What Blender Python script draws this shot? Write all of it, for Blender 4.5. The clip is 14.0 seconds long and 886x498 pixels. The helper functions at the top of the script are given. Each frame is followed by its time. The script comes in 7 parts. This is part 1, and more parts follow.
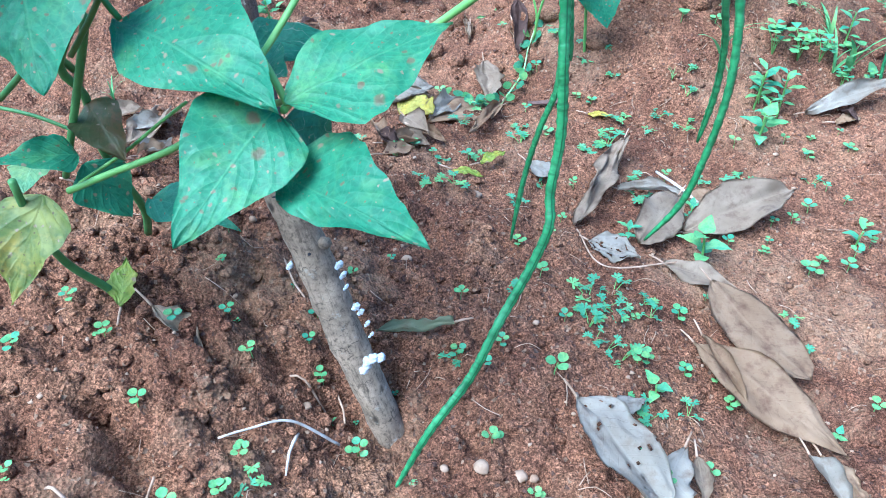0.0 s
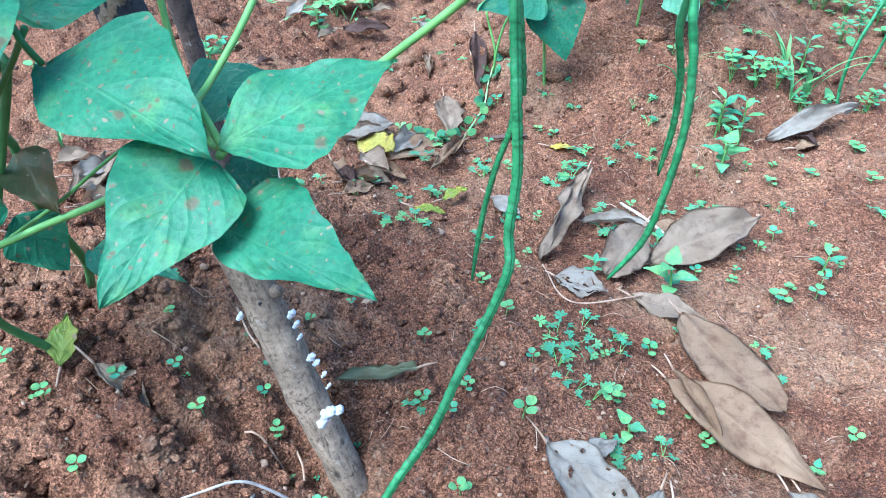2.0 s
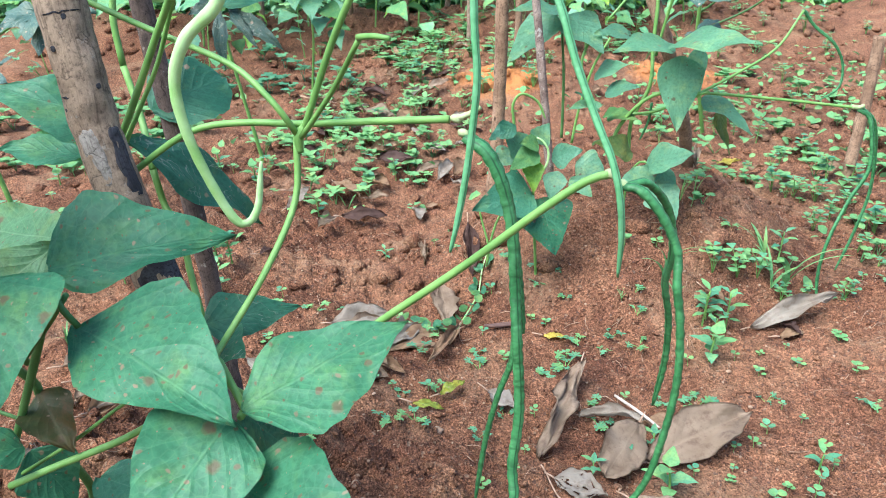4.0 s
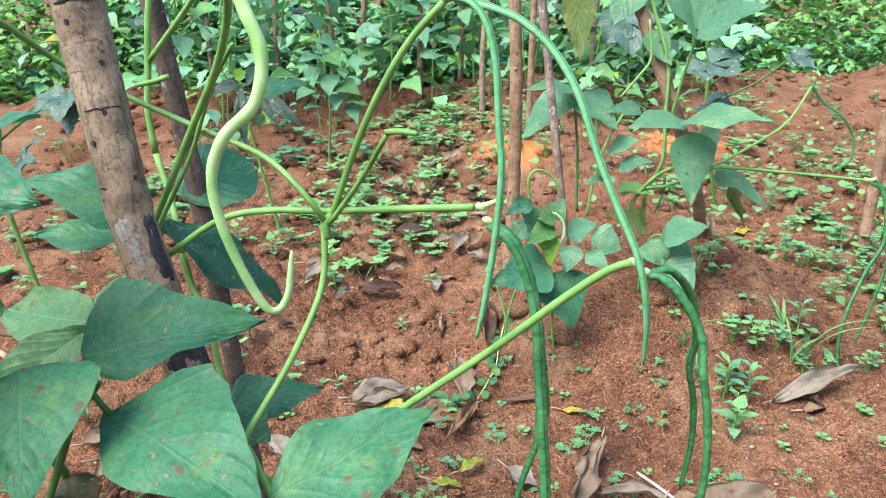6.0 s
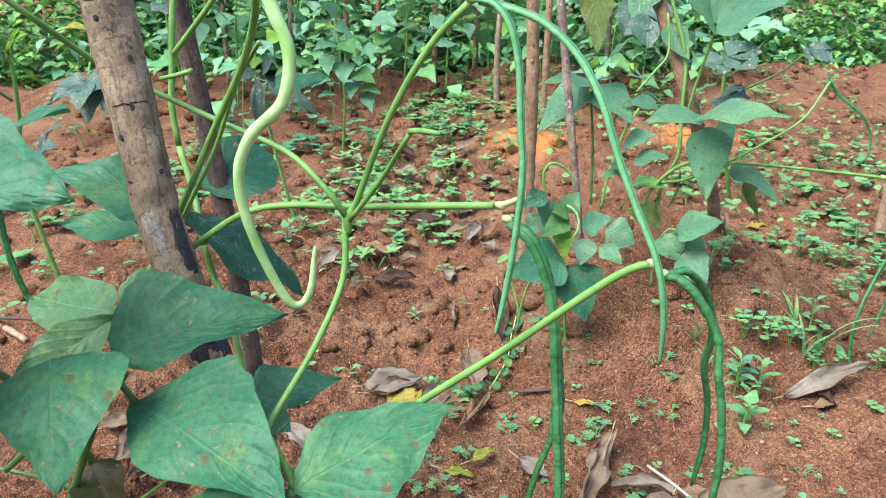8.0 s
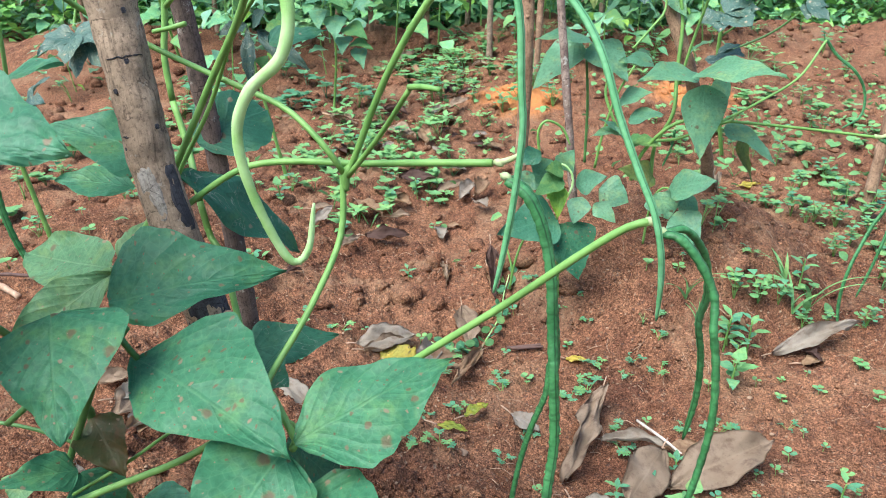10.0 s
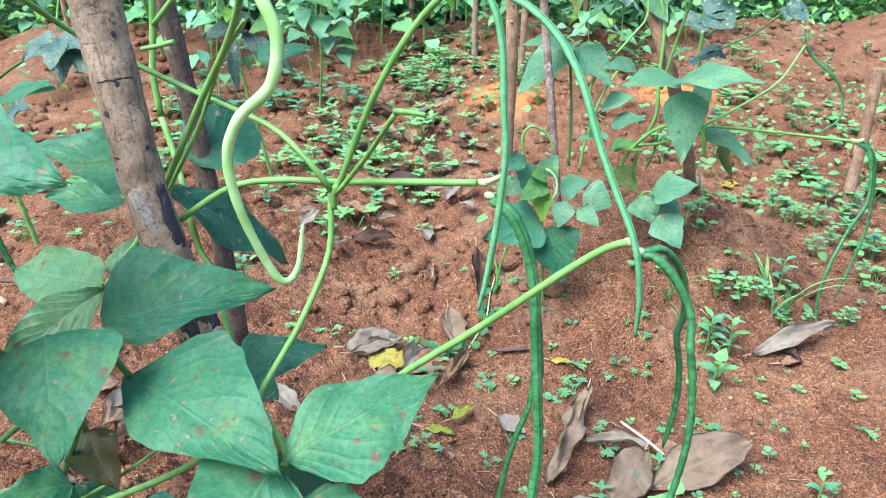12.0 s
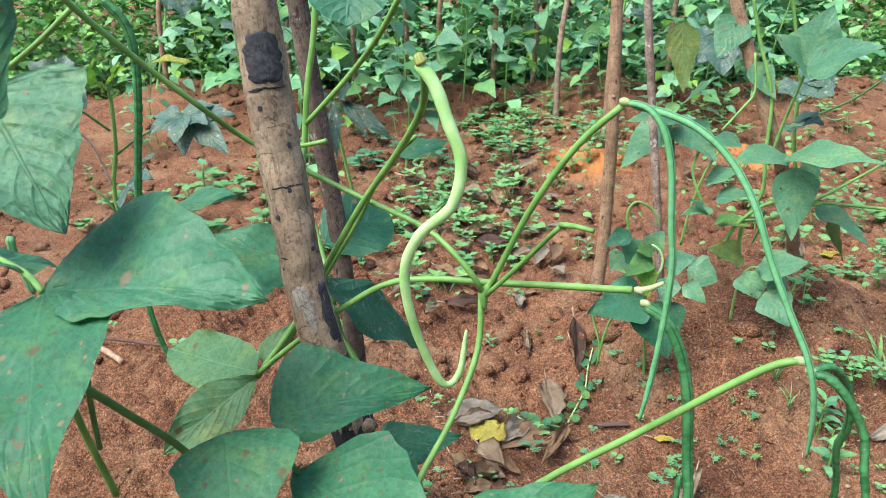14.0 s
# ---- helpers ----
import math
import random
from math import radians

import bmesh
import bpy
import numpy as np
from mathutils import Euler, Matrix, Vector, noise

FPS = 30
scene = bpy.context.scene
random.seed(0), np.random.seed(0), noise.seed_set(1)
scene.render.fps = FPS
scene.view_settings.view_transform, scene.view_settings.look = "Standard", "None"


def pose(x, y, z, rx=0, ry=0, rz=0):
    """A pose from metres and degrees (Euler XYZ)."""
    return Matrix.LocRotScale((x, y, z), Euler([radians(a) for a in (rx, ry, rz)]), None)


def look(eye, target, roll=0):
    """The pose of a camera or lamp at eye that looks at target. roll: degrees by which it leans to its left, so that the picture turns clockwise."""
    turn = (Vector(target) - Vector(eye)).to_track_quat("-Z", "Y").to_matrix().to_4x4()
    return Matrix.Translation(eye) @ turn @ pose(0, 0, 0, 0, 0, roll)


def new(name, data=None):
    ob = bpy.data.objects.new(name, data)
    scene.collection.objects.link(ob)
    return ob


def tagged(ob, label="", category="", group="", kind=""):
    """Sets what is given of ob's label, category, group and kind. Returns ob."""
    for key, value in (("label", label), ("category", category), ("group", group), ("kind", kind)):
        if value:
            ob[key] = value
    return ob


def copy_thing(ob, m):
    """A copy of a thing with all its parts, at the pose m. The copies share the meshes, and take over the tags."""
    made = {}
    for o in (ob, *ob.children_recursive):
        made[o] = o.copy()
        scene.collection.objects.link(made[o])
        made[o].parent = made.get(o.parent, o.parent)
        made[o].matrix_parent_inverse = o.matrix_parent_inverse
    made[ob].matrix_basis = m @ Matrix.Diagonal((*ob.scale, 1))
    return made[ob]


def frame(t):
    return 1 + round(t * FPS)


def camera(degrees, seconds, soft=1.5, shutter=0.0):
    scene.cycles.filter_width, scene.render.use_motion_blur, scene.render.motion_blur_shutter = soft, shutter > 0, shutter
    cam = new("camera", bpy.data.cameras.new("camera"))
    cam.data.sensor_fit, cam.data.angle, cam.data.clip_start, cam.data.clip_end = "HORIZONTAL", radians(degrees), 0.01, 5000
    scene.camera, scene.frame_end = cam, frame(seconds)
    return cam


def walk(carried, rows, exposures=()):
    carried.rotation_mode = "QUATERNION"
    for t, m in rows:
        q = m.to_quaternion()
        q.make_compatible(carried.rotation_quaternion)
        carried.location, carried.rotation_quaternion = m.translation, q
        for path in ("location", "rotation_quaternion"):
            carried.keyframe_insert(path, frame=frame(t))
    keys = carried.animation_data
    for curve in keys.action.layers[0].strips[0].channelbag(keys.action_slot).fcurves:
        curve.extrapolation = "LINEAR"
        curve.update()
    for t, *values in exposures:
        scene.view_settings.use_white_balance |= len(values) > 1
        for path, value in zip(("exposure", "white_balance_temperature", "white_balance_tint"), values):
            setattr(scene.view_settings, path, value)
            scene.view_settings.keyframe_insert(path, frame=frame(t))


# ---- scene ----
cam = camera(60.65, 14.0, soft=0.6)
# a small lens, focused half a metre away: things very near and far are slightly soft
cam.data.dof.use_dof = True
cam.data.dof.focus_distance, cam.data.dof.aperture_fstop = 0.56, 32.0
PATH = [
    (0, (0.0000, 0.0000, 0.5256), (-0.1311, 1.5326, -0.7526), -1.04),
    (0.5, (-0.0002, 0.0205, 0.4984), (-0.0873, 1.5361, -0.8037), -1.06),
    (1, (0.0000, 0.0257, 0.4874), (-0.0492, 1.5324, -0.8269), -1.02),
    (1.5, (0.0060, 0.0231, 0.4977), (-0.0424, 1.5579, -0.7837), -1.33),
    (2, (0.0086, 0.0214, 0.5171), (-0.0515, 1.6118, -0.6941), -1.25),
    (2.5, (0.0079, 0.0220, 0.5394), (-0.0471, 1.6834, -0.5727), -0.98),
    (3, (0.0076, 0.0283, 0.5538), (-0.0335, 1.7462, -0.4694), -0.88),
    (3.5, (0.0061, 0.0287, 0.5652), (-0.0261, 1.7921, -0.3780), -0.83),
    (4, (0.0004, 0.0266, 0.5742), (-0.0308, 1.8263, -0.2976), -1.00),
    (6.5, (-0.0075, 0.0228, 0.5893), (-0.0779, 1.8930, -0.1157), -1.71),
    (7, (-0.0091, 0.0216, 0.5913), (-0.0947, 1.8847, -0.1309), -1.45),
    (9.5, (-0.0151, 0.0170, 0.5991), (-0.0903, 1.8523, -0.1920), -0.65),
    (10, (-0.0162, 0.0178, 0.5955), (-0.0798, 1.8299, -0.2484), -0.64),
    (10.5, (-0.0151, 0.0182, 0.5928), (-0.0706, 1.8069, -0.3001), -0.67),
    (11, (-0.0143, 0.0192, 0.5911), (-0.0657, 1.7917, -0.3339), -0.74),
    (11.5, (-0.0142, 0.0180, 0.5946), (-0.0509, 1.8007, -0.3112), -0.59),
    (12, (-0.0155, 0.0129, 0.6128), (-0.0436, 1.8197, -0.2443), -0.49),
    (12.5, (-0.0278, 0.0111, 0.6266), (-0.0822, 1.8363, -0.1894), -0.75),
    (13, (-0.0436, 0.0129, 0.6361), (-0.1442, 1.8499, -0.1483), -1.03),
    (13.5, (-0.0575, 0.0125, 0.6444), (-0.2110, 1.8573, -0.1125), -1.33),
    (14, (-0.0702, 0.0119, 0.6500), (-0.2674, 1.8597, -0.0892), -1.48),
]
EXPOSURES = [(0, 2.16, 4460, 1), (1.5, 2.19, 4420, 1), (3, 1.95, 5250, 6), (4, 1.85, 5600, 8), (6.5, 1.80, 6000, 8), (9.5, 1.65, 5950, 8), (10.5, 1.80, 5700, 8), (11.5, 2.05, 5450, 8), (12.5, 1.80, 5750, 7), (14, 1.60, 6100, 6)]
walk(cam, [(t, look(eye, target, roll)) for t, eye, target, roll in PATH], EXPOSURES)

# ---- daylight ----
SUN_EL, SUN_AZ = radians(58), radians(228)
world = bpy.data.worlds.new("sky")
scene.world = world
world.use_nodes = True
wn = world.node_tree
sky = wn.nodes.new("ShaderNodeTexSky")
sky.sky_type, sky.sun_disc = "NISHITA", False
sky.sun_elevation, sky.sun_rotation = SUN_EL, SUN_AZ
sky.air_density, sky.dust_density = 1.0, 2.0
wn.nodes["Background"].inputs["Strength"].default_value = 0.102
wn.links.new(sky.outputs[0], wn.nodes["Background"].inputs["Color"])
sun_data = bpy.data.lights.new("sun", "SUN")
sun_data.energy, sun_data.angle, sun_data.color = 2.85, radians(42), (1.0, 0.94, 0.85)
sun = new("sun", sun_data)
sun.matrix_world = look((math.sin(SUN_AZ) * 20, math.cos(SUN_AZ) * 20, 20 * math.tan(SUN_EL)), (0, 0.6, 0))


# ---- materials ----
class Nodes:
    """A short way to write a node material."""

    def __init__(self, name):
        self.mat = bpy.data.materials.new(name)
        self.mat.use_nodes = True
        self.tree = self.mat.node_tree
        self.bsdf = self.tree.nodes["Principled BSDF"]

    def add(self, kind, **values):
        node = self.tree.nodes.new("ShaderNode" + kind)
        for key, value in values.items():
            node.inputs[key].default_value = value
        return node

    def link(self, a, b):
        self.tree.links.new(a, b)

    def coords(self, which="Object"):
        return self.add("TexCoord").outputs[which]

    def noise(self, vec, scale, detail=4.0, rough=0.55, distort=0.0):
        n = self.add("TexNoise", Scale=scale, Detail=detail, Roughness=rough, Distortion=distort)
        self.link(vec, n.inputs["Vector"])
        return n.outputs["Fac"]

    def voronoi(self, vec, scale, out="Distance", random_=1.0):
        n = self.add("TexVoronoi", Scale=scale, Randomness=random_)
        self.link(vec, n.inputs["Vector"])
        return n.outputs[out]

    def ramp(self, fac, *stops):
        n = self.add("ValToRGB")
        el = n.color_ramp.elements
        while len(el) < len(stops):
            el.new(0.5)
        for e, (pos, col) in zip(el, stops):
            e.position = pos
            e.color = (*col, 1) if isinstance(col, tuple) else (col, col, col, 1)
        self.link(fac, n.inputs["Fac"])
        return n.outputs["Color"]

    def mix(self, fac, a, b, blend="MIX"):
        n = self.add("MixRGB")
        n.blend_type = blend
        for sock, v in zip((n.inputs["Fac"], n.inputs["Color1"], n.inputs["Color2"]), (fac, a, b)):
            if isinstance(v, tuple):
                sock.default_value = (*v, 1)
            elif isinstance(v, (int, float)):
                sock.default_value = v
            else:
                self.link(v, sock)
        return n.outputs["Color"]

    def maths(self, op, a, b=0.0):
        n = self.add("Math")
        n.operation = op
        for sock, v in zip(n.inputs, (a, b)):
            if isinstance(v, (int, float)):
                sock.default_value = v
            else:
                self.link(v, sock)
        return n.outputs[0]

    def bump(self, height, strength, distance):
        n = self.add("Bump", Strength=strength, Distance=distance)
        self.link(height, n.inputs["Height"])
        self.link(n.outputs[0], self.bsdf.inputs["Normal"])

    def shift(self, vec, amount=50.0):
        """Coordinates moved by the object's own random number."""
        n = self.add("VectorMath")
        n.operation = "ADD"
        r = self.maths("MULTIPLY", self.add("ObjectInfo").outputs["Random"], amount)
        self.link(vec, n.inputs[0])
        self.link(r, n.inputs[1])
        return n.outputs[0]

    def stretch(self, vec, scale):
        n = self.add("Mapping")
        n.inputs["Scale"].default_value = scale
        self.link(vec, n.inputs["Vector"])
        return n.outputs[0]

    def done(self, color, rough=0.6, spec=0.4, through_light=0.0, glow_col=None):
        b = self.bsdf
        if isinstance(color, tuple):
            b.inputs["Base Color"].default_value = (*color, 1)
        else:
            self.link(color, b.inputs["Base Color"])
        if isinstance(rough, (int, float)):
            b.inputs["Roughness"].default_value = rough
        else:
            self.link(rough, b.inputs["Roughness"])
        b.inputs["Specular IOR Level"].default_value = spec
        if through_light:
            t = self.add("BsdfTranslucent")
            if isinstance(color, tuple):
                t.inputs["Color"].default_value = (*(glow_col or color), 1)
            elif glow_col:
                t.inputs["Color"].default_value = (*glow_col, 1)
            else:
                self.link(color, t.inputs["Color"])
            m = self.add("MixShader", Fac=through_light)
            self.link(b.outputs[0], m.inputs[1])
            self.link(t.outputs[0], m.inputs[2])
            self.link(m.outputs[0], self.tree.nodes["Material Output"].inputs["Surface"])
        return self.mat


def soil_material():
    n = Nodes("red_soil")
    v = n.coords()
    big = n.noise(v, 3.5, 5)
    mid = n.noise(v, 40.0, 7, 0.7)
    fine = n.noise(v, 150.0, 6, 0.75)
    col = n.ramp(big, (0.3, (0.129, 0.057, 0.032)), (0.5, (0.167, 0.079, 0.044)), (0.7, (0.209, 0.102, 0.058)))
    damp = n.noise(v, 9.0, 5, 0.65, 0.5)
    col = n.mix(n.ramp(damp, (0.34, 0.7), (0.5, 0.0)), col, (0.084, 0.037, 0.023))
    col = n.mix(n.ramp(damp, (0.54, 0.0), (0.70, 0.7)), col, (0.256, 0.138, 0.076))
    col = n.mix(n.ramp(mid, (0.52, 0.0), (0.78, 0.5)), col, (0.282, 0.159, 0.090))
    col = n.mix(n.ramp(mid, (0.27, 0.6), (0.42, 0.0)), col, (0.064, 0.029, 0.018))
    # crumbs: each grain its own shade
    for scale, lo, hi, amount in ((1150.0, 0.45, 1.60, 0.85), (620.0, 0.55, 1.45, 0.75), (300.0, 0.66, 1.34, 0.65), (95.0, 0.84, 1.16, 0.5)):
        cell = n.add("SeparateXYZ")
        n.link(n.voronoi(v, scale, "Color"), cell.inputs[0])
        col = n.mix(amount, col, n.ramp(cell.outputs["X"], (0.1, lo), (0.9, hi)), "MULTIPLY")
    col = n.mix(n.ramp(fine, (0.34, 0.65), (0.46, 0.0)), col, (0.058, 0.023, 0.014))
    col = n.mix(n.ramp(fine, (0.60, 0.0), (0.76, 0.5)), col, (0.274, 0.153, 0.086))
    # fine pale sand washed into the hollows
    sand = n.mix(1.0, n.ramp(n.noise(v, 5.5, 4, 0.6, 0.8), (0.52, 0.0), (0.66, 0.6)), n.ramp(fine, (0.40, 0.2), (0.55, 1.0)), "MULTIPLY")
    col = n.mix(sand, col, (0.294, 0.185, 0.111))
    speck = n.add("SeparateXYZ")
    n.link(n.voronoi(v, 330.0, "Color"), speck.inputs[0])
    col = n.mix(n.ramp(speck.outputs["Y"], (0.975, 0.0), (0.98, 0.5)), col, (0.291, 0.207, 0.138))
    col = n.mix(n.ramp(speck.outputs["Z"], (0.965, 0.0), (0.97, 0.6)), col, (0.060, 0.042, 0.037))
    # sun flecks beyond the second mound, painted into the soil colour as orange patches
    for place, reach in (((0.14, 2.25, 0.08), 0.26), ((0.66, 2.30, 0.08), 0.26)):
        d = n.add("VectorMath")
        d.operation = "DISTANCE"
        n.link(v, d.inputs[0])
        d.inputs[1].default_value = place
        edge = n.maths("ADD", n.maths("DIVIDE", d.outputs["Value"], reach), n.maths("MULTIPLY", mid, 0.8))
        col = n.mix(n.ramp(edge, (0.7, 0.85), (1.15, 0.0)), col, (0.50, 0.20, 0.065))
    h = n.mix(0.35, n.noise(v, 110.0, 9, 0.72), n.voronoi(v, 330.0))
    n.bump(h, 1.0, 0.0075)
    return n.done(col, 0.95, 0.08)


def leaf_material(name, dark, light, vein, spots=0.5, blotch=(0.18, 0.11, 0.08), rough=0.5, thru=0.2, pale=0.0, sidev=7.0, mines=0.0, waxy=0.45, quilt=0.32, veined=0.34, mass=False):
    """Leaf surface: veins from the blade's own u along and v across, mottling, spots on its flat outline in metres."""
    n = Nodes(name)
    uv = n.coords("UV")
    sep = n.add("SeparateXYZ")
    n.link(uv, sep.inputs[0])
    u, v = sep.outputs["X"], n.maths("ABSOLUTE", n.maths("SUBTRACT", sep.outputs["Y"], 0.5))
    plane = n.add("UVMap")
    plane.uv_map = "flat"
    flat = n.shift(plane.outputs[0])
    ob = n.shift(n.coords())
    own = n.add("ObjectInfo").outputs["Random"]
    # broad and fine mottling
    col = n.mix(n.ramp(n.noise(ob, 28.0, 5, 0.6), (0.32, 0.0), (0.68, 1.0)), dark, light)
    warm = (min(1.0, light[0] * 2.0), light[1] * 1.22, light[2] * 0.75)
    col = n.mix(n.ramp(n.noise(ob, 42.0, 4, 0.6, 0.4), (0.50, 0.0), (0.70, 0.55)), col, warm)
    col = n.mix(n.ramp(n.noise(ob, 260.0, 3, 0.6), (0.36, 0.5), (0.56, 0.0)), col, tuple(c * 0.7 for c in dark))
    # veins
    bendv = n.maths("ADD", n.maths("MULTIPLY", v, 0.75), n.maths("MULTIPLY", n.noise(ob, 35.0, 2), 0.05))
    saw = n.maths("FRACT", n.maths("MULTIPLY", n.maths("SUBTRACT", u, bendv), sidev))
    side = n.maths("ABSOLUTE", n.maths("SUBTRACT", saw, 0.5))
    sidevein = n.ramp(side, (0.0, 1.0), (0.05, 0.0))
    mid = n.ramp(v, (0.005, 1.0), (0.018, 0.0))
    veins = n.mix(1.0, mid, n.mix(0.6, (0, 0, 0), sidevein), "LIGHTEN")
    col = n.mix(n.maths("MULTIPLY", veins, veined), col, vein)
    net = n.add("TexVoronoi", Scale=190.0, Randomness=1.0)
    net.voronoi_dimensions, net.feature = "2D", "DISTANCE_TO_EDGE"
    n.link(flat, net.inputs["Vector"])
    mesh_ = n.ramp(net.outputs["Distance"], (0.0, 1.0), (0.10, 0.0))
    col = n.mix(n.maths("MULTIPLY", mesh_, 0.22), col, vein)
    col = n.mix(1.0, col, n.ramp(own, (0.0, (0.82, 0.86, 0.84)), (1.0, (1.18, 1.10, 1.0))), "MULTIPLY")
    if mass:
        each = n.add("NewGeometry").outputs["Random Per Island"]
        col = n.mix(1.0, col, n.ramp(each, (0.0, (0.42, 0.55, 0.62)), (0.5, (0.98, 1.0, 1.05)), (1.0, (1.55, 1.42, 1.2))), "MULTIPLY")
    if pale:
        yel = n.ramp(n.noise(ob, 38.0, 4, 0.55, 0.6), (0.5, 0.0), (0.7, 1.0))
        col = n.mix(n.maths("MULTIPLY", yel, pale), col, (0.40, 0.40, 0.10))
    if spots:
        wob = n.add("TexNoise", Scale=220.0, Detail=2.0)
        n.link(flat, wob.inputs["Vector"])
        warp = n.mix(0.004, flat, wob.outputs["Color"], "ADD")
        for scale, share, big in ((72.0, 0.55 * spots, 0.24), (190.0, 0.5 * spots, 0.24)):
            cell = n.add("TexVoronoi", Scale=scale, Randomness=1.0)
            cell.voronoi_dimensions = "2D"
            n.link(warp, cell.inputs["Vector"])
            seed = n.add("SeparateXYZ")
            n.link(cell.outputs["Color"], seed.inputs[0])
            some = n.ramp(seed.outputs["X"], (1.0 - share - 0.01, 0.0), (1.0 - share, 1.0))
            size = n.maths("ADD", n.maths("MULTIPLY", n.maths("POWER", seed.outputs["Y"], 2.5), big), 0.05)
            gap = n.maths("DIVIDE", cell.outputs["Distance"], size)
            halo = n.ramp(gap, (0.55, 0.45), (1.7, 0.0))
            dot = n.ramp(gap, (0.45, 0.7), (1.0, 0.0))
            spotcol = n.mix(n.ramp(seed.outputs["Z"], (0.55, 0.0), (0.7, 1.0)), blotch, (0.42, 0.28, 0.22))
            col = n.mix(n.maths("MULTIPLY", some, halo), col, (0.26, 0.28, 0.08))
            col = n.mix(n.maths("MULTIPLY", some, dot), col, spotcol)
    if mines:
        band = n.maths("ABSOLUTE", n.maths("SUBTRACT", n.noise(ob, 40.0, 2, 0.5, 1.5), 0.5))
        line = n.ramp(band, (0.0, 1.0), (0.010, 0.0))
        here = n.ramp(n.noise(ob, 18.0, 2), (0.45, 0.0), (0.55, 1.0))
        col = n.mix(n.maths("MULTIPLY", n.maths("MULTIPLY", line, here), mines), col, (0.4, 0.45, 0.36))
    pillow = n.ramp(side, (0.0, 0.0), (0.22, 0.8), (0.5, 1.0))
    relief = n.mix(0.45 if veined > 0.3 else 0.9, n.mix(1.0, pillow, mid, "SUBTRACT"), n.noise(ob, 150.0, 3))
    relief = n.mix(0.25, relief, net.outputs["Distance"])
    n.bump(relief, quilt, 0.004)
    return n.done(col, rough, waxy, thru)


def stem_material(name, a, b, rough=0.45):
    n = Nodes(name)
    ob = n.shift(n.coords())
    col = n.mix(n.ramp(n.noise(ob, 60.0, 4), (0.35, 0.0), (0.65, 1.0)), a, b)
    streak = n.noise(n.stretch(n.coords("UV"), (60.0, 3.0, 1.0)), 4.0, 3)
    col = n.mix(n.ramp(streak, (0.45, 0.0), (0.7, 0.45)), col, b)
    n.bump(streak, 0.25, 0.0008)
    return n.done(col, rough, 0.4, 0.08)


def bark_material(name, a, b, char=0.0, lichen=0.0):
    """Bark in worn plates: u runs once round the pole, v in metres along it."""
    n = Nodes(name)
    ob = n.coords()
    uv = n.coords("UV")
    wob = n.add("TexNoise", Scale=110.0, Detail=4.0)
    n.link(ob, wob.inputs["Vector"])
    lie = n.mix(0.9, n.stretch(uv, (2.6, 70.0, 1.0)), wob.outputs["Color"], "ADD")
    plate = n.add("TexVoronoi", Scale=1.0, Randomness=1.0)
    plate.voronoi_dimensions = "2D"
    n.link(lie, plate.inputs["Vector"])
    tone = n.add("SeparateXYZ")
    n.link(plate.outputs["Color"], tone.inputs[0])
    crack = n.add("TexVoronoi", Scale=1.0, Randomness=1.0)
    crack.voronoi_dimensions, crack.feature = "2D", "DISTANCE_TO_EDGE"
    n.link(lie, crack.inputs["Vector"])
    grain = n.noise(ob, 330.0, 6, 0.75)
    streak = n.noise(n.stretch(uv, (26.0, 40.0, 1.0)), 1.0, 6, 0.7, 0.6)
    blot = n.noise(ob, 34.0, 5, 0.65)
    col = n.mix(n.ramp(blot, (0.35, 0.0), (0.65, 1.0)), a, b)
    col = n.mix(0.35, col, n.ramp(tone.outputs["X"], (0.0, 0.7), (1.0, 1.25)), "MULTIPLY")
    col = n.mix(n.ramp(streak, (0.34, 0.7), (0.5, 0.0)), col, tuple(c * 0.45 for c in a))
    col = n.mix(n.ramp(grain, (0.34, 0.8), (0.5, 0.0)), col, tuple(c * 0.35 for c in a))
    col = n.mix(n.ramp(grain, (0.6, 0.0), (0.72, 0.6)), col, tuple(min(1, c * 1.45) for c in b))
    some = n.ramp(n.noise(ob, 60.0, 2), (0.54, 0.0), (0.60, 0.8))
    col = n.mix(n.mix(1.0, n.ramp(crack.outputs["Distance"], (0.0, 1.0), (0.045, 0.0)), some, "MULTIPLY"), col, tuple(c * 0.22 for c in a))
    if lichen:
        lich = n.ramp(n.noise(ob, 75.0, 6, 0.75), (0.60, 0.0), (0.66, lichen))
        col = n.mix(lich, col, (0.45, 0.43, 0.37))
    if char:
        burnt = n.ramp(n.noise(ob, 17.0, 4, 0.5), (0.62, 0.0), (0.64, char))
        col = n.mix(burnt, col, (0.022, 0.020, 0.022))
    knot = n.ramp(n.voronoi(n.stretch(uv, (3.0, 24.0, 1.0)), 1.0), (0.05, 0.85), (0.12, 0.0))
    col = n.mix(knot, col, tuple(c * 0.18 for c in a))
    n.bump(n.mix(0.5, n.mix(0.5, grain, streak), blot), 0.75, 0.004)
    return n.done(col, 0.85, 0.2)


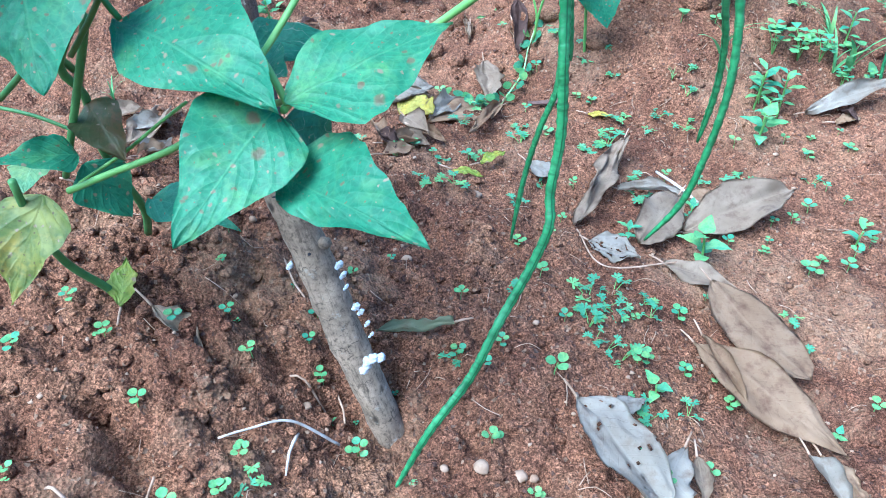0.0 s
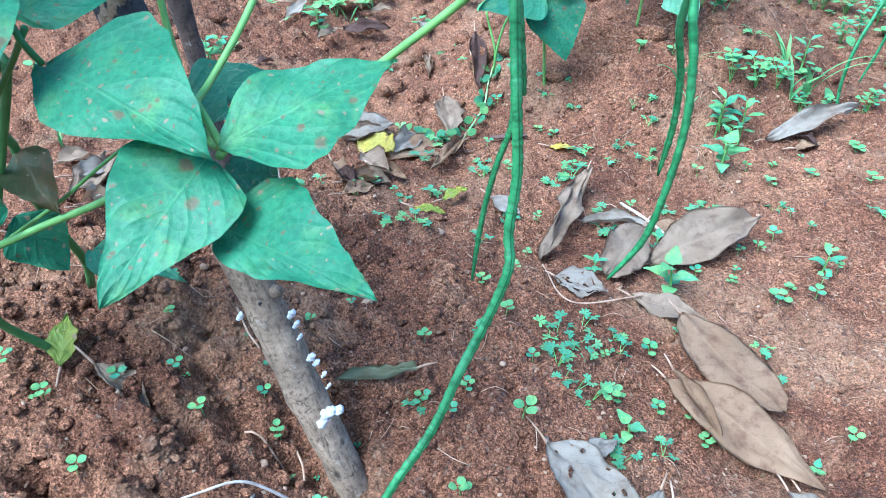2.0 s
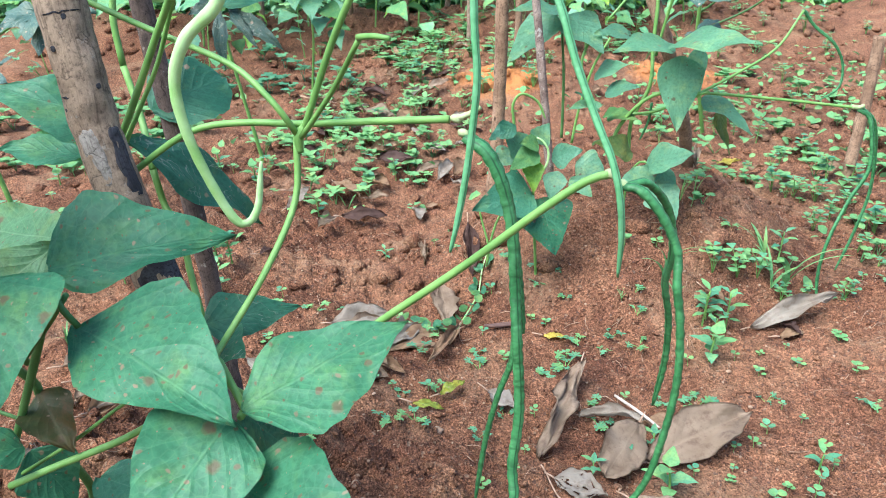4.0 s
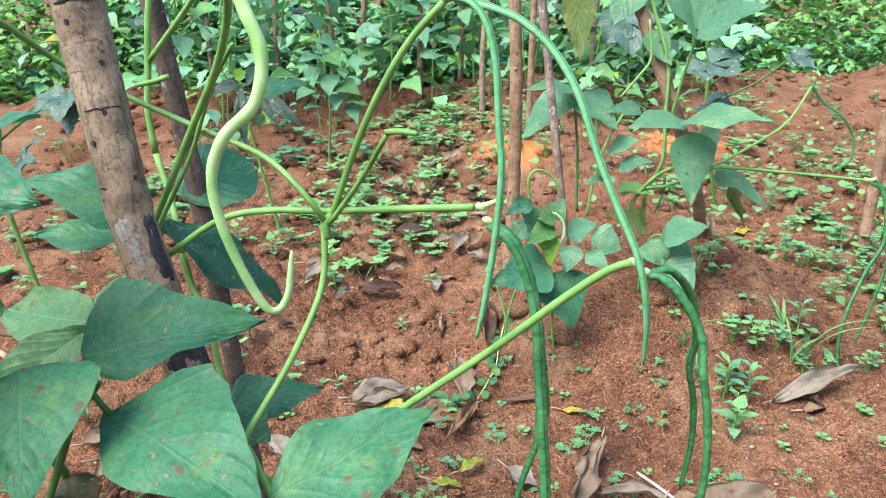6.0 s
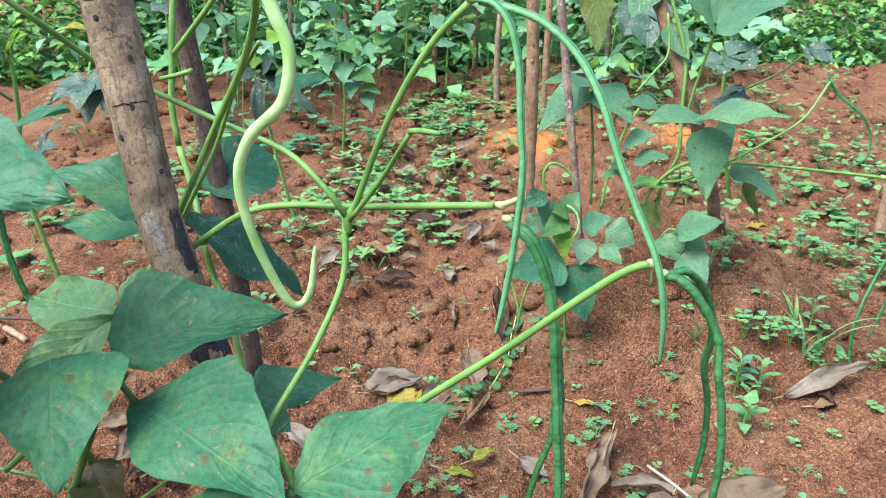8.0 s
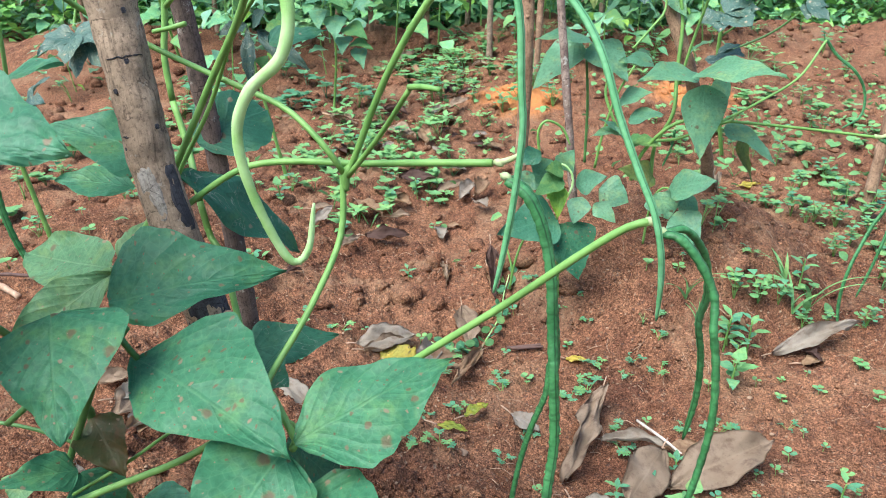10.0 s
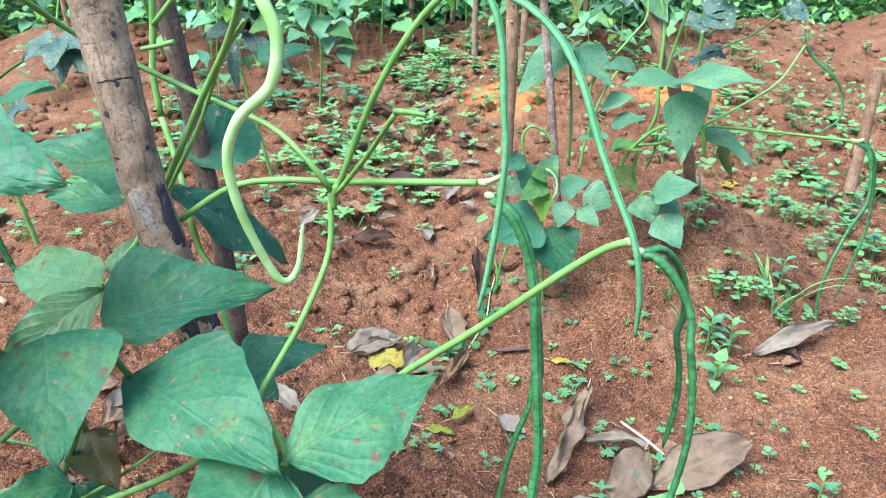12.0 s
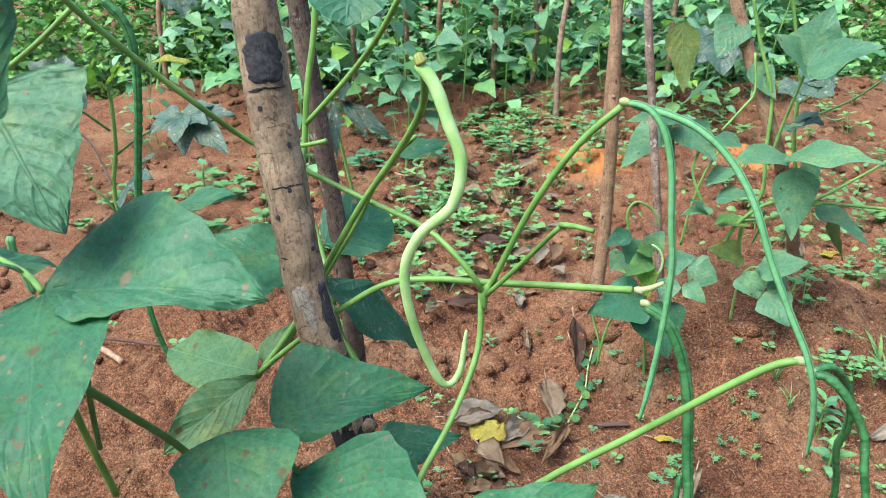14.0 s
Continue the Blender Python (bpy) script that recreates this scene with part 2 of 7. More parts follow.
def dead_material(name, a, b, c):
    n = Nodes(name)
    ob = n.shift(n.coords())
    uv = n.coords("UV")
    sep = n.add("SeparateXYZ")
    n.link(uv, sep.inputs[0])
    u, v = sep.outputs["X"], n.maths("ABSOLUTE", n.maths("SUBTRACT", sep.outputs["Y"], 0.5))
    saw = n.maths("FRACT", n.maths("MULTIPLY", n.maths("SUBTRACT", u, n.maths("MULTIPLY", v, 0.4)), 12.0))
    side = n.ramp(n.maths("ABSOLUTE", n.maths("SUBTRACT", saw, 0.5)), (0.0, 1.0), (0.08, 0.0))
    mid = n.ramp(v, (0.012, 1.0), (0.03, 0.0))
    col = n.mix(n.ramp(n.noise(ob, 25.0, 5, 0.6), (0.3, 0.0), (0.7, 1.0)), a, b)
    col = n.mix(n.ramp(n.noise(ob, 70.0, 5, 0.65), (0.5, 0.0), (0.7, 0.8)), col, c)
    col = n.mix(n.maths("MULTIPLY", mid, 0.22), col, tuple(x * 1.2 for x in b))
    col = n.mix(n.maths("MULTIPLY", side, 0.05), col, tuple(x * 0.5 for x in a))
    col = n.mix(n.ramp(n.noise(ob, 300.0, 3), (0.62, 0.0), (0.72, 0.25)), col, (0.09, 0.05, 0.035))
    n.bump(n.mix(0.8, side, n.noise(ob, 160.0, 4)), 0.4, 0.0015)
    return n.done(col, 0.7, 0.25, 0.12)


def plain_material(name, a, b, scale=120.0, rough=0.7):
    n = Nodes(name)
    ob = n.shift(n.coords())
    f = n.noise(ob, scale, 4)
    n.bump(f, 0.5, 0.001)
    return n.done(n.mix(n.ramp(f, (0.35, 0.0), (0.65, 1.0)), a, b), rough, 0.3)


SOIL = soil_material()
LEAF = leaf_material("bean_leaf", (0.060, 0.230, 0.130), (0.100, 0.325, 0.178), (0.18, 0.41, 0.22), 0.9, waxy=0.35, rough=0.46)
LEAF_CLEAN = leaf_material("bean_leaf_clean", (0.076, 0.258, 0.158), (0.116, 0.338, 0.205), (0.20, 0.43, 0.28), 0.28, waxy=0.4, rough=0.46)
LEAF_VEINED = leaf_material("bean_leaf_veined", (0.120, 0.310, 0.190), (0.170, 0.385, 0.240), (0.27, 0.49, 0.32), 0.2, waxy=0.5, veined=0.6, quilt=0.7)
LEAF_MINED = leaf_material("bean_leaf_mined", (0.045, 0.190, 0.120), (0.075, 0.250, 0.155), (0.10, 0.29, 0.18), 0.25, mines=0.8)
LEAF_PALE = leaf_material("bean_leaf_underside", (0.13, 0.30, 0.15), (0.20, 0.40, 0.21), (0.33, 0.52, 0.30), 0.5, pale=0.12, veined=0.5)
LEAF_SICK = leaf_material("bean_leaf_yellowing", (0.10, 0.18, 0.05), (0.26, 0.29, 0.08), (0.2, 0.26, 0.08), 1.0, blotch=(0.10, 0.05, 0.045), pale=0.9)
LEAF_WILT = leaf_material("bean_leaf_withered", (0.08, 0.13, 0.045), (0.17, 0.095, 0.045), (0.15, 0.16, 0.06), 1.0, quilt=0.15)
# paler, bluer copy for further plants; brighter sky light is put into its colour
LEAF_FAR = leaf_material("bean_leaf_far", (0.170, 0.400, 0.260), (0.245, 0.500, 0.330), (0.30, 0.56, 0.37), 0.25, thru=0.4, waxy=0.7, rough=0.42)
LEAF_BED = leaf_material("bed_leaf", (0.080, 0.265, 0.110), (0.19, 0.43, 0.20), (0.22, 0.46, 0.22), 0.0, thru=0.22, waxy=0.6, mass=True)
LEAF_OLIVE = leaf_material("olive_leaf", (0.13, 0.22, 0.06), (0.22, 0.31, 0.10), (0.26, 0.34, 0.13), 0.3)
LEAF_HEDGE = leaf_material("hedge_leaf", (0.050, 0.180, 0.045), (0.165, 0.40, 0.090), (0.18, 0.38, 0.10), 0.0, thru=0.2, waxy=0.6, mass=True)
LEAF_OKRA = leaf_material("okra_leaf_mildewed", (0.030, 0.085, 0.068), (0.075, 0.14, 0.115), (0.14, 0.22, 0.18), 0.9, blotch=(0.20, 0.25, 0.21), mines=0.6)
LEAF_YOUNG = leaf_material("young_leaf", (0.16, 0.37, 0.05), (0.27, 0.50, 0.09), (0.30, 0.50, 0.14), 0.0, thru=0.35)
WEED = leaf_material("weed_leaf", (0.126, 0.311, 0.118), (0.185, 0.386, 0.160), (0.24, 0.48, 0.21), 0.0, thru=0.3, sidev=5.0, veined=0.12, quilt=0.2, rough=0.6, waxy=0.25)
WEED_DARK = leaf_material("weed_leaf_bluish", (0.084, 0.260, 0.143), (0.134, 0.336, 0.193), (0.18, 0.42, 0.24), 0.0, thru=0.3, sidev=5.0, veined=0.12, quilt=0.2, rough=0.6, waxy=0.25)
YELLOW = leaf_material("yellow_leaf", (0.50, 0.42, 0.06), (0.62, 0.55, 0.14), (0.55, 0.45, 0.12), 0.6, pale=0.3)
LIME = leaf_material("lime_leaf", (0.25, 0.36, 0.05), (0.38, 0.44, 0.09), (0.42, 0.46, 0.14), 0.8)
STEM = stem_material("green_stem", (0.11, 0.25, 0.055), (0.19, 0.36, 0.09))
STEM_DARK = stem_material("dark_green_stem", (0.05, 0.14, 0.035), (0.10, 0.21, 0.06))


def pod_material(name, a, b, c, ribs=0.7):
    n = Nodes(name)
    ob = n.shift(n.coords())
    uv = n.coords("UV")
    sep = n.add("SeparateXYZ")
    n.link(uv, sep.inputs[0])
    col = n.mix(n.ramp(n.noise(ob, 90.0, 4), (0.35, 0.0), (0.65, 1.0)), a, b)
    wave = n.noise(n.stretch(uv, (2.0, 260.0, 1.0)), 1.0, 3, 0.5, 0.4)
    col = n.mix(n.ramp(wave, (0.35, ribs), (0.55, 0.0)), col, tuple(x * 0.45 for x in a))
    seam = n.maths("ABSOLUTE", n.maths("SUBTRACT", n.maths("FRACT", n.maths("MULTIPLY", sep.outputs["X"], 2.0)), 0.5))
    col = n.mix(n.ramp(seam, (0.02, 0.85), (0.07, 0.0)), col, tuple(x * 0.35 for x in a))
    col = n.mix(n.ramp(n.noise(ob, 38.0, 4, 0.6), (0.55, 0.0), (0.7, 0.5)), col, c)
    n.bump(n.mix(0.4, wave, seam), 0.6, 0.0018)
    return n.done(col, 0.5, 0.35, 0.06)


POD = pod_material("green_pod", (0.034, 0.145, 0.045), (0.066, 0.225, 0.078), (0.10, 0.28, 0.12))
POD_LIGHT = pod_material("upper_pod", (0.085, 0.27, 0.105), (0.13, 0.33, 0.155), (0.17, 0.38, 0.22), 0.25)
POD_PALE = stem_material("pale_pod", (0.25, 0.49, 0.13), (0.46, 0.68, 0.31), 0.4)
NODE_CREAM = stem_material("cream_node", (0.28, 0.38, 0.15), (0.44, 0.50, 0.27), 0.6)
BARK = bark_material("brown_bark", (0.165, 0.120, 0.083), (0.350, 0.262, 0.182), 0.0, 0.35)
BARK_DARK = bark_material("dark_bark", (0.075, 0.055, 0.048), (0.17, 0.125, 0.10), 0.5, 0.6)
BARK_RED = bark_material("reddish_bark", (0.19, 0.115, 0.070), (0.36, 0.235, 0.150))
BARK_GREY = bark_material("speckled_grey_bark", (0.16, 0.105, 0.085), (0.33, 0.26, 0.21), 0.0, 0.9)
CHAR = bark_material("charred_bark", (0.026, 0.026, 0.031), (0.066, 0.066, 0.076))
LICHEN = bark_material("whitish_lichen", (0.19, 0.165, 0.14), (0.36, 0.33, 0.285))
FOAM = plain_material("white_mealy_wax", (0.34, 0.36, 0.38), (0.54, 0.55, 0.57), 500.0, 0.9)
DEAD_GREY = dead_material("grey_dead_leaf", (0.285, 0.207, 0.138), (0.442, 0.340, 0.244), (0.184, 0.120, 0.083))
DEAD_BROWN = dead_material("brown_dead_leaf", (0.282, 0.176, 0.099), (0.422, 0.290, 0.180), (0.176, 0.092, 0.055))
DEAD_PALE = dead_material("pale_dead_leaf", (0.319, 0.269, 0.210), (0.454, 0.403, 0.336), (0.235, 0.168, 0.118))
DEAD_DARK = dead_material("dark_dead_leaf", (0.085, 0.05, 0.042), (0.15, 0.09, 0.07), (0.06, 0.035, 0.03))
DEAD_GREEN = dead_material("greenish_dry_leaf", (0.22, 0.25, 0.14), (0.34, 0.35, 0.22), (0.26, 0.22, 0.13))
STRAW = plain_material("dry_straw", (0.24, 0.15, 0.09), (0.42, 0.29, 0.20), 90.0)
STRAW_WHITE = plain_material("bleached_stem", (0.36, 0.30, 0.25), (0.54, 0.48, 0.42), 90.0)
STONE = plain_material("pebble", (0.23, 0.145, 0.09), (0.34, 0.235, 0.155), 150.0)


# ---- ground form ----
def hill(x, y, cx, cy, h, sx, sy):
    return h * math.exp(-(((x - cx) / sx) ** 2) / 2 - (((y - cy) / sy) ** 2) / 2)


def height(x, y):
    """Planting mounds, the furrow between them and the far ridge, with the lumps of dug earth."""
    z = -0.01 + hill(x, y, -0.33, 0.36, 0.165, 0.235, 0.30) + hill(x, y, -0.55, 1.15, 0.10, 0.20, 0.28)
    z += 0.125 * math.exp(-((((x - 0.28) / 0.255) ** 2 + ((y - 1.19) / 0.235) ** 2) ** 2.6)) + hill(x, y, 0.75, 1.25, 0.05, 0.2, 0.3) + hill(x, y, 0.75, 0.45, 0.05, 0.22, 0.35)
    z += hill(x, y, -0.09, 0.345, -0.058, 0.055, 0.05) + hill(x, y, 0.05, 0.47, 0.022, 0.09, 0.12) + hill(x, y, 1.2, 1.9, 0.05, 0.3, 0.25)
    crest = 3.15 + 0.05 * x + 0.22 * noise.noise((x * 1.7, 0.0, 8.0)) if 1.5 < y < 5 else 3.15
    z += 0.13 * (1 + (0.75 * noise.noise((x * 2.3, 1.0, 4.0)) if 1.5 < y < 5 else 0.0)) * math.exp(-(((y - crest) / 0.26) ** 2) / 2) + hill(x, y, 0.35, 2.35, 0.07, 0.5, 0.2)
    z += 0.06 * math.exp(-(((y - 1.75) / 0.2) ** 2) / 2) / (1 + math.exp(min(50.0, (x + 0.55) / 0.08)))
    if y < 0.5 and x < 0:
        wob = 0.010 * noise.noise((x * 70, y * 70, 6.0))
        for cx, cy, deep, wide in ((-0.253, 0.302, 0.030, 0.017), (-0.228, 0.275, 0.032, 0.015), (-0.206, 0.256, 0.026, 0.020), (-0.204, 0.366, 0.024, 0.013), (-0.185, 0.352, 0.020, 0.012), (-0.125, 0.385, 0.022, 0.018), (-0.112, 0.365, 0.020, 0.016), (-0.29, 0.27, 0.02, 0.02)):
            z -= 0.85 * deep * math.exp(-(((math.hypot(x - cx, (y - cy) * 1.2) + wob) / wide) ** 4))
    far = max(0.0, 1 - max(0.0, y - 3.6) / 2) * max(0.0, 1 - max(0.0, abs(x) - 1.6) / 1.6) * max(0.0, 1 - max(0.0, -0.15 - y) / 0.6)
    if far > 0:
        loose = 0.30 + 1.3 * min(1.0, hill(x, y, -0.33, 0.36, 1.0, 0.24, 0.28) + 0.7 * hill(x, y, -0.55, 1.15, 1.0, 0.25, 0.3) + (0.3 if y < 1.5 else 0.5))
        z += far * loose * 0.013 * noise.fractal((x * 9, y * 9, 0.3), 0.9, 2.1, 3)
        z += far * (0.0035 * noise.fractal((x * 19, y * 19, 7.7), 0.8, 2.1, 3) + 0.014 * noise.fractal((x * 4.5, y * 4.5, 3.3), 0.9, 2.0, 2))
        z += far * loose * (0.0085 * noise.fractal((x * 38, y * 38, 4.1), 0.6, 2.1, 4) - 0.010 * max(0.0, noise.noise((x * 55, y * 55, 9.0)) - 0.1) - 0.012 * max(0.0, 0.10 - abs(noise.noise((x * 17, y * 17, 2.0)))) * 4)
    return z


def on_ground(x, y, lift=0.0):
    return Vector((x, y, height(x, y) + lift))


# ---- builders ----
def thing(name, at, label, category, group="", kind=""):
    ob = new(name)
    ob.empty_display_size = 0.02
    ob.location = at
    return tagged(ob, label, category, group, kind)


def hang(ob, parent):
    ob.parent = parent
    if parent is not None:
        m = Matrix.Translation(parent.location) if parent.parent is None else Matrix.Translation(parent.parent.location)
        ob.matrix_parent_inverse = m.inverted()
    return ob


def part(name, bm, material, parent, label=""):
    """Links a bmesh in world coordinates as one mesh under a thing."""
    me = bpy.data.meshes.new(name)
    bm.to_mesh(me)
    bm.free()
    for p in me.polygons:
        p.use_smooth = True
    me.materials.append(material)
    ob = hang(new(name, me), parent)
    return tagged(ob, label) if label else ob


def smooth_line(points, step):
    """Catmull-Rom through the points, about one sample a step."""
    ps = [Vector(p) for p in points]
    ps = [ps[0] * 2 - ps[1]] + ps + [ps[-1] * 2 - ps[-2]]
    out = []
    for a, b, c, d in zip(ps, ps[1:], ps[2:], ps[3:]):
        n = max(2, int((c - b).length / step))
        for k in range(n):
            t = k / n
            out.append(0.5 * ((2 * b) + (c - a) * t + (2 * a - 5 * b + 4 * c - d) * t * t + (3 * b - a - 3 * c + d) * t ** 3))
    return out + [ps[-2]]


def tube_bm(points, radius, sides=9, step=0.008, shape=None, flat=1.0, rough=0.0, knob=0.0):
    """A closed tube along a line. radius: one number or (start, end); shape(s, metres): factor on it."""
    line = smooth_line(points, step)
    r0, r1 = radius if isinstance(radius, tuple) else (radius, radius)
    bm = bmesh.new()
    uvs = bm.loops.layers.uv.new("uv")
    side = Vector((1, 0.13, 0.07))
    rings, run, total = [], 0.0, sum((b - a).length for a, b in zip(line, line[1:]))
    for k, p in enumerate(line):
        ahead = (line[min(k + 1, len(line) - 1)] - line[max(k - 1, 0)]).normalized()
        side = (side - ahead * side.dot(ahead)).normalized()
        up = ahead.cross(side)
        s = run / total
        r = (r0 + (r1 - r0) * s) * (shape(s, run) if shape else 1.0)
        ring = []
        for j in range(sides):
            a = 2 * math.pi * j / sides
            w = r
            if rough:
                q = p * 60 + Vector((math.cos(a), math.sin(a), 0)) * 0.8
                w *= 1 + rough * noise.fractal(q, 0.8, 2.0, 3)
            if knob:
                w *= 1 + knob * max(0.0, noise.noise(p * 25 + Vector((math.cos(a), math.sin(a), 3)))) ** 2
            ring.append(bm.verts.new(p + side * (w * math.cos(a)) + up * (w * flat * math.sin(a))))
        rings.append((ring, run))
        if k + 1 < len(line):
            run += (line[k + 1] - p).length
    for (a, sa), (b, sb) in zip(rings, rings[1:]):
        for j in range(sides):
            f = bm.faces.new((a[j], a[(j + 1) % sides], b[(j + 1) % sides], b[j]))
            for loop, (uu, vv) in zip(f.loops, ((j, sa), (j + 1, sa), (j + 1, sb), (j, sb))):
                loop[uvs].uv = (uu / sides, vv)
    bm.faces.new(list(reversed(rings[0][0])))
    bm.faces.new(rings[-1][0])
    return bm


OVATE = ((0, 0.12), (0.04, 0.50), (0.12, 0.86), (0.22, 1.0), (0.36, 0.90), (0.55, 0.65), (0.75, 0.38), (0.88, 0.20), (0.96, 0.08), (1, 0.0))
RHOMB = ((0, 0.08), (0.05, 0.35), (0.18, 0.80), (0.30, 1.0), (0.42, 0.95), (0.60, 0.70), (0.78, 0.42), (0.9, 0.20), (1, 0.0))
ROUND = ((0, 0.12), (0.08, 0.5), (0.25, 0.86), (0.5, 1.0), (0.75, 0.86), (0.92, 0.5), (1, 0.0))
LANCE = ((0, 0.06), (0.1, 0.4), (0.3, 0.9), (0.45, 1.0), (0.65, 0.8), (0.85, 0.38), (1, 0.0))
BLADE = ((0, 0.7), (0.2, 1.0), (0.5, 0.9), (0.8, 0.5), (1, 0.0))
WEDGE = ((0, 0.1), (0.2, 0.3), (0.5, 0.72), (0.8, 1.0), (0.93, 0.8), (1, 0.3))


def outline(shape, u):
    for (a, wa), (b, wb) in zip(shape, shape[1:]):
        if u <= b:
            k = (u - a) / (b - a)
            return wa + (wb - wa) * (k * k * (3 - 2 * k) * 0.4 + k * 0.6)
    return 0.0


def blade_bm(length, width, shape=OVATE, bend=0.4, fold=0.15, wave=0.03, skew=0.0, seed=0, nu=14, nv=8, thick=0.0, curl=0.0, twist=0.0, ragged=0.0, holes=0.0, quilt=0.0, crumple=0.0):
    """A leaf blade from the origin along +y, its upper side to +z. bend: arc along its length, fold: V along the midrib,
    curl: roll of the two halves, all in radians."""
    rnd = random.Random(seed)
    ph = [rnd.uniform(0, 6.3) for _ in range(4)]
    y, z, mid = 0.0, 0.0, []
    for i in range(nu + 1):
        a = bend * (0.5 - i / nu)
        mid.append((y, z, a))
        y += math.cos(a) / nu
        z += math.sin(a) / nu
    scale = length / y
    bm = bmesh.new()
    uvs = bm.loops.layers.uv.new("uv")
    plan = bm.loops.layers.uv.new("flat")
    grid = []
    for i in range(nu + 1):
        u = i / nu
        my, mz, a = mid[i]
        row = []
        for j in range(nv + 1):
            v = 2 * j / nv - 1
            w = outline(shape, u) * width / 2 * (1 + skew * (1 if v > 0 else -1))
            if ragged:
                w *= 1 + ragged * noise.noise((u * 9, v + seed * 1.7, seed))
            off = v * w
            if curl:
                ang = fold * (1 if v > 0 else -1) + curl * v
                rad = w / max(abs(curl), 0.05)
                px = rad * (math.sin(abs(curl) * abs(v))) * (1 if v > 0 else -1)
                pz = rad * (1 - math.cos(curl * v)) * (1 if curl > 0 else -1) + abs(off) * math.sin(fold)
            else:
                px, pz = off * math.cos(fold), abs(off) * math.sin(fold)
            pz += length * wave * (math.sin(u * 8 + ph[0]) * v * v * (0.6 + 0.4 * v) + 0.5 * math.sin(u * 15 + ph[1] + 2.0 * v) * abs(v))
            pz += length * wave * 0.5 * noise.noise((u * 4 + seed, v * 2, ph[2]))
            if quilt:
                pz += length * quilt * (abs(math.sin(math.pi * (7.0 * (u - 0.375 * abs(v)) + 0.5))) - 0.6) * min(1.0, 2.2 * abs(v)) * (1 - 0.5 * abs(v))
                pz += length * quilt * 0.8 * noise.noise((u * 11 + seed * 3, v * 5, 2.0))
            if crumple:
                pz += length * crumple * noise.fractal((u * 3.2 + seed * 5, v * 2.2, 1.0), 0.7, 2.1, 3)
                px += length * crumple * 0.5 * noise.noise((u * 4, v * 2, seed * 3.0))
            tw = twist * (u - 0.2)
            px, pz = px * math.cos(tw) - pz * math.sin(tw), px * math.sin(tw) + pz * math.cos(tw)
            row.append(bm.verts.new((px, my * scale - pz * math.sin(a), mz * scale + pz * math.cos(a))))
        grid.append(row)
    for i in range(nu):
        for j in range(nv):
            if holes and 0 < i < nu - 1 and noise.noise((i * 15 / nu + seed, j * 9 / nv, 7.7)) > 0.55 - 0.3 * holes:
                continue
            f = bm.faces.new((grid[i][j], grid[i][j + 1], grid[i + 1][j + 1], grid[i + 1][j]))
            for loop, (a, b) in zip(f.loops, ((i, j), (i, j + 1), (i + 1, j + 1), (i + 1, j))):
                loop[uvs].uv = (a / nu, b / nv)
                loop[plan].uv = ((b / nv - 0.5) * width * outline(shape, min(a / nu, 0.97)), a / nu * length)
    if thick:
        bmesh.ops.solidify(bm, geom=bm.faces[:], thickness=thick)
    return bm


def lay(base, tip, normal):
    """The pose that lays a blade from base towards tip, its upper side to normal."""
    base, tip = Vector(base), Vector(tip)
    y = (tip - base).normalized()
    z = Vector(normal)
    z = (z - y * z.dot(y)).normalized()
    x = y.cross(z)
    m = Matrix((x, y, z)).transposed().to_4x4()
    m.translation = base
    return m


def leaflet(parent, base, tip, width, normal, material=None, name="leaflet", label="", **shape):
    shape.setdefault("ragged", 0.07)
    if "nu" not in shape:
        shape["nu"], shape["nv"] = 44, 20
        shape.setdefault("quilt", 0.006)
    bm = blade_bm((Vector(tip) - Vector(base)).length, width, thick=0.0004, **shape)
    bm.transform(lay(base, tip, normal))
    ob = part(name, bm, material or LEAF, parent, label)
    ob.data.set_sharp_from_angle(angle=radians(50))
    return ob


def stalk(parent, points, radius, material=None, name="stem", label="", **more):
    slim = tuple(r * 0.88 for r in radius) if isinstance(radius, tuple) else radius * 0.88
    return part(name, tube_bm(points, slim, **more), material or STEM, parent, label)


def seeds(pitch=0.0085, depth=0.10, tail=0.12):
    """The swellings of a pod over its seeds, with a tapered end."""
    def factor(s, run):
        k = 1 + depth * math.sin(2 * math.pi * run / pitch)
        if s > 1 - tail:
            k *= 0.35 + 0.65 * math.sqrt(max(0.0, (1 - s) / tail))
        if s < 0.03:
            k *= 0.75 + 0.25 * s / 0.03
        return k
    return factor


def pod(parent, points, radius, material=None, label="", pitch=0.0085, depth=0.10):
    slim = (radius[0] * 0.84, radius[1] * 0.84)
    return part("pod", tube_bm(points, slim, sides=12, step=0.0028, shape=seeds(pitch, depth), flat=0.8), material or POD, parent, label)


# ---- ground ----
def spread(a, b, n, lo, hi):
    """n fine steps from a to b, then growing steps out to lo and hi."""
    fine = list(np.linspace(a, b, n))
    step = (b - a) / n
    low, high, s = [], [], step
    x = a
    while x > lo:
        s *= 1.06
        x -= s
        low.append(x)
    x, s = b, step
    while x < hi:
        s *= 1.024
        x += s
        high.append(x)
    return low[::-1] + fine + high


def build_ground():
    xs, ys = spread(-0.62, 0.80, 390, -60, 60), spread(0.12, 1.45, 390, -40, 90)
    verts = [(x, y, height(x, y)) for y in ys for x in xs]
    w = len(xs)
    faces = [(j * w + i, j * w + i + 1, (j + 1) * w + i + 1, (j + 1) * w + i) for j in range(len(ys) - 1) for i in range(w - 1)]
    me = bpy.data.meshes.new("ground")
    me.from_pydata(verts, [], faces)
    me.polygons.foreach_set("use_smooth", [True] * len(me.polygons))
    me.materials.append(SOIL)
    return tagged(new("ground", me), "red-brown dug garden soil in mounds and furrows", "soil", kind="structure")


build_ground()


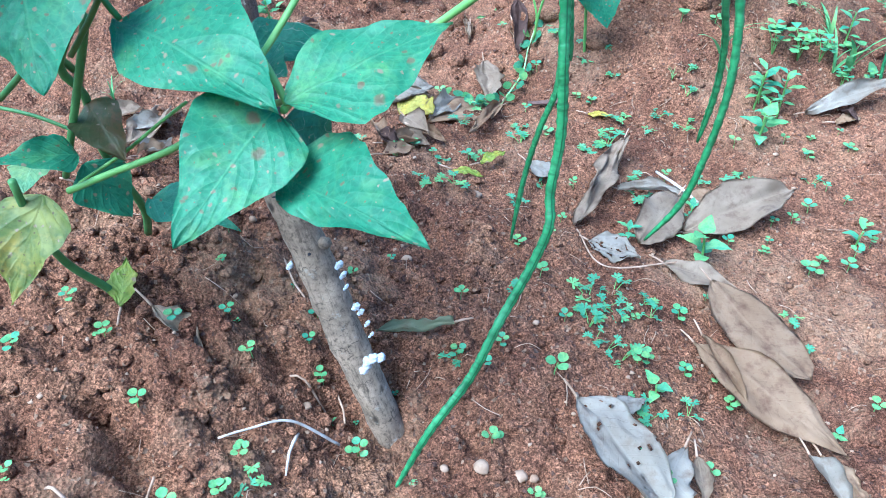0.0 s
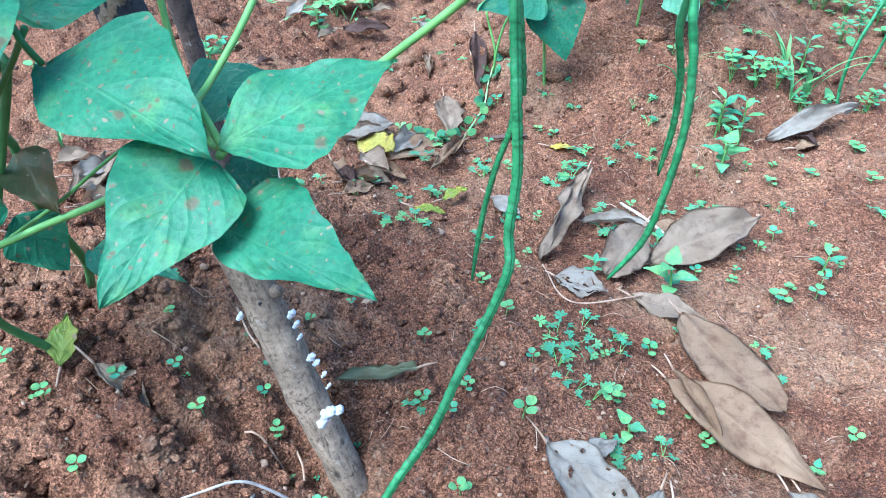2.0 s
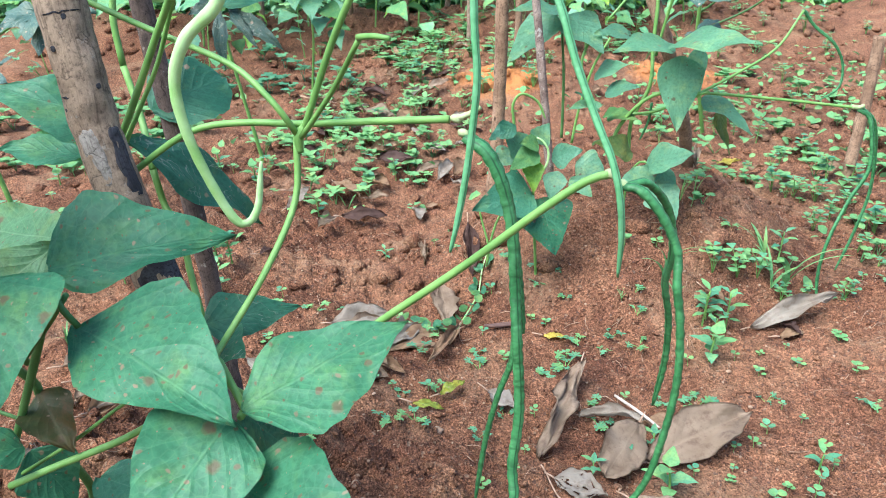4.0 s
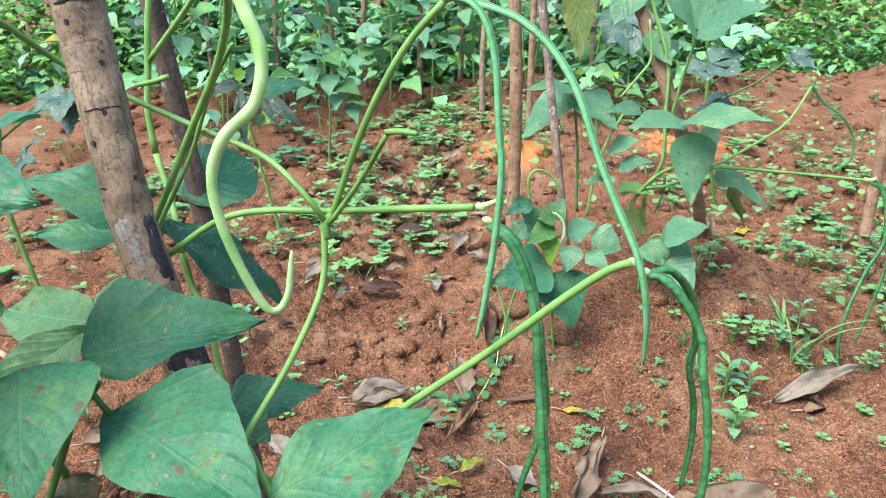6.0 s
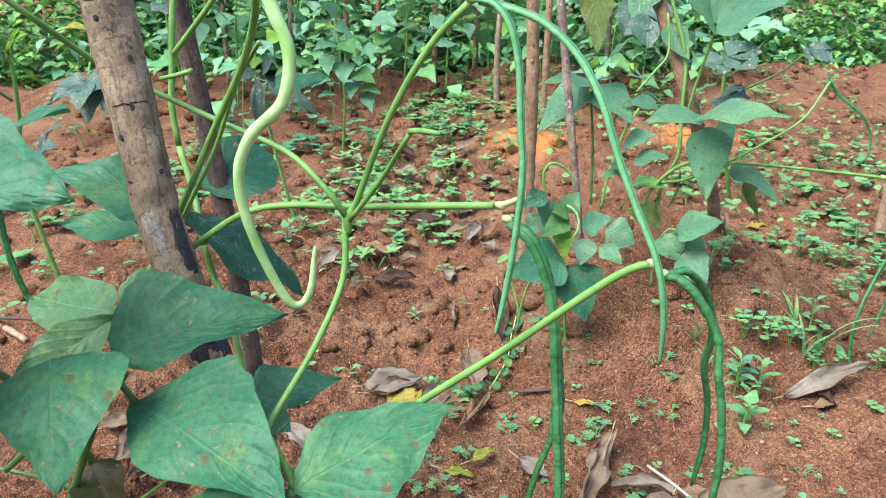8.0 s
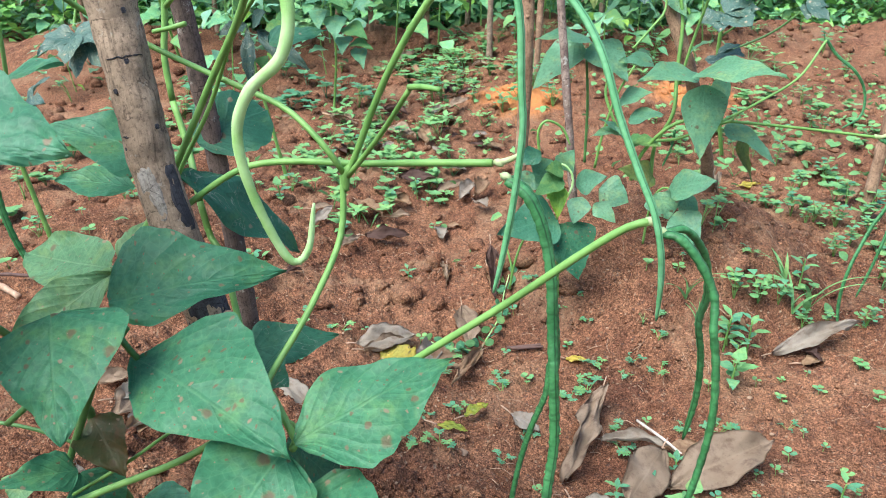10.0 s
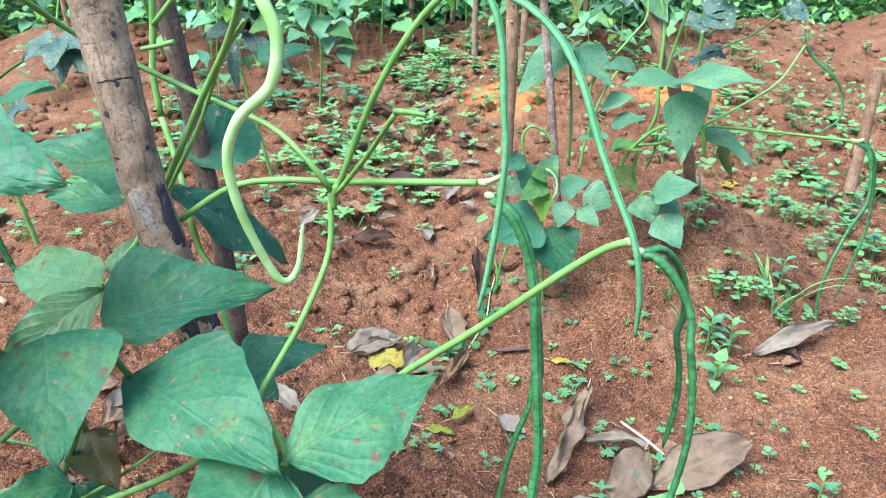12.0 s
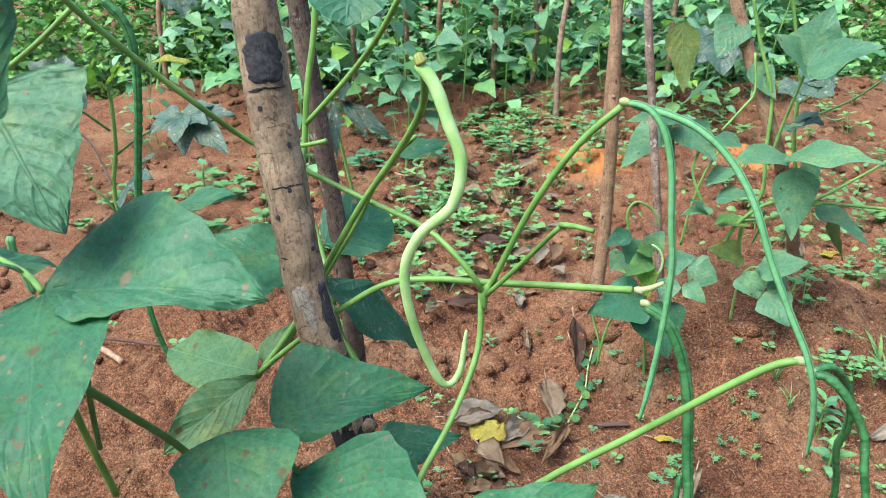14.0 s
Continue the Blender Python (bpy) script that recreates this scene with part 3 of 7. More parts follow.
# ---- stakes ----
def stake(points, radius, material, label, rough=0.10, knob=0.25, sides=18, step=0.006):
    top = thing("wooden_stake", points[0], label, "stake", "stakes of the bean rows")
    part("pole", tube_bm(points, radius, sides=sides, step=step, rough=rough, knob=knob), material, top)
    # stubs of side twigs cut off close to the bark
    r = random.Random(int(abs(points[0][0]) * 1e4))
    line = smooth_line(points, 0.02)
    for k in range(3):
        p, a = line[int(len(line) * (0.25 + 0.25 * k + r.uniform(-0.06, 0.06)))], r.uniform(0, 6.28)
        out = Vector((math.cos(a), math.sin(a), 0.5)) * radius[0]
        part("twig_stub", tube_bm([p + out * 0.5, p + out * 0.95, p + out * 1.22], (radius[0] * 0.42, radius[0] * 0.28), sides=7, step=0.003, rough=0.3), material, top)
    return top


MAIN_STAKE = [(-0.230, 0.487, 0.664), (-0.231, 0.481, 0.617), (-0.228, 0.476, 0.573), (-0.221, 0.468, 0.528), (-0.213, 0.460, 0.474), (-0.203, 0.452, 0.418), (-0.145, 0.415, 0.230), (-0.125, 0.400, 0.172), (-0.106, 0.386, 0.113), (-0.086, 0.374, 0.057), (-0.073, 0.366, 0.010)]
main_stake = stake(MAIN_STAKE, (0.0138, 0.0133), BARK, "weathered brown stick with charred patches pushed into the soil", 0.09, 0.3, 26, 0.004)


def bark_patch(line, a, b, turn, spread_, radius, material, name, label):
    """A flake of other bark on the stake: from a to b along it, round it by turn, with a torn edge."""
    pts = smooth_line(line, 0.004)
    bm = bmesh.new()
    uvs = bm.loops.layers.uv.new("uv")
    n, m, rows = 22, 14, []
    for i in range(n + 1):
        k = a + (b - a) * i / n
        q = k * (len(pts) - 1)
        lo = min(int(q), len(pts) - 2)
        p = pts[lo].lerp(pts[lo + 1], q - lo)
        ahead = (pts[lo + 1] - pts[lo]).normalized()
        side = Vector((1, 0.13, 0.07))
        side = (side - ahead * side.dot(ahead)).normalized()
        up = ahead.cross(side)
        edge = math.sin(math.pi * i / n) ** 0.22
        row = []
        for j in range(m + 1):
            v = 2 * j / m - 1
            ang = radians(turn + spread_ * v * edge * (1 + 0.30 * noise.noise((i * 0.35, 3.0 if v > 0 else 0.0, turn + a * 50))))
            out = radius * (1.04 + 0.02 * noise.noise((i * 0.3, j * 0.3, 1.0))) if abs(v) < 0.99 and 0 < i < n else radius * 0.93
            slip = ahead * (0.0018 * noise.noise((j * 0.45, turn, a * 90)) * min(1.0, spread_ / 30))
            row.append(bm.verts.new(p + slip + side * (out * math.cos(ang)) + up * (out * math.sin(ang))))
        rows.append(row)
    for i in range(n):
        for j in range(m):
            f = bm.faces.new((rows[i][j], rows[i][j + 1], rows[i + 1][j + 1], rows[i + 1][j]))
            for loop, (x, y) in zip(f.loops, ((i, j), (i, j + 1), (i + 1, j + 1), (i + 1, j))):
                loop[uvs].uv = (y / m * 0.3, x / n * 0.1)
    bmesh.ops.recalc_face_normals(bm, faces=bm.faces[:])
    return part(name, bm, material, main_stake, label)


def foam(bm, at, size):
    """A lump of waxy white fluff."""
    made = bmesh.ops.create_icosphere(bm, subdivisions=3, radius=size)["verts"]
    for v in made:
        v.co = Vector(at) + v.co * (1 + 0.45 * noise.noise(v.co * 500 + Vector(at) * 40))


def foam_clump(spots, label):
    bm = bmesh.new()
    for at, size in spots:
        foam(bm, at, size)
    return part("mealybug_wax", bm, FOAM, main_stake, label)


bark_patch(MAIN_STAKE, 0.084, 0.131, 74, 58, 0.0138, CHAR, "charred_patch", "bare blackened patch where bark is gone")
for where, turn, wide in ((0.1345, 78, 60), (0.222, 75, 50), (0.288, 100, 45), (0.66, 70, 50)):
    bark_patch(MAIN_STAKE, where, where + 0.0011, turn, wide, 0.0136, CHAR, "bark_crack", "dark crack across the bark")
for where, turn in ((0.185, 50), (0.224, 72), (0.246, 118), (0.279, 40), (0.302, 132), (0.15, 105), (0.6, 100), (0.72, 80)):
    bark_patch(MAIN_STAKE, where, where + 0.0045, turn, 6, 0.0137, CHAR, "bark_pit", "small dark knot scar")
bark_patch(MAIN_STAKE, 0.328, 0.368, 98, 27, 0.0132, LICHEN, "lichen_patch", "whitish lichen patch")
bark_patch(MAIN_STAKE, 0.33, 0.39, 30, 22, 0.0137, CHAR, "charred_patch", "black charred streak")
bark_patch(MAIN_STAKE, 0.40, 0.51, 98, 170, 0.0135, CHAR, "charred_patch", "fully charred black section")
bark_patch(MAIN_STAKE, 0.40, 0.51, 278, 170, 0.0135, CHAR, "charred_patch", "fully charred black section")
for spot in (((-0.104, 0.384, 0.188), 0.0042), ((-0.102, 0.384, 0.179), 0.0034), ((-0.101, 0.384, 0.168), 0.0024), ((-0.094, 0.377, 0.156), 0.0040), ((-0.091, 0.377, 0.151), 0.0032), ((-0.087, 0.376, 0.141), 0.0026), ((-0.084, 0.372, 0.134), 0.0022), ((-0.142, 0.394, 0.177), 0.0038)):
    foam_clump([(spot[0], spot[1] * 0.62), (Vector(spot[0]) + Vector((0.001, -0.001, 0.0022)), spot[1] * 0.5), (Vector(spot[0]) + Vector((-0.0015, -0.001, -0.0015)), spot[1] * 0.45)], "small tuft of white waxy mealybugs")
foam_clump([((-0.089, 0.357, 0.112), 0.0032), ((-0.085, 0.357, 0.122), 0.0036), ((-0.081, 0.357, 0.125), 0.0036), ((-0.076, 0.358, 0.125), 0.0034), ((-0.086, 0.356, 0.118), 0.0030)], "large clump of white waxy mealybugs")

stake([(-0.259, 0.617, 0.85), (-0.243, 0.612, 0.62), (-0.2245, 0.609, 0.43), (-0.212, 0.606, 0.25), (-0.204, 0.602, 0.09), (-0.202, 0.600, 0.02)], (0.0082, 0.0078), BARK_DARK, "thin dark stick leaning beside the brown stake", 0.12, 0.5)
stake([(0.069, 1.220, 0.695), (0.072, 1.220, 0.571), (0.075, 1.210, 0.404), (0.071, 1.200, 0.220), (0.062, 1.190, 0.101)], (0.0088, 0.0105), BARK_RED, "straight reddish-brown pole beside a bean plant", 0.08, 0.3)
stake([(0.085, 1.080, 0.689), (0.095, 1.080, 0.580), (0.111, 1.070, 0.432), (0.133, 1.060, 0.245), (0.151, 1.050, 0.055)], (0.0050, 0.0060), BARK_GREY, "thin speckled grey stick in the soil", 0.10, 0.6)
stake([(0.212, 1.200, 0.690), (0.234, 1.180, 0.571), (0.266, 1.160, 0.471), (0.305, 1.140, 0.367), (0.359, 1.200, 0.251), (0.399, 1.250, 0.123), (0.408, 1.260, 0.076)], (0.0095, 0.0100), BARK_RED, "peeling reddish stick leaning in a bean mound", 0.12, 0.5)
stake([(0.727, 1.350, 0.327), (0.723, 1.340, 0.208), (0.714, 1.330, 0.084), (0.714, 1.330, 0.040)], (0.0095, 0.010), BARK_RED, "short brown stick in the next row", 0.12, 0.5)

# ---- the near bean plant ----
bean = thing("bean_plant", on_ground(-0.27, 0.45), "climbing yard-long bean plant with spotted green leaves and hanging pods", "bean plant")
NODE, NODE_R, NODE_LOW, ARCH = (-0.094, 0.464, 0.438), (0.002, 0.430, 0.458), (0.076, 0.370, 0.447), (-0.014, 0.425, 0.571)
JOINT_A, JOINT_B = (-0.103, 0.316, 0.347), (-0.257, 0.470, 0.365)

# stems
stalk(bean, [NODE, (-0.096, 0.452, 0.402), (-0.111, 0.420, 0.370), (-0.130, 0.390, 0.343), (-0.127, 0.360, 0.350), (-0.119, 0.345, 0.358), (-0.102, 0.322, 0.345)], (0.0024, 0.0022), name="petiole")
stalk(bean, [(-0.254, 0.466, 0.370), (-0.238, 0.468, 0.384), (-0.196, 0.470, 0.417), (-0.160, 0.470, 0.440), (-0.128, 0.468, 0.446), (-0.089, 0.464, 0.446), (-0.048, 0.450, 0.451), (-0.002, 0.432, 0.457)], (0.0023, 0.0026), name="peduncle")
stalk(bean, [NODE, (-0.088, 0.462, 0.445), (-0.063, 0.448, 0.502), (-0.038, 0.436, 0.544), (-0.014, 0.426, 0.570)], (0.0024, 0.0023), name="peduncle")
stalk(bean, [(-0.090, 0.460, 0.439), (-0.066, 0.440, 0.472), (-0.046, 0.413, 0.505)], (0.0019, 0.0017), STEM, name="peduncle")
stalk(bean, [(-0.047, 0.413, 0.505), (-0.039, 0.405, 0.507), (-0.030, 0.398, 0.507)], (0.0020, 0.0015), STEM, name="broken_tip", label="pale broken end of a flower stalk")
stalk(bean, [(-0.317, 0.400, 0.646), (-0.312, 0.420, 0.625), (-0.294, 0.450, 0.591), (-0.273, 0.470, 0.563), (-0.253, 0.500, 0.532), (-0.217, 0.505, 0.510), (-0.175, 0.490, 0.495), (-0.132, 0.475, 0.480), (-0.112, 0.462, 0.468), (-0.099, 0.455, 0.455), (-0.093, 0.462, 0.440)], (0.0021, 0.0022), name="vine")
stalk(bean, [(-0.312, 0.420, 0.625), (-0.342, 0.430, 0.606), (-0.377, 0.440, 0.587), (-0.410, 0.450, 0.572)], (0.0019, 0.0019), name="vine")
stalk(bean, [JOINT_B, (-0.230, 0.485, 0.400), (-0.206, 0.490, 0.441), (-0.172, 0.475, 0.496), (-0.144, 0.450, 0.535), (-0.125, 0.420, 0.565), (-0.119, 0.400, 0.582), (-0.118, 0.385, 0.597)], (0.0027, 0.0024), STEM, name="vine")
stalk(bean, [(-0.257, 0.475, 0.364), (-0.229, 0.490, 0.396), (-0.205, 0.495, 0.437), (-0.180, 0.490, 0.477), (-0.155, 0.470, 0.521), (-0.130, 0.440, 0.549)], (0.0021, 0.0014), STEM, name="petiole")
stalk(bean, [(-0.222, 0.600, 0.640), (-0.227, 0.595, 0.592), (-0.234, 0.590, 0.554), (-0.239, 0.585, 0.511), (-0.241, 0.580, 0.489), (-0.238, 0.575, 0.458)], (0.0028, 0.0028), STEM, name="stem")
stalk(bean, [(-0.236, 0.585, 0.525), (-0.195, 0.570, 0.565), (-0.169, 0.550, 0.594), (-0.147, 0.530, 0.626), (-0.135, 0.520, 0.646)], (0.0024, 0.0024), STEM, name="petiole")
stalk(bean, [(-0.244, 0.575, 0.509), (-0.230, 0.570, 0.512), (-0.216, 0.565, 0.516)], (0.0019, 0.0022), STEM, name="stub", label="short cut stub of a leaf stalk")
stalk(bean, [(-0.212, 0.530, 0.395), (-0.206, 0.525, 0.368), (-0.192, 0.510, 0.357), (-0.187, 0.500, 0.330), (-0.171, 0.470, 0.298), (-0.145, 0.420, 0.293), (-0.108, 0.345, 0.335), (-0.104, 0.320, 0.343)], (0.0029, 0.0024), STEM, name="stem")
stalk(bean, [(-0.238, 0.575, 0.458), (-0.226, 0.560, 0.425), (-0.212, 0.530, 0.395)], (0.0028, 0.0030), STEM, name="stem")
# the low stems at the foot of the plant
stalk(bean, [(-0.274, 0.300, 0.464), (-0.274, 0.335, 0.423), (-0.272, 0.370, 0.380), (-0.254, 0.400, 0.321)], (0.0024, 0.0026), STEM_DARK, name="stem")
stalk(bean, [(-0.289, 0.330, 0.458), (-0.295, 0.335, 0.428), (-0.299, 0.340, 0.397)], (0.0018, 0.0018), STEM_DARK, name="stem")
stalk(bean, [(-0.304, 0.330, 0.441), (-0.311, 0.350, 0.391), (-0.316, 0.370, 0.340)], (0.0022, 0.0026), STEM, name="stem")
stalk(bean, [(-0.275, 0.455, 0.152), (-0.263, 0.440, 0.187), (-0.263, 0.425, 0.226), (-0.261, 0.410, 0.265), (-0.253, 0.400, 0.304), (-0.256, 0.390, 0.329), (-0.225, 0.380, 0.363), (-0.279, 0.390, 0.250)], (0.0036, 0.0026), STEM_DARK, name="stem")
stalk(bean, [(-0.278, 0.400, 0.120), (-0.281, 0.390, 0.151), (-0.292, 0.375, 0.187), (-0.292, 0.360, 0.232), (-0.285, 0.350, 0.274)], (0.0036, 0.0028), STEM_DARK, name="stem")
stalk(bean, [(-0.267, 0.370, 0.253), (-0.236, 0.375, 0.265), (-0.195, 0.380, 0.281), (-0.156, 0.375, 0.309), (-0.123, 0.360, 0.342)], (0.0026, 0.0024), STEM, name="petiole")
stalk(bean, [(-0.276, 0.390, 0.242), (-0.234, 0.390, 0.270), (-0.204, 0.390, 0.293), (-0.185, 0.390, 0.307)], (0.0015, 0.0012), STEM, name="petiole")
stalk(bean, [(-0.322, 0.400, 0.296), (-0.291, 0.400, 0.289), (-0.259, 0.400, 0.274)], (0.0014, 0.0014), STEM_DARK, name="petiole")
stalk(bean, [(-0.197, 0.360, 0.389), (-0.213, 0.365, 0.369), (-0.234, 0.370, 0.345)], (0.0019, 0.0019), STEM_DARK, name="petiole")
stalk(bean, [(-0.286, 0.370, 0.317), (-0.266, 0.370, 0.334), (-0.233, 0.360, 0.362)], (0.0022, 0.0022), STEM_DARK, name="petiole")

stalk(bean, [(-0.074, 0.400, 0.322), (-0.045, 0.400, 0.346), (0.004, 0.392, 0.386), (0.045, 0.380, 0.425), (0.065, 0.374, 0.442), (0.075, 0.370, 0.447)], (0.0026, 0.0025), STEM, name="peduncle")
# cream joints where the pods hang
stalk(bean, [(-0.086, 0.463, 0.447), (-0.092, 0.462, 0.439), (-0.092, 0.461, 0.429)], (0.0036, 0.0030), STEM, "node", "green forked joint", step=0.002, shape=lambda s, r: 0.7 + 0.4 * math.sin(math.pi * s))
for at, size in ((NODE_R, 0.0036), ((0.006, 0.429, 0.450), 0.0036), (NODE_LOW, 0.0038), ((0.081, 0.367, 0.443), 0.0040), (ARCH, 0.0040)):
    p = Vector(at)
    stalk(bean, [p + Vector((-0.003, 0.001, 0.0)), p, p + Vector((0.0025, -0.001, -0.0015))], (size * 0.72, size * 0.62), NODE_CREAM, "node", "cream swollen joint", sides=9, step=0.0018, shape=lambda s, r: 0.65 + 0.5 * math.sin(math.pi * s), rough=0.3)
stalk(bean, [NODE_R, (0.009, 0.428, 0.461), (0.015, 0.426, 0.465)], (0.0022, 0.0014), NODE_CREAM, "bud", "pale bud at the joint", rough=0.3)

stalk(bean, [(-0.120, 0.386, 0.602), (-0.119, 0.385, 0.600), (-0.118, 0.385, 0.598)], (0.0026, 0.0040), LEAF_SICK, "calyx", "withered yellow-brown calyx", step=0.002, rough=0.3)
# pods
pod(bean, [(-0.120, 0.385, 0.598), (-0.112, 0.383, 0.588), (-0.105, 0.380, 0.569), (-0.099, 0.378, 0.550), (-0.104, 0.376, 0.528), (-0.121, 0.376, 0.512), (-0.130, 0.378, 0.491), (-0.128, 0.380, 0.463), (-0.119, 0.385, 0.430), (-0.111, 0.388, 0.415), (-0.103, 0.392, 0.421), (-0.099, 0.397, 0.446)], (0.0041, 0.0027), POD_PALE, "pale yellow-green twisted pod", 0.016, 0.03)
pod(bean, [(0.006, 0.428, 0.448), (0.018, 0.424, 0.440), (0.027, 0.420, 0.422), (0.033, 0.416, 0.395), (0.035, 0.411, 0.362), (0.036, 0.402, 0.335), (0.038, 0.394, 0.289), (0.034, 0.384, 0.255), (0.034, 0.372, 0.236), (0.023, 0.360, 0.210), (0.006, 0.342, 0.182), (-0.012, 0.322, 0.149), (-0.037, 0.300, 0.120), (-0.058, 0.281, 0.085)], (0.0043, 0.0035), POD, "long ribbed green pod")
pod(bean, [(0.009, 0.432, 0.448), (0.022, 0.434, 0.435), (0.032, 0.434, 0.408), (0.038, 0.434, 0.367), (0.042, 0.434, 0.319), (0.038, 0.434, 0.321), (0.036, 0.434, 0.296), (0.028, 0.435, 0.269), (0.021, 0.436, 0.236), (0.016, 0.436, 0.201), (0.013, 0.436, 0.173)], (0.0033, 0.0027), POD, "slender green pod behind the long one")
pod(bean, [(-0.014, 0.425, 0.571), (-0.002, 0.421, 0.568), (0.006, 0.415, 0.557), (0.010, 0.409, 0.538), (0.011, 0.401, 0.509), (0.012, 0.395, 0.486), (0.008, 0.387, 0.452), (0.003, 0.381, 0.424), (-0.002, 0.376, 0.403)], (0.0027, 0.0022), POD_LIGHT, "thin young green pod", 0.013, 0.04)
pod(bean, [(-0.010, 0.425, 0.569), (0.006, 0.420, 0.566), (0.023, 0.412, 0.559), (0.038, 0.402, 0.545), (0.049, 0.390, 0.525), (0.057, 0.378, 0.499), (0.066, 0.366, 0.475), (0.073, 0.357, 0.458), (0.077, 0.352, 0.441), (0.079, 0.351, 0.422), (0.079, 0.351, 0.401)], (0.0029, 0.0021), POD_LIGHT, "thin young arching green pod", 0.013, 0.04)
pod(bean, [(0.081, 0.366, 0.442), (0.089, 0.363, 0.441), (0.099, 0.360, 0.430), (0.108, 0.357, 0.412), (0.108, 0.350, 0.396), (0.111, 0.347, 0.376), (0.112, 0.343, 0.347), (0.108, 0.340, 0.314), (0.100, 0.337, 0.283), (0.084, 0.335, 0.258)], (0.0035, 0.0026), POD, "long green pod")
pod(bean, [(0.085, 0.375, 0.439), (0.097, 0.380, 0.438), (0.111, 0.388, 0.420), (0.118, 0.395, 0.393), (0.119, 0.405, 0.369), (0.126, 0.412, 0.340), (0.129, 0.418, 0.306), (0.127, 0.424, 0.268)], (0.0031, 0.0025), POD, "long green pod beside its twin")
pod(bean, [(-0.350, 0.520, 0.623), (-0.339, 0.522, 0.610), (-0.336, 0.525, 0.589), (-0.341, 0.528, 0.553), (-0.353, 0.531, 0.494), (-0.361, 0.533, 0.443), (-0.365, 0.535, 0.389), (-0.358, 0.535, 0.350), (-0.341, 0.533, 0.319)], (0.0040, 0.0028), POD, "dark green hanging pod")
pod(bean, [(-0.382, 0.420, 0.491), (-0.382, 0.420, 0.478), (-0.378, 0.420, 0.466), (-0.375, 0.420, 0.452)], (0.0034, 0.0030), POD_LIGHT, "short green pod at a leaf joint")

# leaves: the trifoliate whose three leaflets hang over the stake
leaflet(bean, (-0.102, 0.318, 0.348), (-0.022, 0.362, 0.371), 0.062, (-0.10, -0.45, 0.9), shape=RHOMB, bend=0.25, fold=0.10, skew=0.15, seed=1)
leaflet(bean, (-0.108, 0.318, 0.344), (-0.147, 0.256, 0.304), 0.064, (0.10, -0.62, 0.78), shape=OVATE, bend=0.35, fold=0.10, skew=0.05, seed=2)
leaflet(bean, (-0.105, 0.305, 0.314), (-0.025, 0.248, 0.317), 0.050, (-0.12, -0.52, 0.85), shape=OVATE, bend=0.3, fold=0.06, skew=-0.38, seed=3)
# the trifoliate in front: three leaves on one stalk
leaflet(bean, (-0.196, 0.362, 0.369), (-0.098, 0.299, 0.353), 0.072, (0.05, -0.50, 0.86), shape=RHOMB, bend=0.4, fold=0.06, skew=-0.28, seed=4)
leaflet(bean, (-0.215, 0.380, 0.393), (-0.120, 0.414, 0.397), 0.061, (0.02, -0.62, 0.78), shape=OVATE, bend=0.35, fold=0.06, skew=-0.36, seed=5)
leaflet(bean, (-0.231, 0.352, 0.402), (-0.210, 0.300, 0.357), 0.074, (-0.05, -0.6, 0.8), shape=OVATE, bend=0.35, fold=0.06, skew=-0.16, seed=6)
stalk(bean, [(-0.204, 0.360, 0.396), (-0.198, 0.355, 0.384), (-0.193, 0.357, 0.372)], (0.0020, 0.0020), STEM_DARK, name="petiolule")
# leaves with their pale undersides turned out
leaflet(bean, (-0.253, 0.465, 0.373), (-0.353, 0.530, 0.353), 0.047, (0.0, -0.62, 0.78), LEAF_PALE, label="pale underside turned out", shape=ROUND, bend=-0.25, fold=0.1, seed=7)
leaflet(bean, (-0.255, 0.465, 0.368), (-0.312, 0.419, 0.331), 0.040, (0.25, -0.7, 0.65), LEAF_PALE, label="pale underside turned out", shape=LANCE, bend=0.3, fold=0.2, seed=8)
leaflet(bean, (-0.255, 0.480, 0.372), (-0.229, 0.502, 0.398), 0.022, (-0.3, -0.6, 0.6), LEAF_PALE, shape=OVATE, bend=0.3, fold=0.2, seed=9)
# the leaf cluster beside the camera
JOINT_C = (-0.317, 0.350, 0.487)
leaflet(bean, JOINT_C, (-0.186, 0.330, 0.495), 0.086, (0.0, -0.42, 0.9), LEAF_CLEAN, shape=RHOMB, bend=0.35, fold=0.2, skew=-0.42, seed=10, quilt=0.02, wave=0.025)
leaflet(bean, (-0.338, 0.370, 0.588), (-0.284, 0.330, 0.526), 0.096, (-0.05, -0.6, 0.8), LEAF_VEINED, shape=OVATE, bend=0.35, fold=0.10, seed=11, wave=0.03, quilt=0.022)
leaflet(bean, JOINT_C, (-0.263, 0.235, 0.431), 0.088, (0.05, -0.75, 0.65), LEAF, shape=OVATE, bend=0.45, fold=0.06, seed=12)
leaflet(bean, (-0.365, 0.360, 0.498), (-0.349, 0.420, 0.469), 0.05, (0, -0.5, 0.85), LEAF_CLEAN, shape=OVATE, bend=0.4, seed=13)
leaflet(bean, (-0.291, 0.450, 0.499), (-0.236, 0.430, 0.514), 0.030, (0, -0.25, 0.95), LEAF_CLEAN, shape=LANCE, bend=0.3, seed=14)
leaflet(bean, (-0.266, 0.270, 0.596), (-0.226, 0.250, 0.661), 0.022, (0.4, -0.6, 0.6), LEAF_CLEAN, shape=OVATE, bend=0.3, seed=15)
stalk(bean, [(-0.318, 0.350, 0.488), (-0.341, 0.370, 0.490), (-0.381, 0.390, 0.495)], (0.0022, 0.0022), STEM, name="petiole")
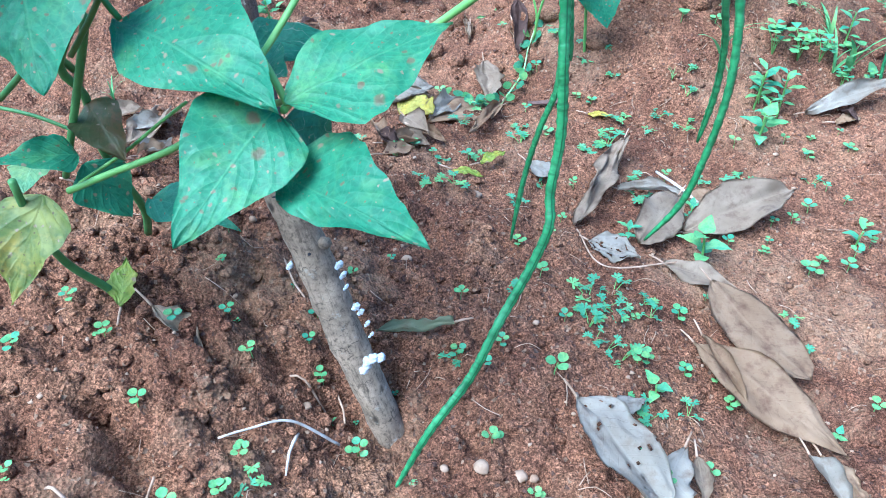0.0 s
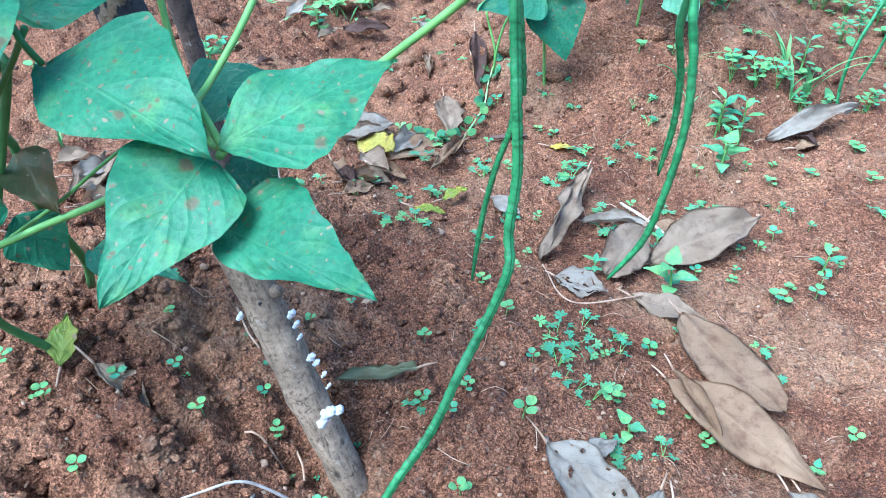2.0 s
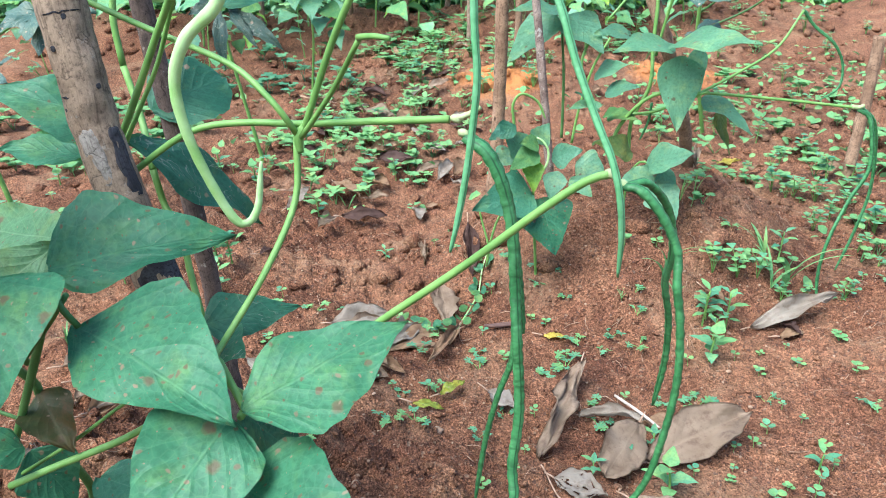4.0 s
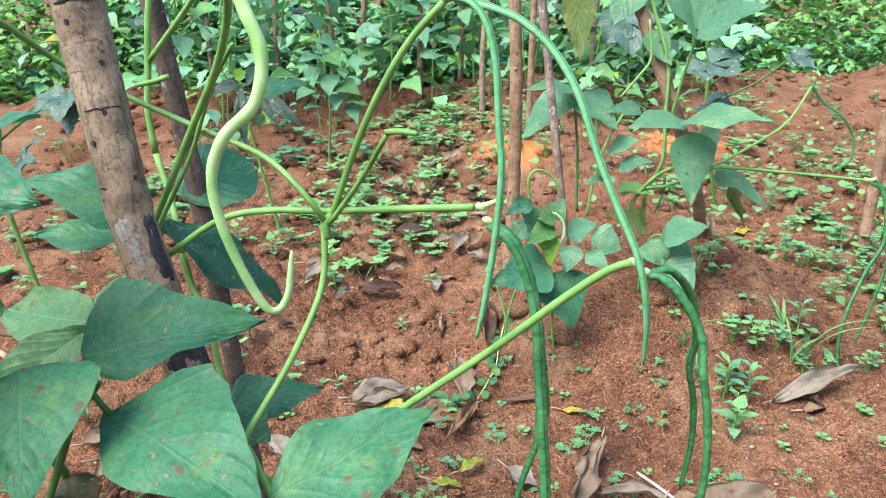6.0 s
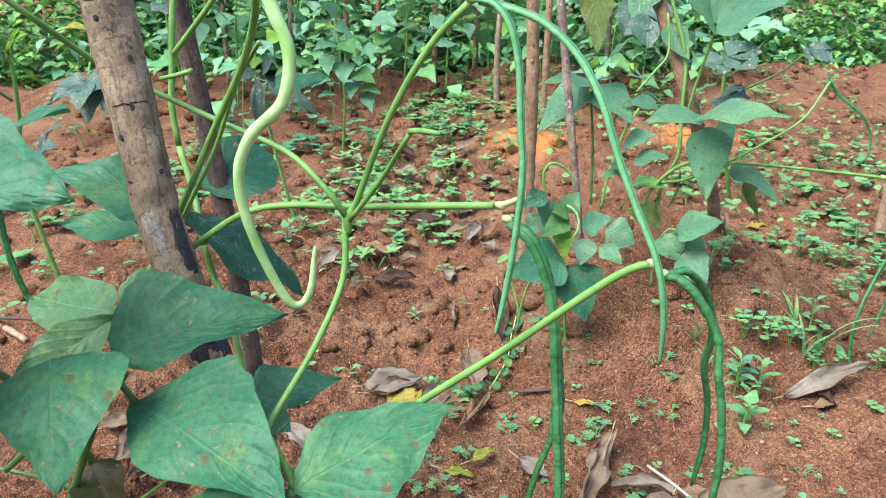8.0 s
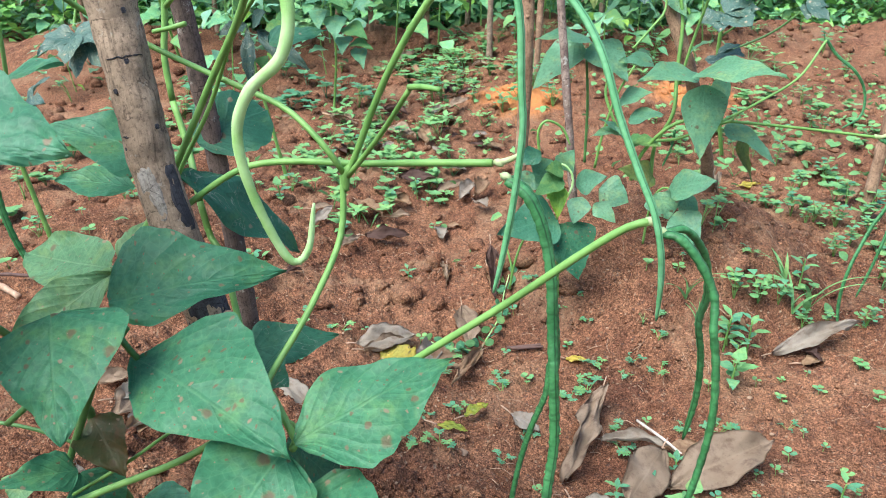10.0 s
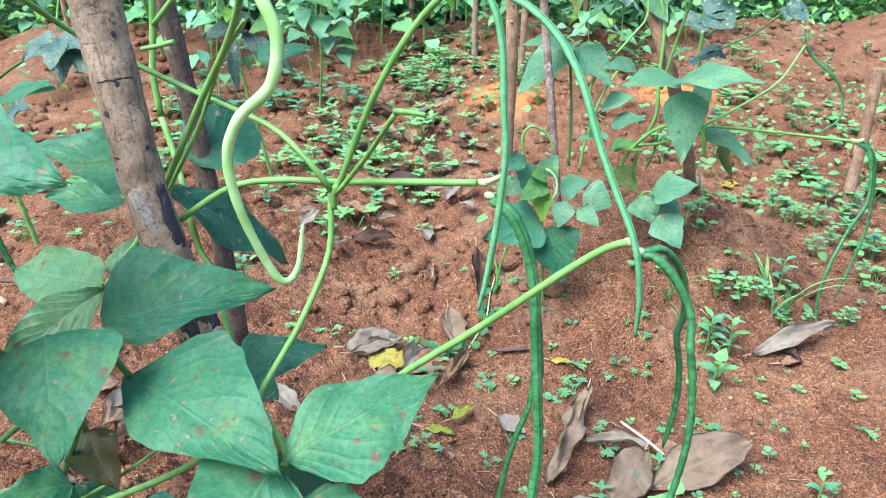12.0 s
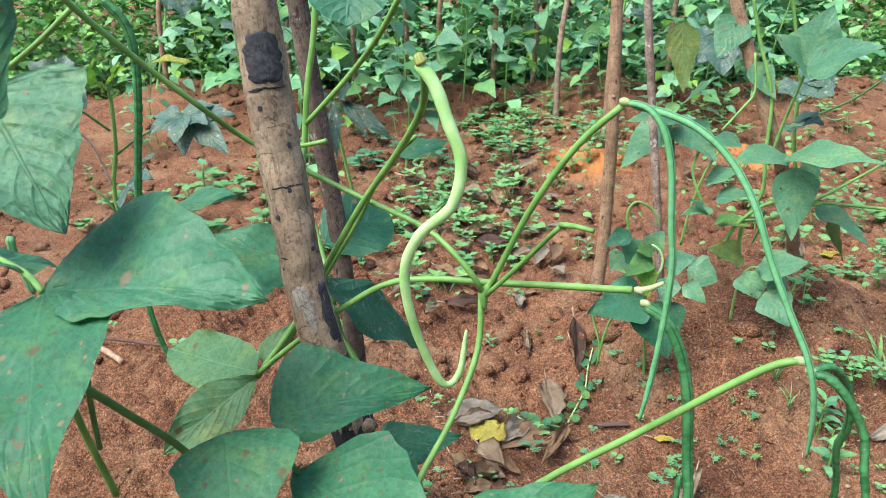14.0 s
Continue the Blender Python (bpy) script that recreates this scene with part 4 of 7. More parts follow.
# leaves behind the stake
leaflet(bean, (-0.215, 0.500, 0.427), (-0.153, 0.584, 0.327), 0.052, (0.25, -0.45, 0.85), LEAF_MINED, shape=LANCE, bend=0.35, fold=0.1, seed=16)
leaflet(bean, (-0.227, 0.510, 0.436), (-0.301, 0.500, 0.461), 0.058, (0.1, -0.5, 0.85), LEAF_CLEAN, shape=OVATE, bend=0.4, fold=0.08, seed=17)
leaflet(bean, (-0.259, 0.530, 0.405), (-0.312, 0.520, 0.414), 0.036, (0.0, -0.35, 0.9), LEAF_CLEAN, shape=LANCE, bend=0.4, fold=0.1, seed=18)
leaflet(bean, (-0.234, 0.600, 0.419), (-0.186, 0.650, 0.432), 0.066, (0.05, -0.75, 0.6), LEAF_MINED, label="dark leaf with pale insect trails", shape=ROUND, bend=0.3, fold=0.06, seed=19)
leaflet(bean, (-0.167, 0.600, 0.496), (-0.125, 0.620, 0.502), 0.028, (0, -0.5, 0.85), LEAF_MINED, shape=OVATE, bend=0.3, seed=20)
leaflet(bean, (-0.172, 0.500, 0.641), (-0.174, 0.470, 0.607), 0.052, (0.1, -0.8, 0.55), LEAF_CLEAN, shape=ROUND, bend=0.3, seed=21)
leaflet(bean, (-0.172, 0.470, 0.304), (-0.110, 0.500, 0.300), 0.042, (0.0, -0.55, 0.83), LEAF_MINED, shape=OVATE, bend=0.3, fold=0.1, seed=22)
leaflet(bean, (-0.161, 0.460, 0.295), (-0.130, 0.420, 0.309), 0.040, (0.0, -0.6, 0.8), LEAF_MINED, shape=OVATE, bend=0.3, seed=23)
leaflet(bean, (-0.121, 0.370, 0.307), (-0.097, 0.400, 0.241), 0.050, (0.1, -0.5, 0.85), LEAF_MINED, shape=OVATE, bend=0.3, fold=0.1, seed=24)
# low leaves at the foot
leaflet(bean, (-0.248, 0.430, 0.205), (-0.169, 0.390, 0.210), 0.034, (0.0, -0.4, 0.9), LEAF_CLEAN, shape=OVATE, bend=0.4, seed=25)
leaflet(bean, (-0.253, 0.400, 0.300), (-0.225, 0.375, 0.272), 0.034, (0.15, -0.7, 0.7), LEAF_WILT, label="brown withered leaflet", shape=RHOMB, bend=0.5, fold=0.3, seed=26, wave=0.06)
leaflet(bean, (-0.258, 0.380, 0.274), (-0.294, 0.350, 0.286), 0.030, (0.0, -0.5, 0.85), LEAF, shape=OVATE, bend=0.4, seed=27)
leaflet(bean, (-0.270, 0.400, 0.254), (-0.246, 0.395, 0.214), 0.042, (0.1, -0.5, 0.85), LEAF, shape=RHOMB, bend=0.3, seed=28)
leaflet(bean, (-0.277, 0.360, 0.257), (-0.295, 0.315, 0.203), 0.050, (0.1, -0.7, 0.7), LEAF_SICK, label="yellowing leaflet with a dark blotch", shape=OVATE, bend=0.3, seed=29, wave=0.05)
leaflet(bean, (-0.305, 0.400, 0.253), (-0.306, 0.380, 0.242), 0.03, (0.0, -0.5, 0.8), LEAF_PALE, shape=OVATE, bend=0.3, seed=30)

# ---- the bean plant on the next mound ----
far_bean = thing("bean_plant", on_ground(0.32, 1.16), "green bean plant climbing a leaning stick on a red mound", "bean plant")
stalk(far_bean, [(0.259, 1.100, 0.197), (0.259, 1.100, 0.259), (0.280, 1.100, 0.309), (0.284, 1.120, 0.363), (0.285, 1.130, 0.442), (0.262, 1.140, 0.519), (0.246, 1.140, 0.578)], (0.0034, 0.0028), STEM, name="vine")
stalk(far_bean, [(0.224, 1.080, 0.214), (0.238, 1.080, 0.257), (0.266, 1.060, 0.300), (0.305, 1.050, 0.318)], (0.0032, 0.0028), STEM, name="vine")
stalk(far_bean, [(0.274, 1.060, 0.308), (0.340, 1.060, 0.308), (0.441, 1.058, 0.299), (0.554, 1.055, 0.286)], (0.0024, 0.0024), STEM, name="peduncle")
stalk(far_bean, [(0.335, 1.080, 0.297), (0.406, 1.120, 0.319), (0.471, 1.150, 0.349), (0.514, 1.180, 0.397)], (0.0024, 0.0020), STEM, name="peduncle")
stalk(far_bean, [(0.249, 1.080, 0.273), (0.282, 1.070, 0.280), (0.314, 1.060, 0.296), (0.345, 1.040, 0.315)], (0.0026, 0.0022), STEM, name="petiole")
stalk(far_bean, [(0.302, 1.060, 0.488), (0.297, 1.070, 0.457), (0.290, 1.090, 0.401), (0.284, 1.100, 0.351)], (0.0022, 0.0024), STEM, name="petiole")
stalk(far_bean, [(0.214, 1.100, 0.401), (0.241, 1.110, 0.430), (0.258, 1.120, 0.452), (0.255, 1.130, 0.504)], (0.0020, 0.0020), STEM, name="vine")
stalk(far_bean, [(0.166, 1.150, 0.218), (0.166, 1.160, 0.305), (0.160, 1.160, 0.375)], (0.0026, 0.0022), STEM_DARK, name="stem")
stalk(far_bean, [(0.212, 1.120, 0.271), (0.194, 1.120, 0.306), (0.186, 1.130, 0.338), (0.202, 1.140, 0.377)], (0.0026, 0.0022), STEM, name="stem")
stalk(far_bean, [(0.177, 1.120, 0.219), (0.185, 1.120, 0.272), (0.201, 1.120, 0.331), (0.223, 1.120, 0.373)], (0.0024, 0.0020), STEM, name="stem")
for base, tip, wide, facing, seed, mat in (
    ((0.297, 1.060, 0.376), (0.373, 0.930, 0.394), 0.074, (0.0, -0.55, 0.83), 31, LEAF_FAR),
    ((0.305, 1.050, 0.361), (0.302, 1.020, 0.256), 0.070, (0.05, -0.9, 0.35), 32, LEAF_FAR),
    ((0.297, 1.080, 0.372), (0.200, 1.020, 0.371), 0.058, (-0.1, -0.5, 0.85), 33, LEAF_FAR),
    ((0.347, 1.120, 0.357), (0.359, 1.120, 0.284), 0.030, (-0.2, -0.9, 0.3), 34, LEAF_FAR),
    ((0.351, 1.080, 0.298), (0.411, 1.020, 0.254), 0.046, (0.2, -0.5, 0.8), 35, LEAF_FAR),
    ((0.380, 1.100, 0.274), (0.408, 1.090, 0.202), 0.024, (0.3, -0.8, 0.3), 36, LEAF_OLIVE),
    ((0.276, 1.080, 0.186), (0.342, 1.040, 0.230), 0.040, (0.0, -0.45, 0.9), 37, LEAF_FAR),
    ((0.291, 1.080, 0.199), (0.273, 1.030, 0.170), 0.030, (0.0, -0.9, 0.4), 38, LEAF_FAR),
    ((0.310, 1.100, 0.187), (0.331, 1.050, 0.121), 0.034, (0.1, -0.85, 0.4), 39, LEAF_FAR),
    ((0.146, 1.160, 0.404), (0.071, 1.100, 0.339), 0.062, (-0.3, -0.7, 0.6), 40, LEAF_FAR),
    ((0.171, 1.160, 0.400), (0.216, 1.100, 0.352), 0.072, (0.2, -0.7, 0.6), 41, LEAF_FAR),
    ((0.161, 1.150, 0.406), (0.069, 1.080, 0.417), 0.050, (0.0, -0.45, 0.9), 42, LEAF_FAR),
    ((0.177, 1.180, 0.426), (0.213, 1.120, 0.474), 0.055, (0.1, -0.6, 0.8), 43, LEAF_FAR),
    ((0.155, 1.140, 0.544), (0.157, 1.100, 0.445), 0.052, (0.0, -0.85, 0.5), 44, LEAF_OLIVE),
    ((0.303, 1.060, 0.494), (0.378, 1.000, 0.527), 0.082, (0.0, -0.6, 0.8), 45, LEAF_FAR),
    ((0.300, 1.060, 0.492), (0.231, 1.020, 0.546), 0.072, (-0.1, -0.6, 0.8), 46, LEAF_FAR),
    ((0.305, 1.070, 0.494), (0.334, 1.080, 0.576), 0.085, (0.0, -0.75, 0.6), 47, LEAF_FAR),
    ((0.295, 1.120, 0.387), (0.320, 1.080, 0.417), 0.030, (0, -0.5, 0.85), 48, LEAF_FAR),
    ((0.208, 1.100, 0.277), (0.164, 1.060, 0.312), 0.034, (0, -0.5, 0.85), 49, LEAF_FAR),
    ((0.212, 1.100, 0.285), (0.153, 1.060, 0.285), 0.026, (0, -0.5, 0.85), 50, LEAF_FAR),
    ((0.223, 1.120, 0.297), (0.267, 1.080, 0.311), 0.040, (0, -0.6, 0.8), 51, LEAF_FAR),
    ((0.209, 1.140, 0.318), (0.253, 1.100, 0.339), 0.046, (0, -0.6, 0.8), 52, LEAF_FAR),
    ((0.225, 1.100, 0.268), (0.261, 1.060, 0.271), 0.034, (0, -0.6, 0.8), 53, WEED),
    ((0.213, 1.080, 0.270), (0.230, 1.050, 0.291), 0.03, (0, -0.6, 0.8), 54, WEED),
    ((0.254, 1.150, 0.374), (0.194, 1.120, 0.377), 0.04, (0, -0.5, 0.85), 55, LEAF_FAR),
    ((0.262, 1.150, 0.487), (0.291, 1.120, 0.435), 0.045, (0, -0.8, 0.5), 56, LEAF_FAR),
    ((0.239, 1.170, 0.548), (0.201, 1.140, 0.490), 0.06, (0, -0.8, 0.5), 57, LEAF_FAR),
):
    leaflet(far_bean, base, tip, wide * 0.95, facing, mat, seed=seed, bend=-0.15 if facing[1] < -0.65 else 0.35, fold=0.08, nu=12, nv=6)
pod(far_bean, [(0.557, 1.055, 0.284), (0.576, 1.050, 0.268), (0.584, 1.040, 0.204), (0.560, 1.030, 0.157), (0.533, 1.010, 0.105), (0.524, 1.000, 0.056), (0.524, 0.985, 0.010)], (0.0040, 0.0030), POD, "long green pod bent at its joint")
pod(far_bean, [(0.565, 1.060, 0.285), (0.596, 1.070, 0.253), (0.610, 1.070, 0.166), (0.596, 1.060, 0.098), (0.575, 1.050, 0.036)], (0.0034, 0.0026), POD, "long green pod bent at its joint")
stalk(far_bean, [(0.549, 1.056, 0.287), (0.558, 1.055, 0.286), (0.565, 1.055, 0.289)], (0.0040, 0.0030), NODE_CREAM, "node", "cream swollen joint", step=0.003)
pod(far_bean, [(0.514, 1.180, 0.398), (0.534, 1.180, 0.375), (0.563, 1.170, 0.351), (0.582, 1.170, 0.320), (0.578, 1.160, 0.288), (0.549, 1.150, 0.272)], (0.0030, 0.0022), POD, "short curled green pod")
pod(far_bean, [(0.082, 1.020, 0.278), (0.080, 1.020, 0.306), (0.091, 1.020, 0.320), (0.112, 1.020, 0.310), (0.124, 1.020, 0.286)], (0.0024, 0.0020), STEM, "small hooked shoot")
pod(far_bean, [(0.280, 1.080, 0.290), (0.278, 1.080, 0.264), (0.268, 1.080, 0.235)], (0.0026, 0.0018), POD, "small dark green pod")

# ---- a young bean plant by the thin stick ----
young = thing("bean_plant", on_ground(0.13, 1.02), "small leafy young bean plant with mottled leaves by a thin stick", "bean plant")
stalk(young, [on_ground(0.120, 1.02, -0.01), (0.113, 1.010, 0.138), (0.109, 1.000, 0.186), (0.109, 1.000, 0.220), (0.113, 1.000, 0.251)], (0.0026, 0.0020), STEM, name="stem")
stalk(young, [(0.117, 1.000, 0.211), (0.126, 0.990, 0.236), (0.125, 0.990, 0.254), (0.117, 0.990, 0.265), (0.110, 0.990, 0.269)], (0.0022, 0.0016), POD_PALE, name="shoot_tip", label="pale curled shoot tip")
stalk(young, [(0.046, 0.980, 0.093), (0.047, 0.980, 0.118), (0.039, 0.990, 0.148), (0.034, 0.990, 0.170)], (0.0018, 0.0016), STEM, name="stem")
stalk(young, [(0.045, 0.980, 0.085), (0.052, 0.980, 0.131), (0.068, 0.990, 0.165), (0.106, 0.995, 0.189)], (0.0020, 0.0018), STEM, name="stem")
stalk(young, [(0.252, 1.080, 0.110), (0.255, 1.070, 0.183), (0.267, 1.060, 0.209), (0.276, 1.050, 0.210)], (0.0022, 0.0018), STEM, name="stem")
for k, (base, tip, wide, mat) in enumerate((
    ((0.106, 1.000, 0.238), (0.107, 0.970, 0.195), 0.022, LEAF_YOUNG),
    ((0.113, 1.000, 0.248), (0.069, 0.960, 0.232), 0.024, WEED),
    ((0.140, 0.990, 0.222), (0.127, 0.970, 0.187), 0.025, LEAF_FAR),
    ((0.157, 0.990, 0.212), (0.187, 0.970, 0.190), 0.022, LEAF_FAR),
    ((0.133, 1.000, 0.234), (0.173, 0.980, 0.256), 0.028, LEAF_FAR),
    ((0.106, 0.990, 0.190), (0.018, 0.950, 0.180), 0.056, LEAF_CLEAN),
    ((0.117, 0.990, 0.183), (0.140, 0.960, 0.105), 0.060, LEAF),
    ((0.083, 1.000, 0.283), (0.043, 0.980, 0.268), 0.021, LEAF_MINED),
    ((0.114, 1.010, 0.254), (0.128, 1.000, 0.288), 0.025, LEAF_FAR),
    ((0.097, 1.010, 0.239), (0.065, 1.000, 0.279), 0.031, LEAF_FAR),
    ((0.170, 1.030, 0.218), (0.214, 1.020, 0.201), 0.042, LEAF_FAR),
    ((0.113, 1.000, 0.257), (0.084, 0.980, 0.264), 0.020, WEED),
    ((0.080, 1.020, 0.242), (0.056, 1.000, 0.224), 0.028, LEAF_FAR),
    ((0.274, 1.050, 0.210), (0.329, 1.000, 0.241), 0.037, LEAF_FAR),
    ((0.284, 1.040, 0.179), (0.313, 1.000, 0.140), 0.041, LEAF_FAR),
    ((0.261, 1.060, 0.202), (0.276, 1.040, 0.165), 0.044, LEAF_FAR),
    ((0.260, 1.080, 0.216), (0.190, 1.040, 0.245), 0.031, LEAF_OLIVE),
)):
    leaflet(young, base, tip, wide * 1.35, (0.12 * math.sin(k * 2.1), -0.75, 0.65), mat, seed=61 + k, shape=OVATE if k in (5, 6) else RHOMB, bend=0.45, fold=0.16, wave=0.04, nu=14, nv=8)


# ---- okra ----
def okra_leaf(parent, base, tip, wide, facing, seed, material=LEAF_OKRA, lobes=5, spread_=62):
    """A palmate leaf: long lobes from one point, joined."""
    size = (Vector(tip) - Vector(base)).length
    bm = bmesh.new()
    for k in range(lobes):
        a = (k / (lobes - 1) * 2 - 1)
        lobe = blade_bm(size * (1 - 0.30 * abs(a)), wide * (1 - 0.15 * abs(a)), LANCE, 0.5, 0.15, 0.05, seed=seed + k, nu=10, nv=6, ragged=0.3)
        lobe.transform(Matrix.Rotation(radians(spread_) * a, 4, "Z") @ Matrix.Translation((0, 0, 0.0012 * k)))
        me = bpy.data.meshes.new("lobe")
        lobe.to_mesh(me)
        lobe.free()
        bm.from_mesh(me)
        bpy.data.meshes.remove(me)
    bm.transform(lay(base, tip, facing))
    return part("leaf", bm, material, parent)


okra = thing("okra_plant", on_ground(-0.75, 1.22), "young okra plant with dark mildewed lobed leaves", "okra plant")
stalk(okra, [on_ground(-0.745, 1.21, -0.01), (-0.764, 1.200, 0.252), (-0.747, 1.200, 0.347), (-0.740, 1.200, 0.419), (-0.741, 1.200, 0.456)], (0.0052, 0.0036), STEM, name="stem")
stalk(okra, [(-0.751, 1.200, 0.379), (-0.783, 1.190, 0.411), (-0.812, 1.180, 0.439)], (0.0026, 0.0022), STEM_DARK, name="petiole")
stalk(okra, [(-0.745, 1.200, 0.340), (-0.704, 1.190, 0.366), (-0.640, 1.170, 0.399)], (0.0026, 0.0022), STEM_DARK, name="petiole")
stalk(okra, [(-0.765, 1.200, 0.282), (-0.768, 1.170, 0.359), (-0.775, 1.150, 0.388)], (0.0020, 0.0018), STRAW_WHITE, name="dry_petiole", label="bleached dry leaf stalk")
stalk(okra, [(-0.806, 1.200, 0.282), (-0.784, 1.200, 0.262), (-0.768, 1.200, 0.236)], (0.0022, 0.0022), STEM_DARK, name="petiole")
okra_leaf(okra, (-0.785, 1.150, 0.463), (-0.850, 1.100, 0.452), 0.048, (0.1, -0.85, 0.5), 80, lobes=5, spread_=110)
okra_leaf(okra, (-0.596, 1.150, 0.414), (-0.585, 1.080, 0.378), 0.040, (0.0, -0.8, 0.6), 84, lobes=5, spread_=100)
okra_leaf(okra, (-0.591, 1.160, 0.412), (-0.503, 1.100, 0.355), 0.042, (0.1, -0.75, 0.65), 86, lobes=3, spread_=42)
okra_leaf(okra, (-0.705, 1.160, 0.303), (-0.630, 1.100, 0.323), 0.040, (0.0, -0.7, 0.7), 90, lobes=3)
for base, tip, wide in (((-0.765, 1.200, 0.456), (-0.797, 1.150, 0.484), 0.028), ((-0.757, 1.200, 0.460), (-0.735, 1.170, 0.506), 0.034), ((-0.736, 1.200, 0.456), (-0.676, 1.160, 0.488), 0.030), ((-0.740, 1.200, 0.457), (-0.754, 1.160, 0.493), 0.022), ((-0.731, 1.200, 0.454), (-0.698, 1.180, 0.498), 0.022)):
    leaflet(okra, base, tip, wide * 1.45, (0, -0.6, 0.8), LEAF_YOUNG, name="young_leaf", label="fresh bright green leaf", shape=RHOMB, seed=92, bend=0.5, fold=0.3, nu=8, nv=6)
for at in ((-0.737, 1.190, 0.448), (-0.729, 1.190, 0.441), (-0.745, 1.190, 0.444)):
    p = Vector(at)
    stalk(okra, [p, p + Vector((0, 0, 0.006)), p + Vector((0, 0, 0.013))], (0.004, 0.001), STEM, "bud", "green flower bud", step=0.002)
leaflet(okra, (-0.716, 1.300, 0.470), (-0.609, 1.250, 0.482), 0.030, (0, -0.4, 0.9), LIME, name="leaf", seed=95, bend=0.6)

okra_far = thing("okra_plant", on_ground(0.62, 1.85), "dark bluish lobed okra plant behind the beans", "okra plant")
stalk(okra_far, [on_ground(0.62, 1.85, -0.01), (0.561, 1.800, 0.220), (0.548, 1.780, 0.353), (0.526, 1.760, 0.429), (0.494, 1.750, 0.547)], (0.006, 0.004), STEM, name="stem")
stalk(okra_far, [(0.556, 1.800, 0.299), (0.586, 1.750, 0.344), (0.616, 1.700, 0.414)], (0.003, 0.0025), STEM_DARK, name="petiole")
stalk(okra_far, [(0.563, 1.800, 0.260), (0.663, 1.780, 0.312), (0.719, 1.750, 0.371)], (0.003, 0.0025), STEM_DARK, name="petiole")
okra_leaf(okra_far, (0.526, 1.700, 0.364), (0.567, 1.620, 0.339), 0.075, (0, -0.7, 0.7), 101, spread_=95)
okra_leaf(okra_far, (0.331, 1.660, 0.465), (0.335, 1.600, 0.387), 0.075, (0, -0.85, 0.5), 107, spread_=80)
okra_leaf(okra_far, (0.712, 1.750, 0.377), (0.756, 1.700, 0.340), 0.040, (0, -0.6, 0.8), 112, lobes=3, spread_=40)
okra_leaf(okra_far, (0.541, 1.750, 0.269), (0.583, 1.680, 0.275), 0.045, (0, -0.6, 0.8), 116, lobes=3)
okra_leaf(okra_far, (0.569, 1.720, 0.420), (0.641, 1.660, 0.418), 0.050, (0, -0.4, 0.9), 119, LEAF_FAR, lobes=3)

okra_mid = thing("okra_plant", on_ground(-0.42, 1.62), "okra plant with narrow dark leaves behind the stake", "okra plant")
stalk(okra_mid, [on_ground(-0.42, 1.62, -0.01), (-0.460, 1.600, 0.277), (-0.461, 1.580, 0.366)], (0.005, 0.003), STEM, name="stem")
for base, tip, wide, seed in (((-0.459, 1.570, 0.362), (-0.448, 1.520, 0.242), 0.030, 120), ((-0.435, 1.570, 0.356), (-0.324, 1.520, 0.278), 0.032, 121), ((-0.441, 1.570, 0.358), (-0.372, 1.500, 0.289), 0.022, 122), ((-0.447, 1.570, 0.365), (-0.408, 1.540, 0.396), 0.040, 123), ((-0.461, 1.580, 0.366), (-0.515, 1.550, 0.348), 0.035, 124)):
    leaflet(okra_mid, base, tip, wide, (0, -0.75, 0.6), LEAF_OKRA, name="leaf", shape=LANCE, seed=seed, bend=0.6, fold=0.2, ragged=0.3)


for x, y, turn, size in ((-1.05, 2.75, 40, 1.0), (-1.55, 3.0, 200, 1.15), (-0.78, 3.05, 120, 1.1), (-1.95, 2.7, 290, 1.0), (0.25, 2.95, 75, 1.0)):
    twin = copy_thing(okra_far, Matrix.Translation(on_ground(x, y)) @ Matrix.Rotation(radians(turn), 4, "Z") @ Matrix.Scale(size, 4))
    tagged(twin, "bluish green lobed okra plant in the far row")


# ---- weeds ----
def mesh_of(name, bm, material):
    me = bpy.data.meshes.new(name)
    bm.to_mesh(me)
    bm.free()
    for p in me.polygons:
        p.use_smooth = True
    me.materials.append(material)
    return me


def piece(name, me, parent, m):
    ob = new(name, me)
    ob.parent = parent
    ob.matrix_basis = m
    return ob


def rot(turn, tilt, length=0.0, at=(0, 0, 0)):
    """A pose at a point, turned about z by turn and lifted by tilt from level."""
    return Matrix.Translation(at) @ Matrix.Rotation(radians(turn), 4, "Z") @ Matrix.Rotation(radians(tilt), 4, "X") @ Matrix.Translation((0, length, 0))


ROUND_LEAF = [mesh_of("leaflet", blade_bm(0.0125, 0.0115, ROUND, 0.3, 0.12, 0.02, seed=k, nu=6, nv=4), m) for k, m in enumerate((WEED, WEED_DARK, WEED))]
HEART_LEAF = [mesh_of("leaflet", blade_bm(0.022, 0.021, WEDGE, 0.3, 0.15, 0.02, seed=k, nu=6, nv=4), m) for k, m in enumerate((WEED, WEED, WEED_DARK))]
LANCE_LEAF = [mesh_of("leaf", blade_bm(0.032, 0.013, LANCE, 0.6, 0.2, 0.02, seed=k, nu=8, nv=4), m) for k, m in enumerate((WEED_DARK, WEED, WEED_DARK))]
BROAD_LEAF = [mesh_of("leaf", blade_bm(0.030, 0.020, OVATE, 0.6, 0.15, 0.03, seed=k, nu=8, nv=4), m) for k, m in enumerate((WEED, WEED, WEED_DARK))]


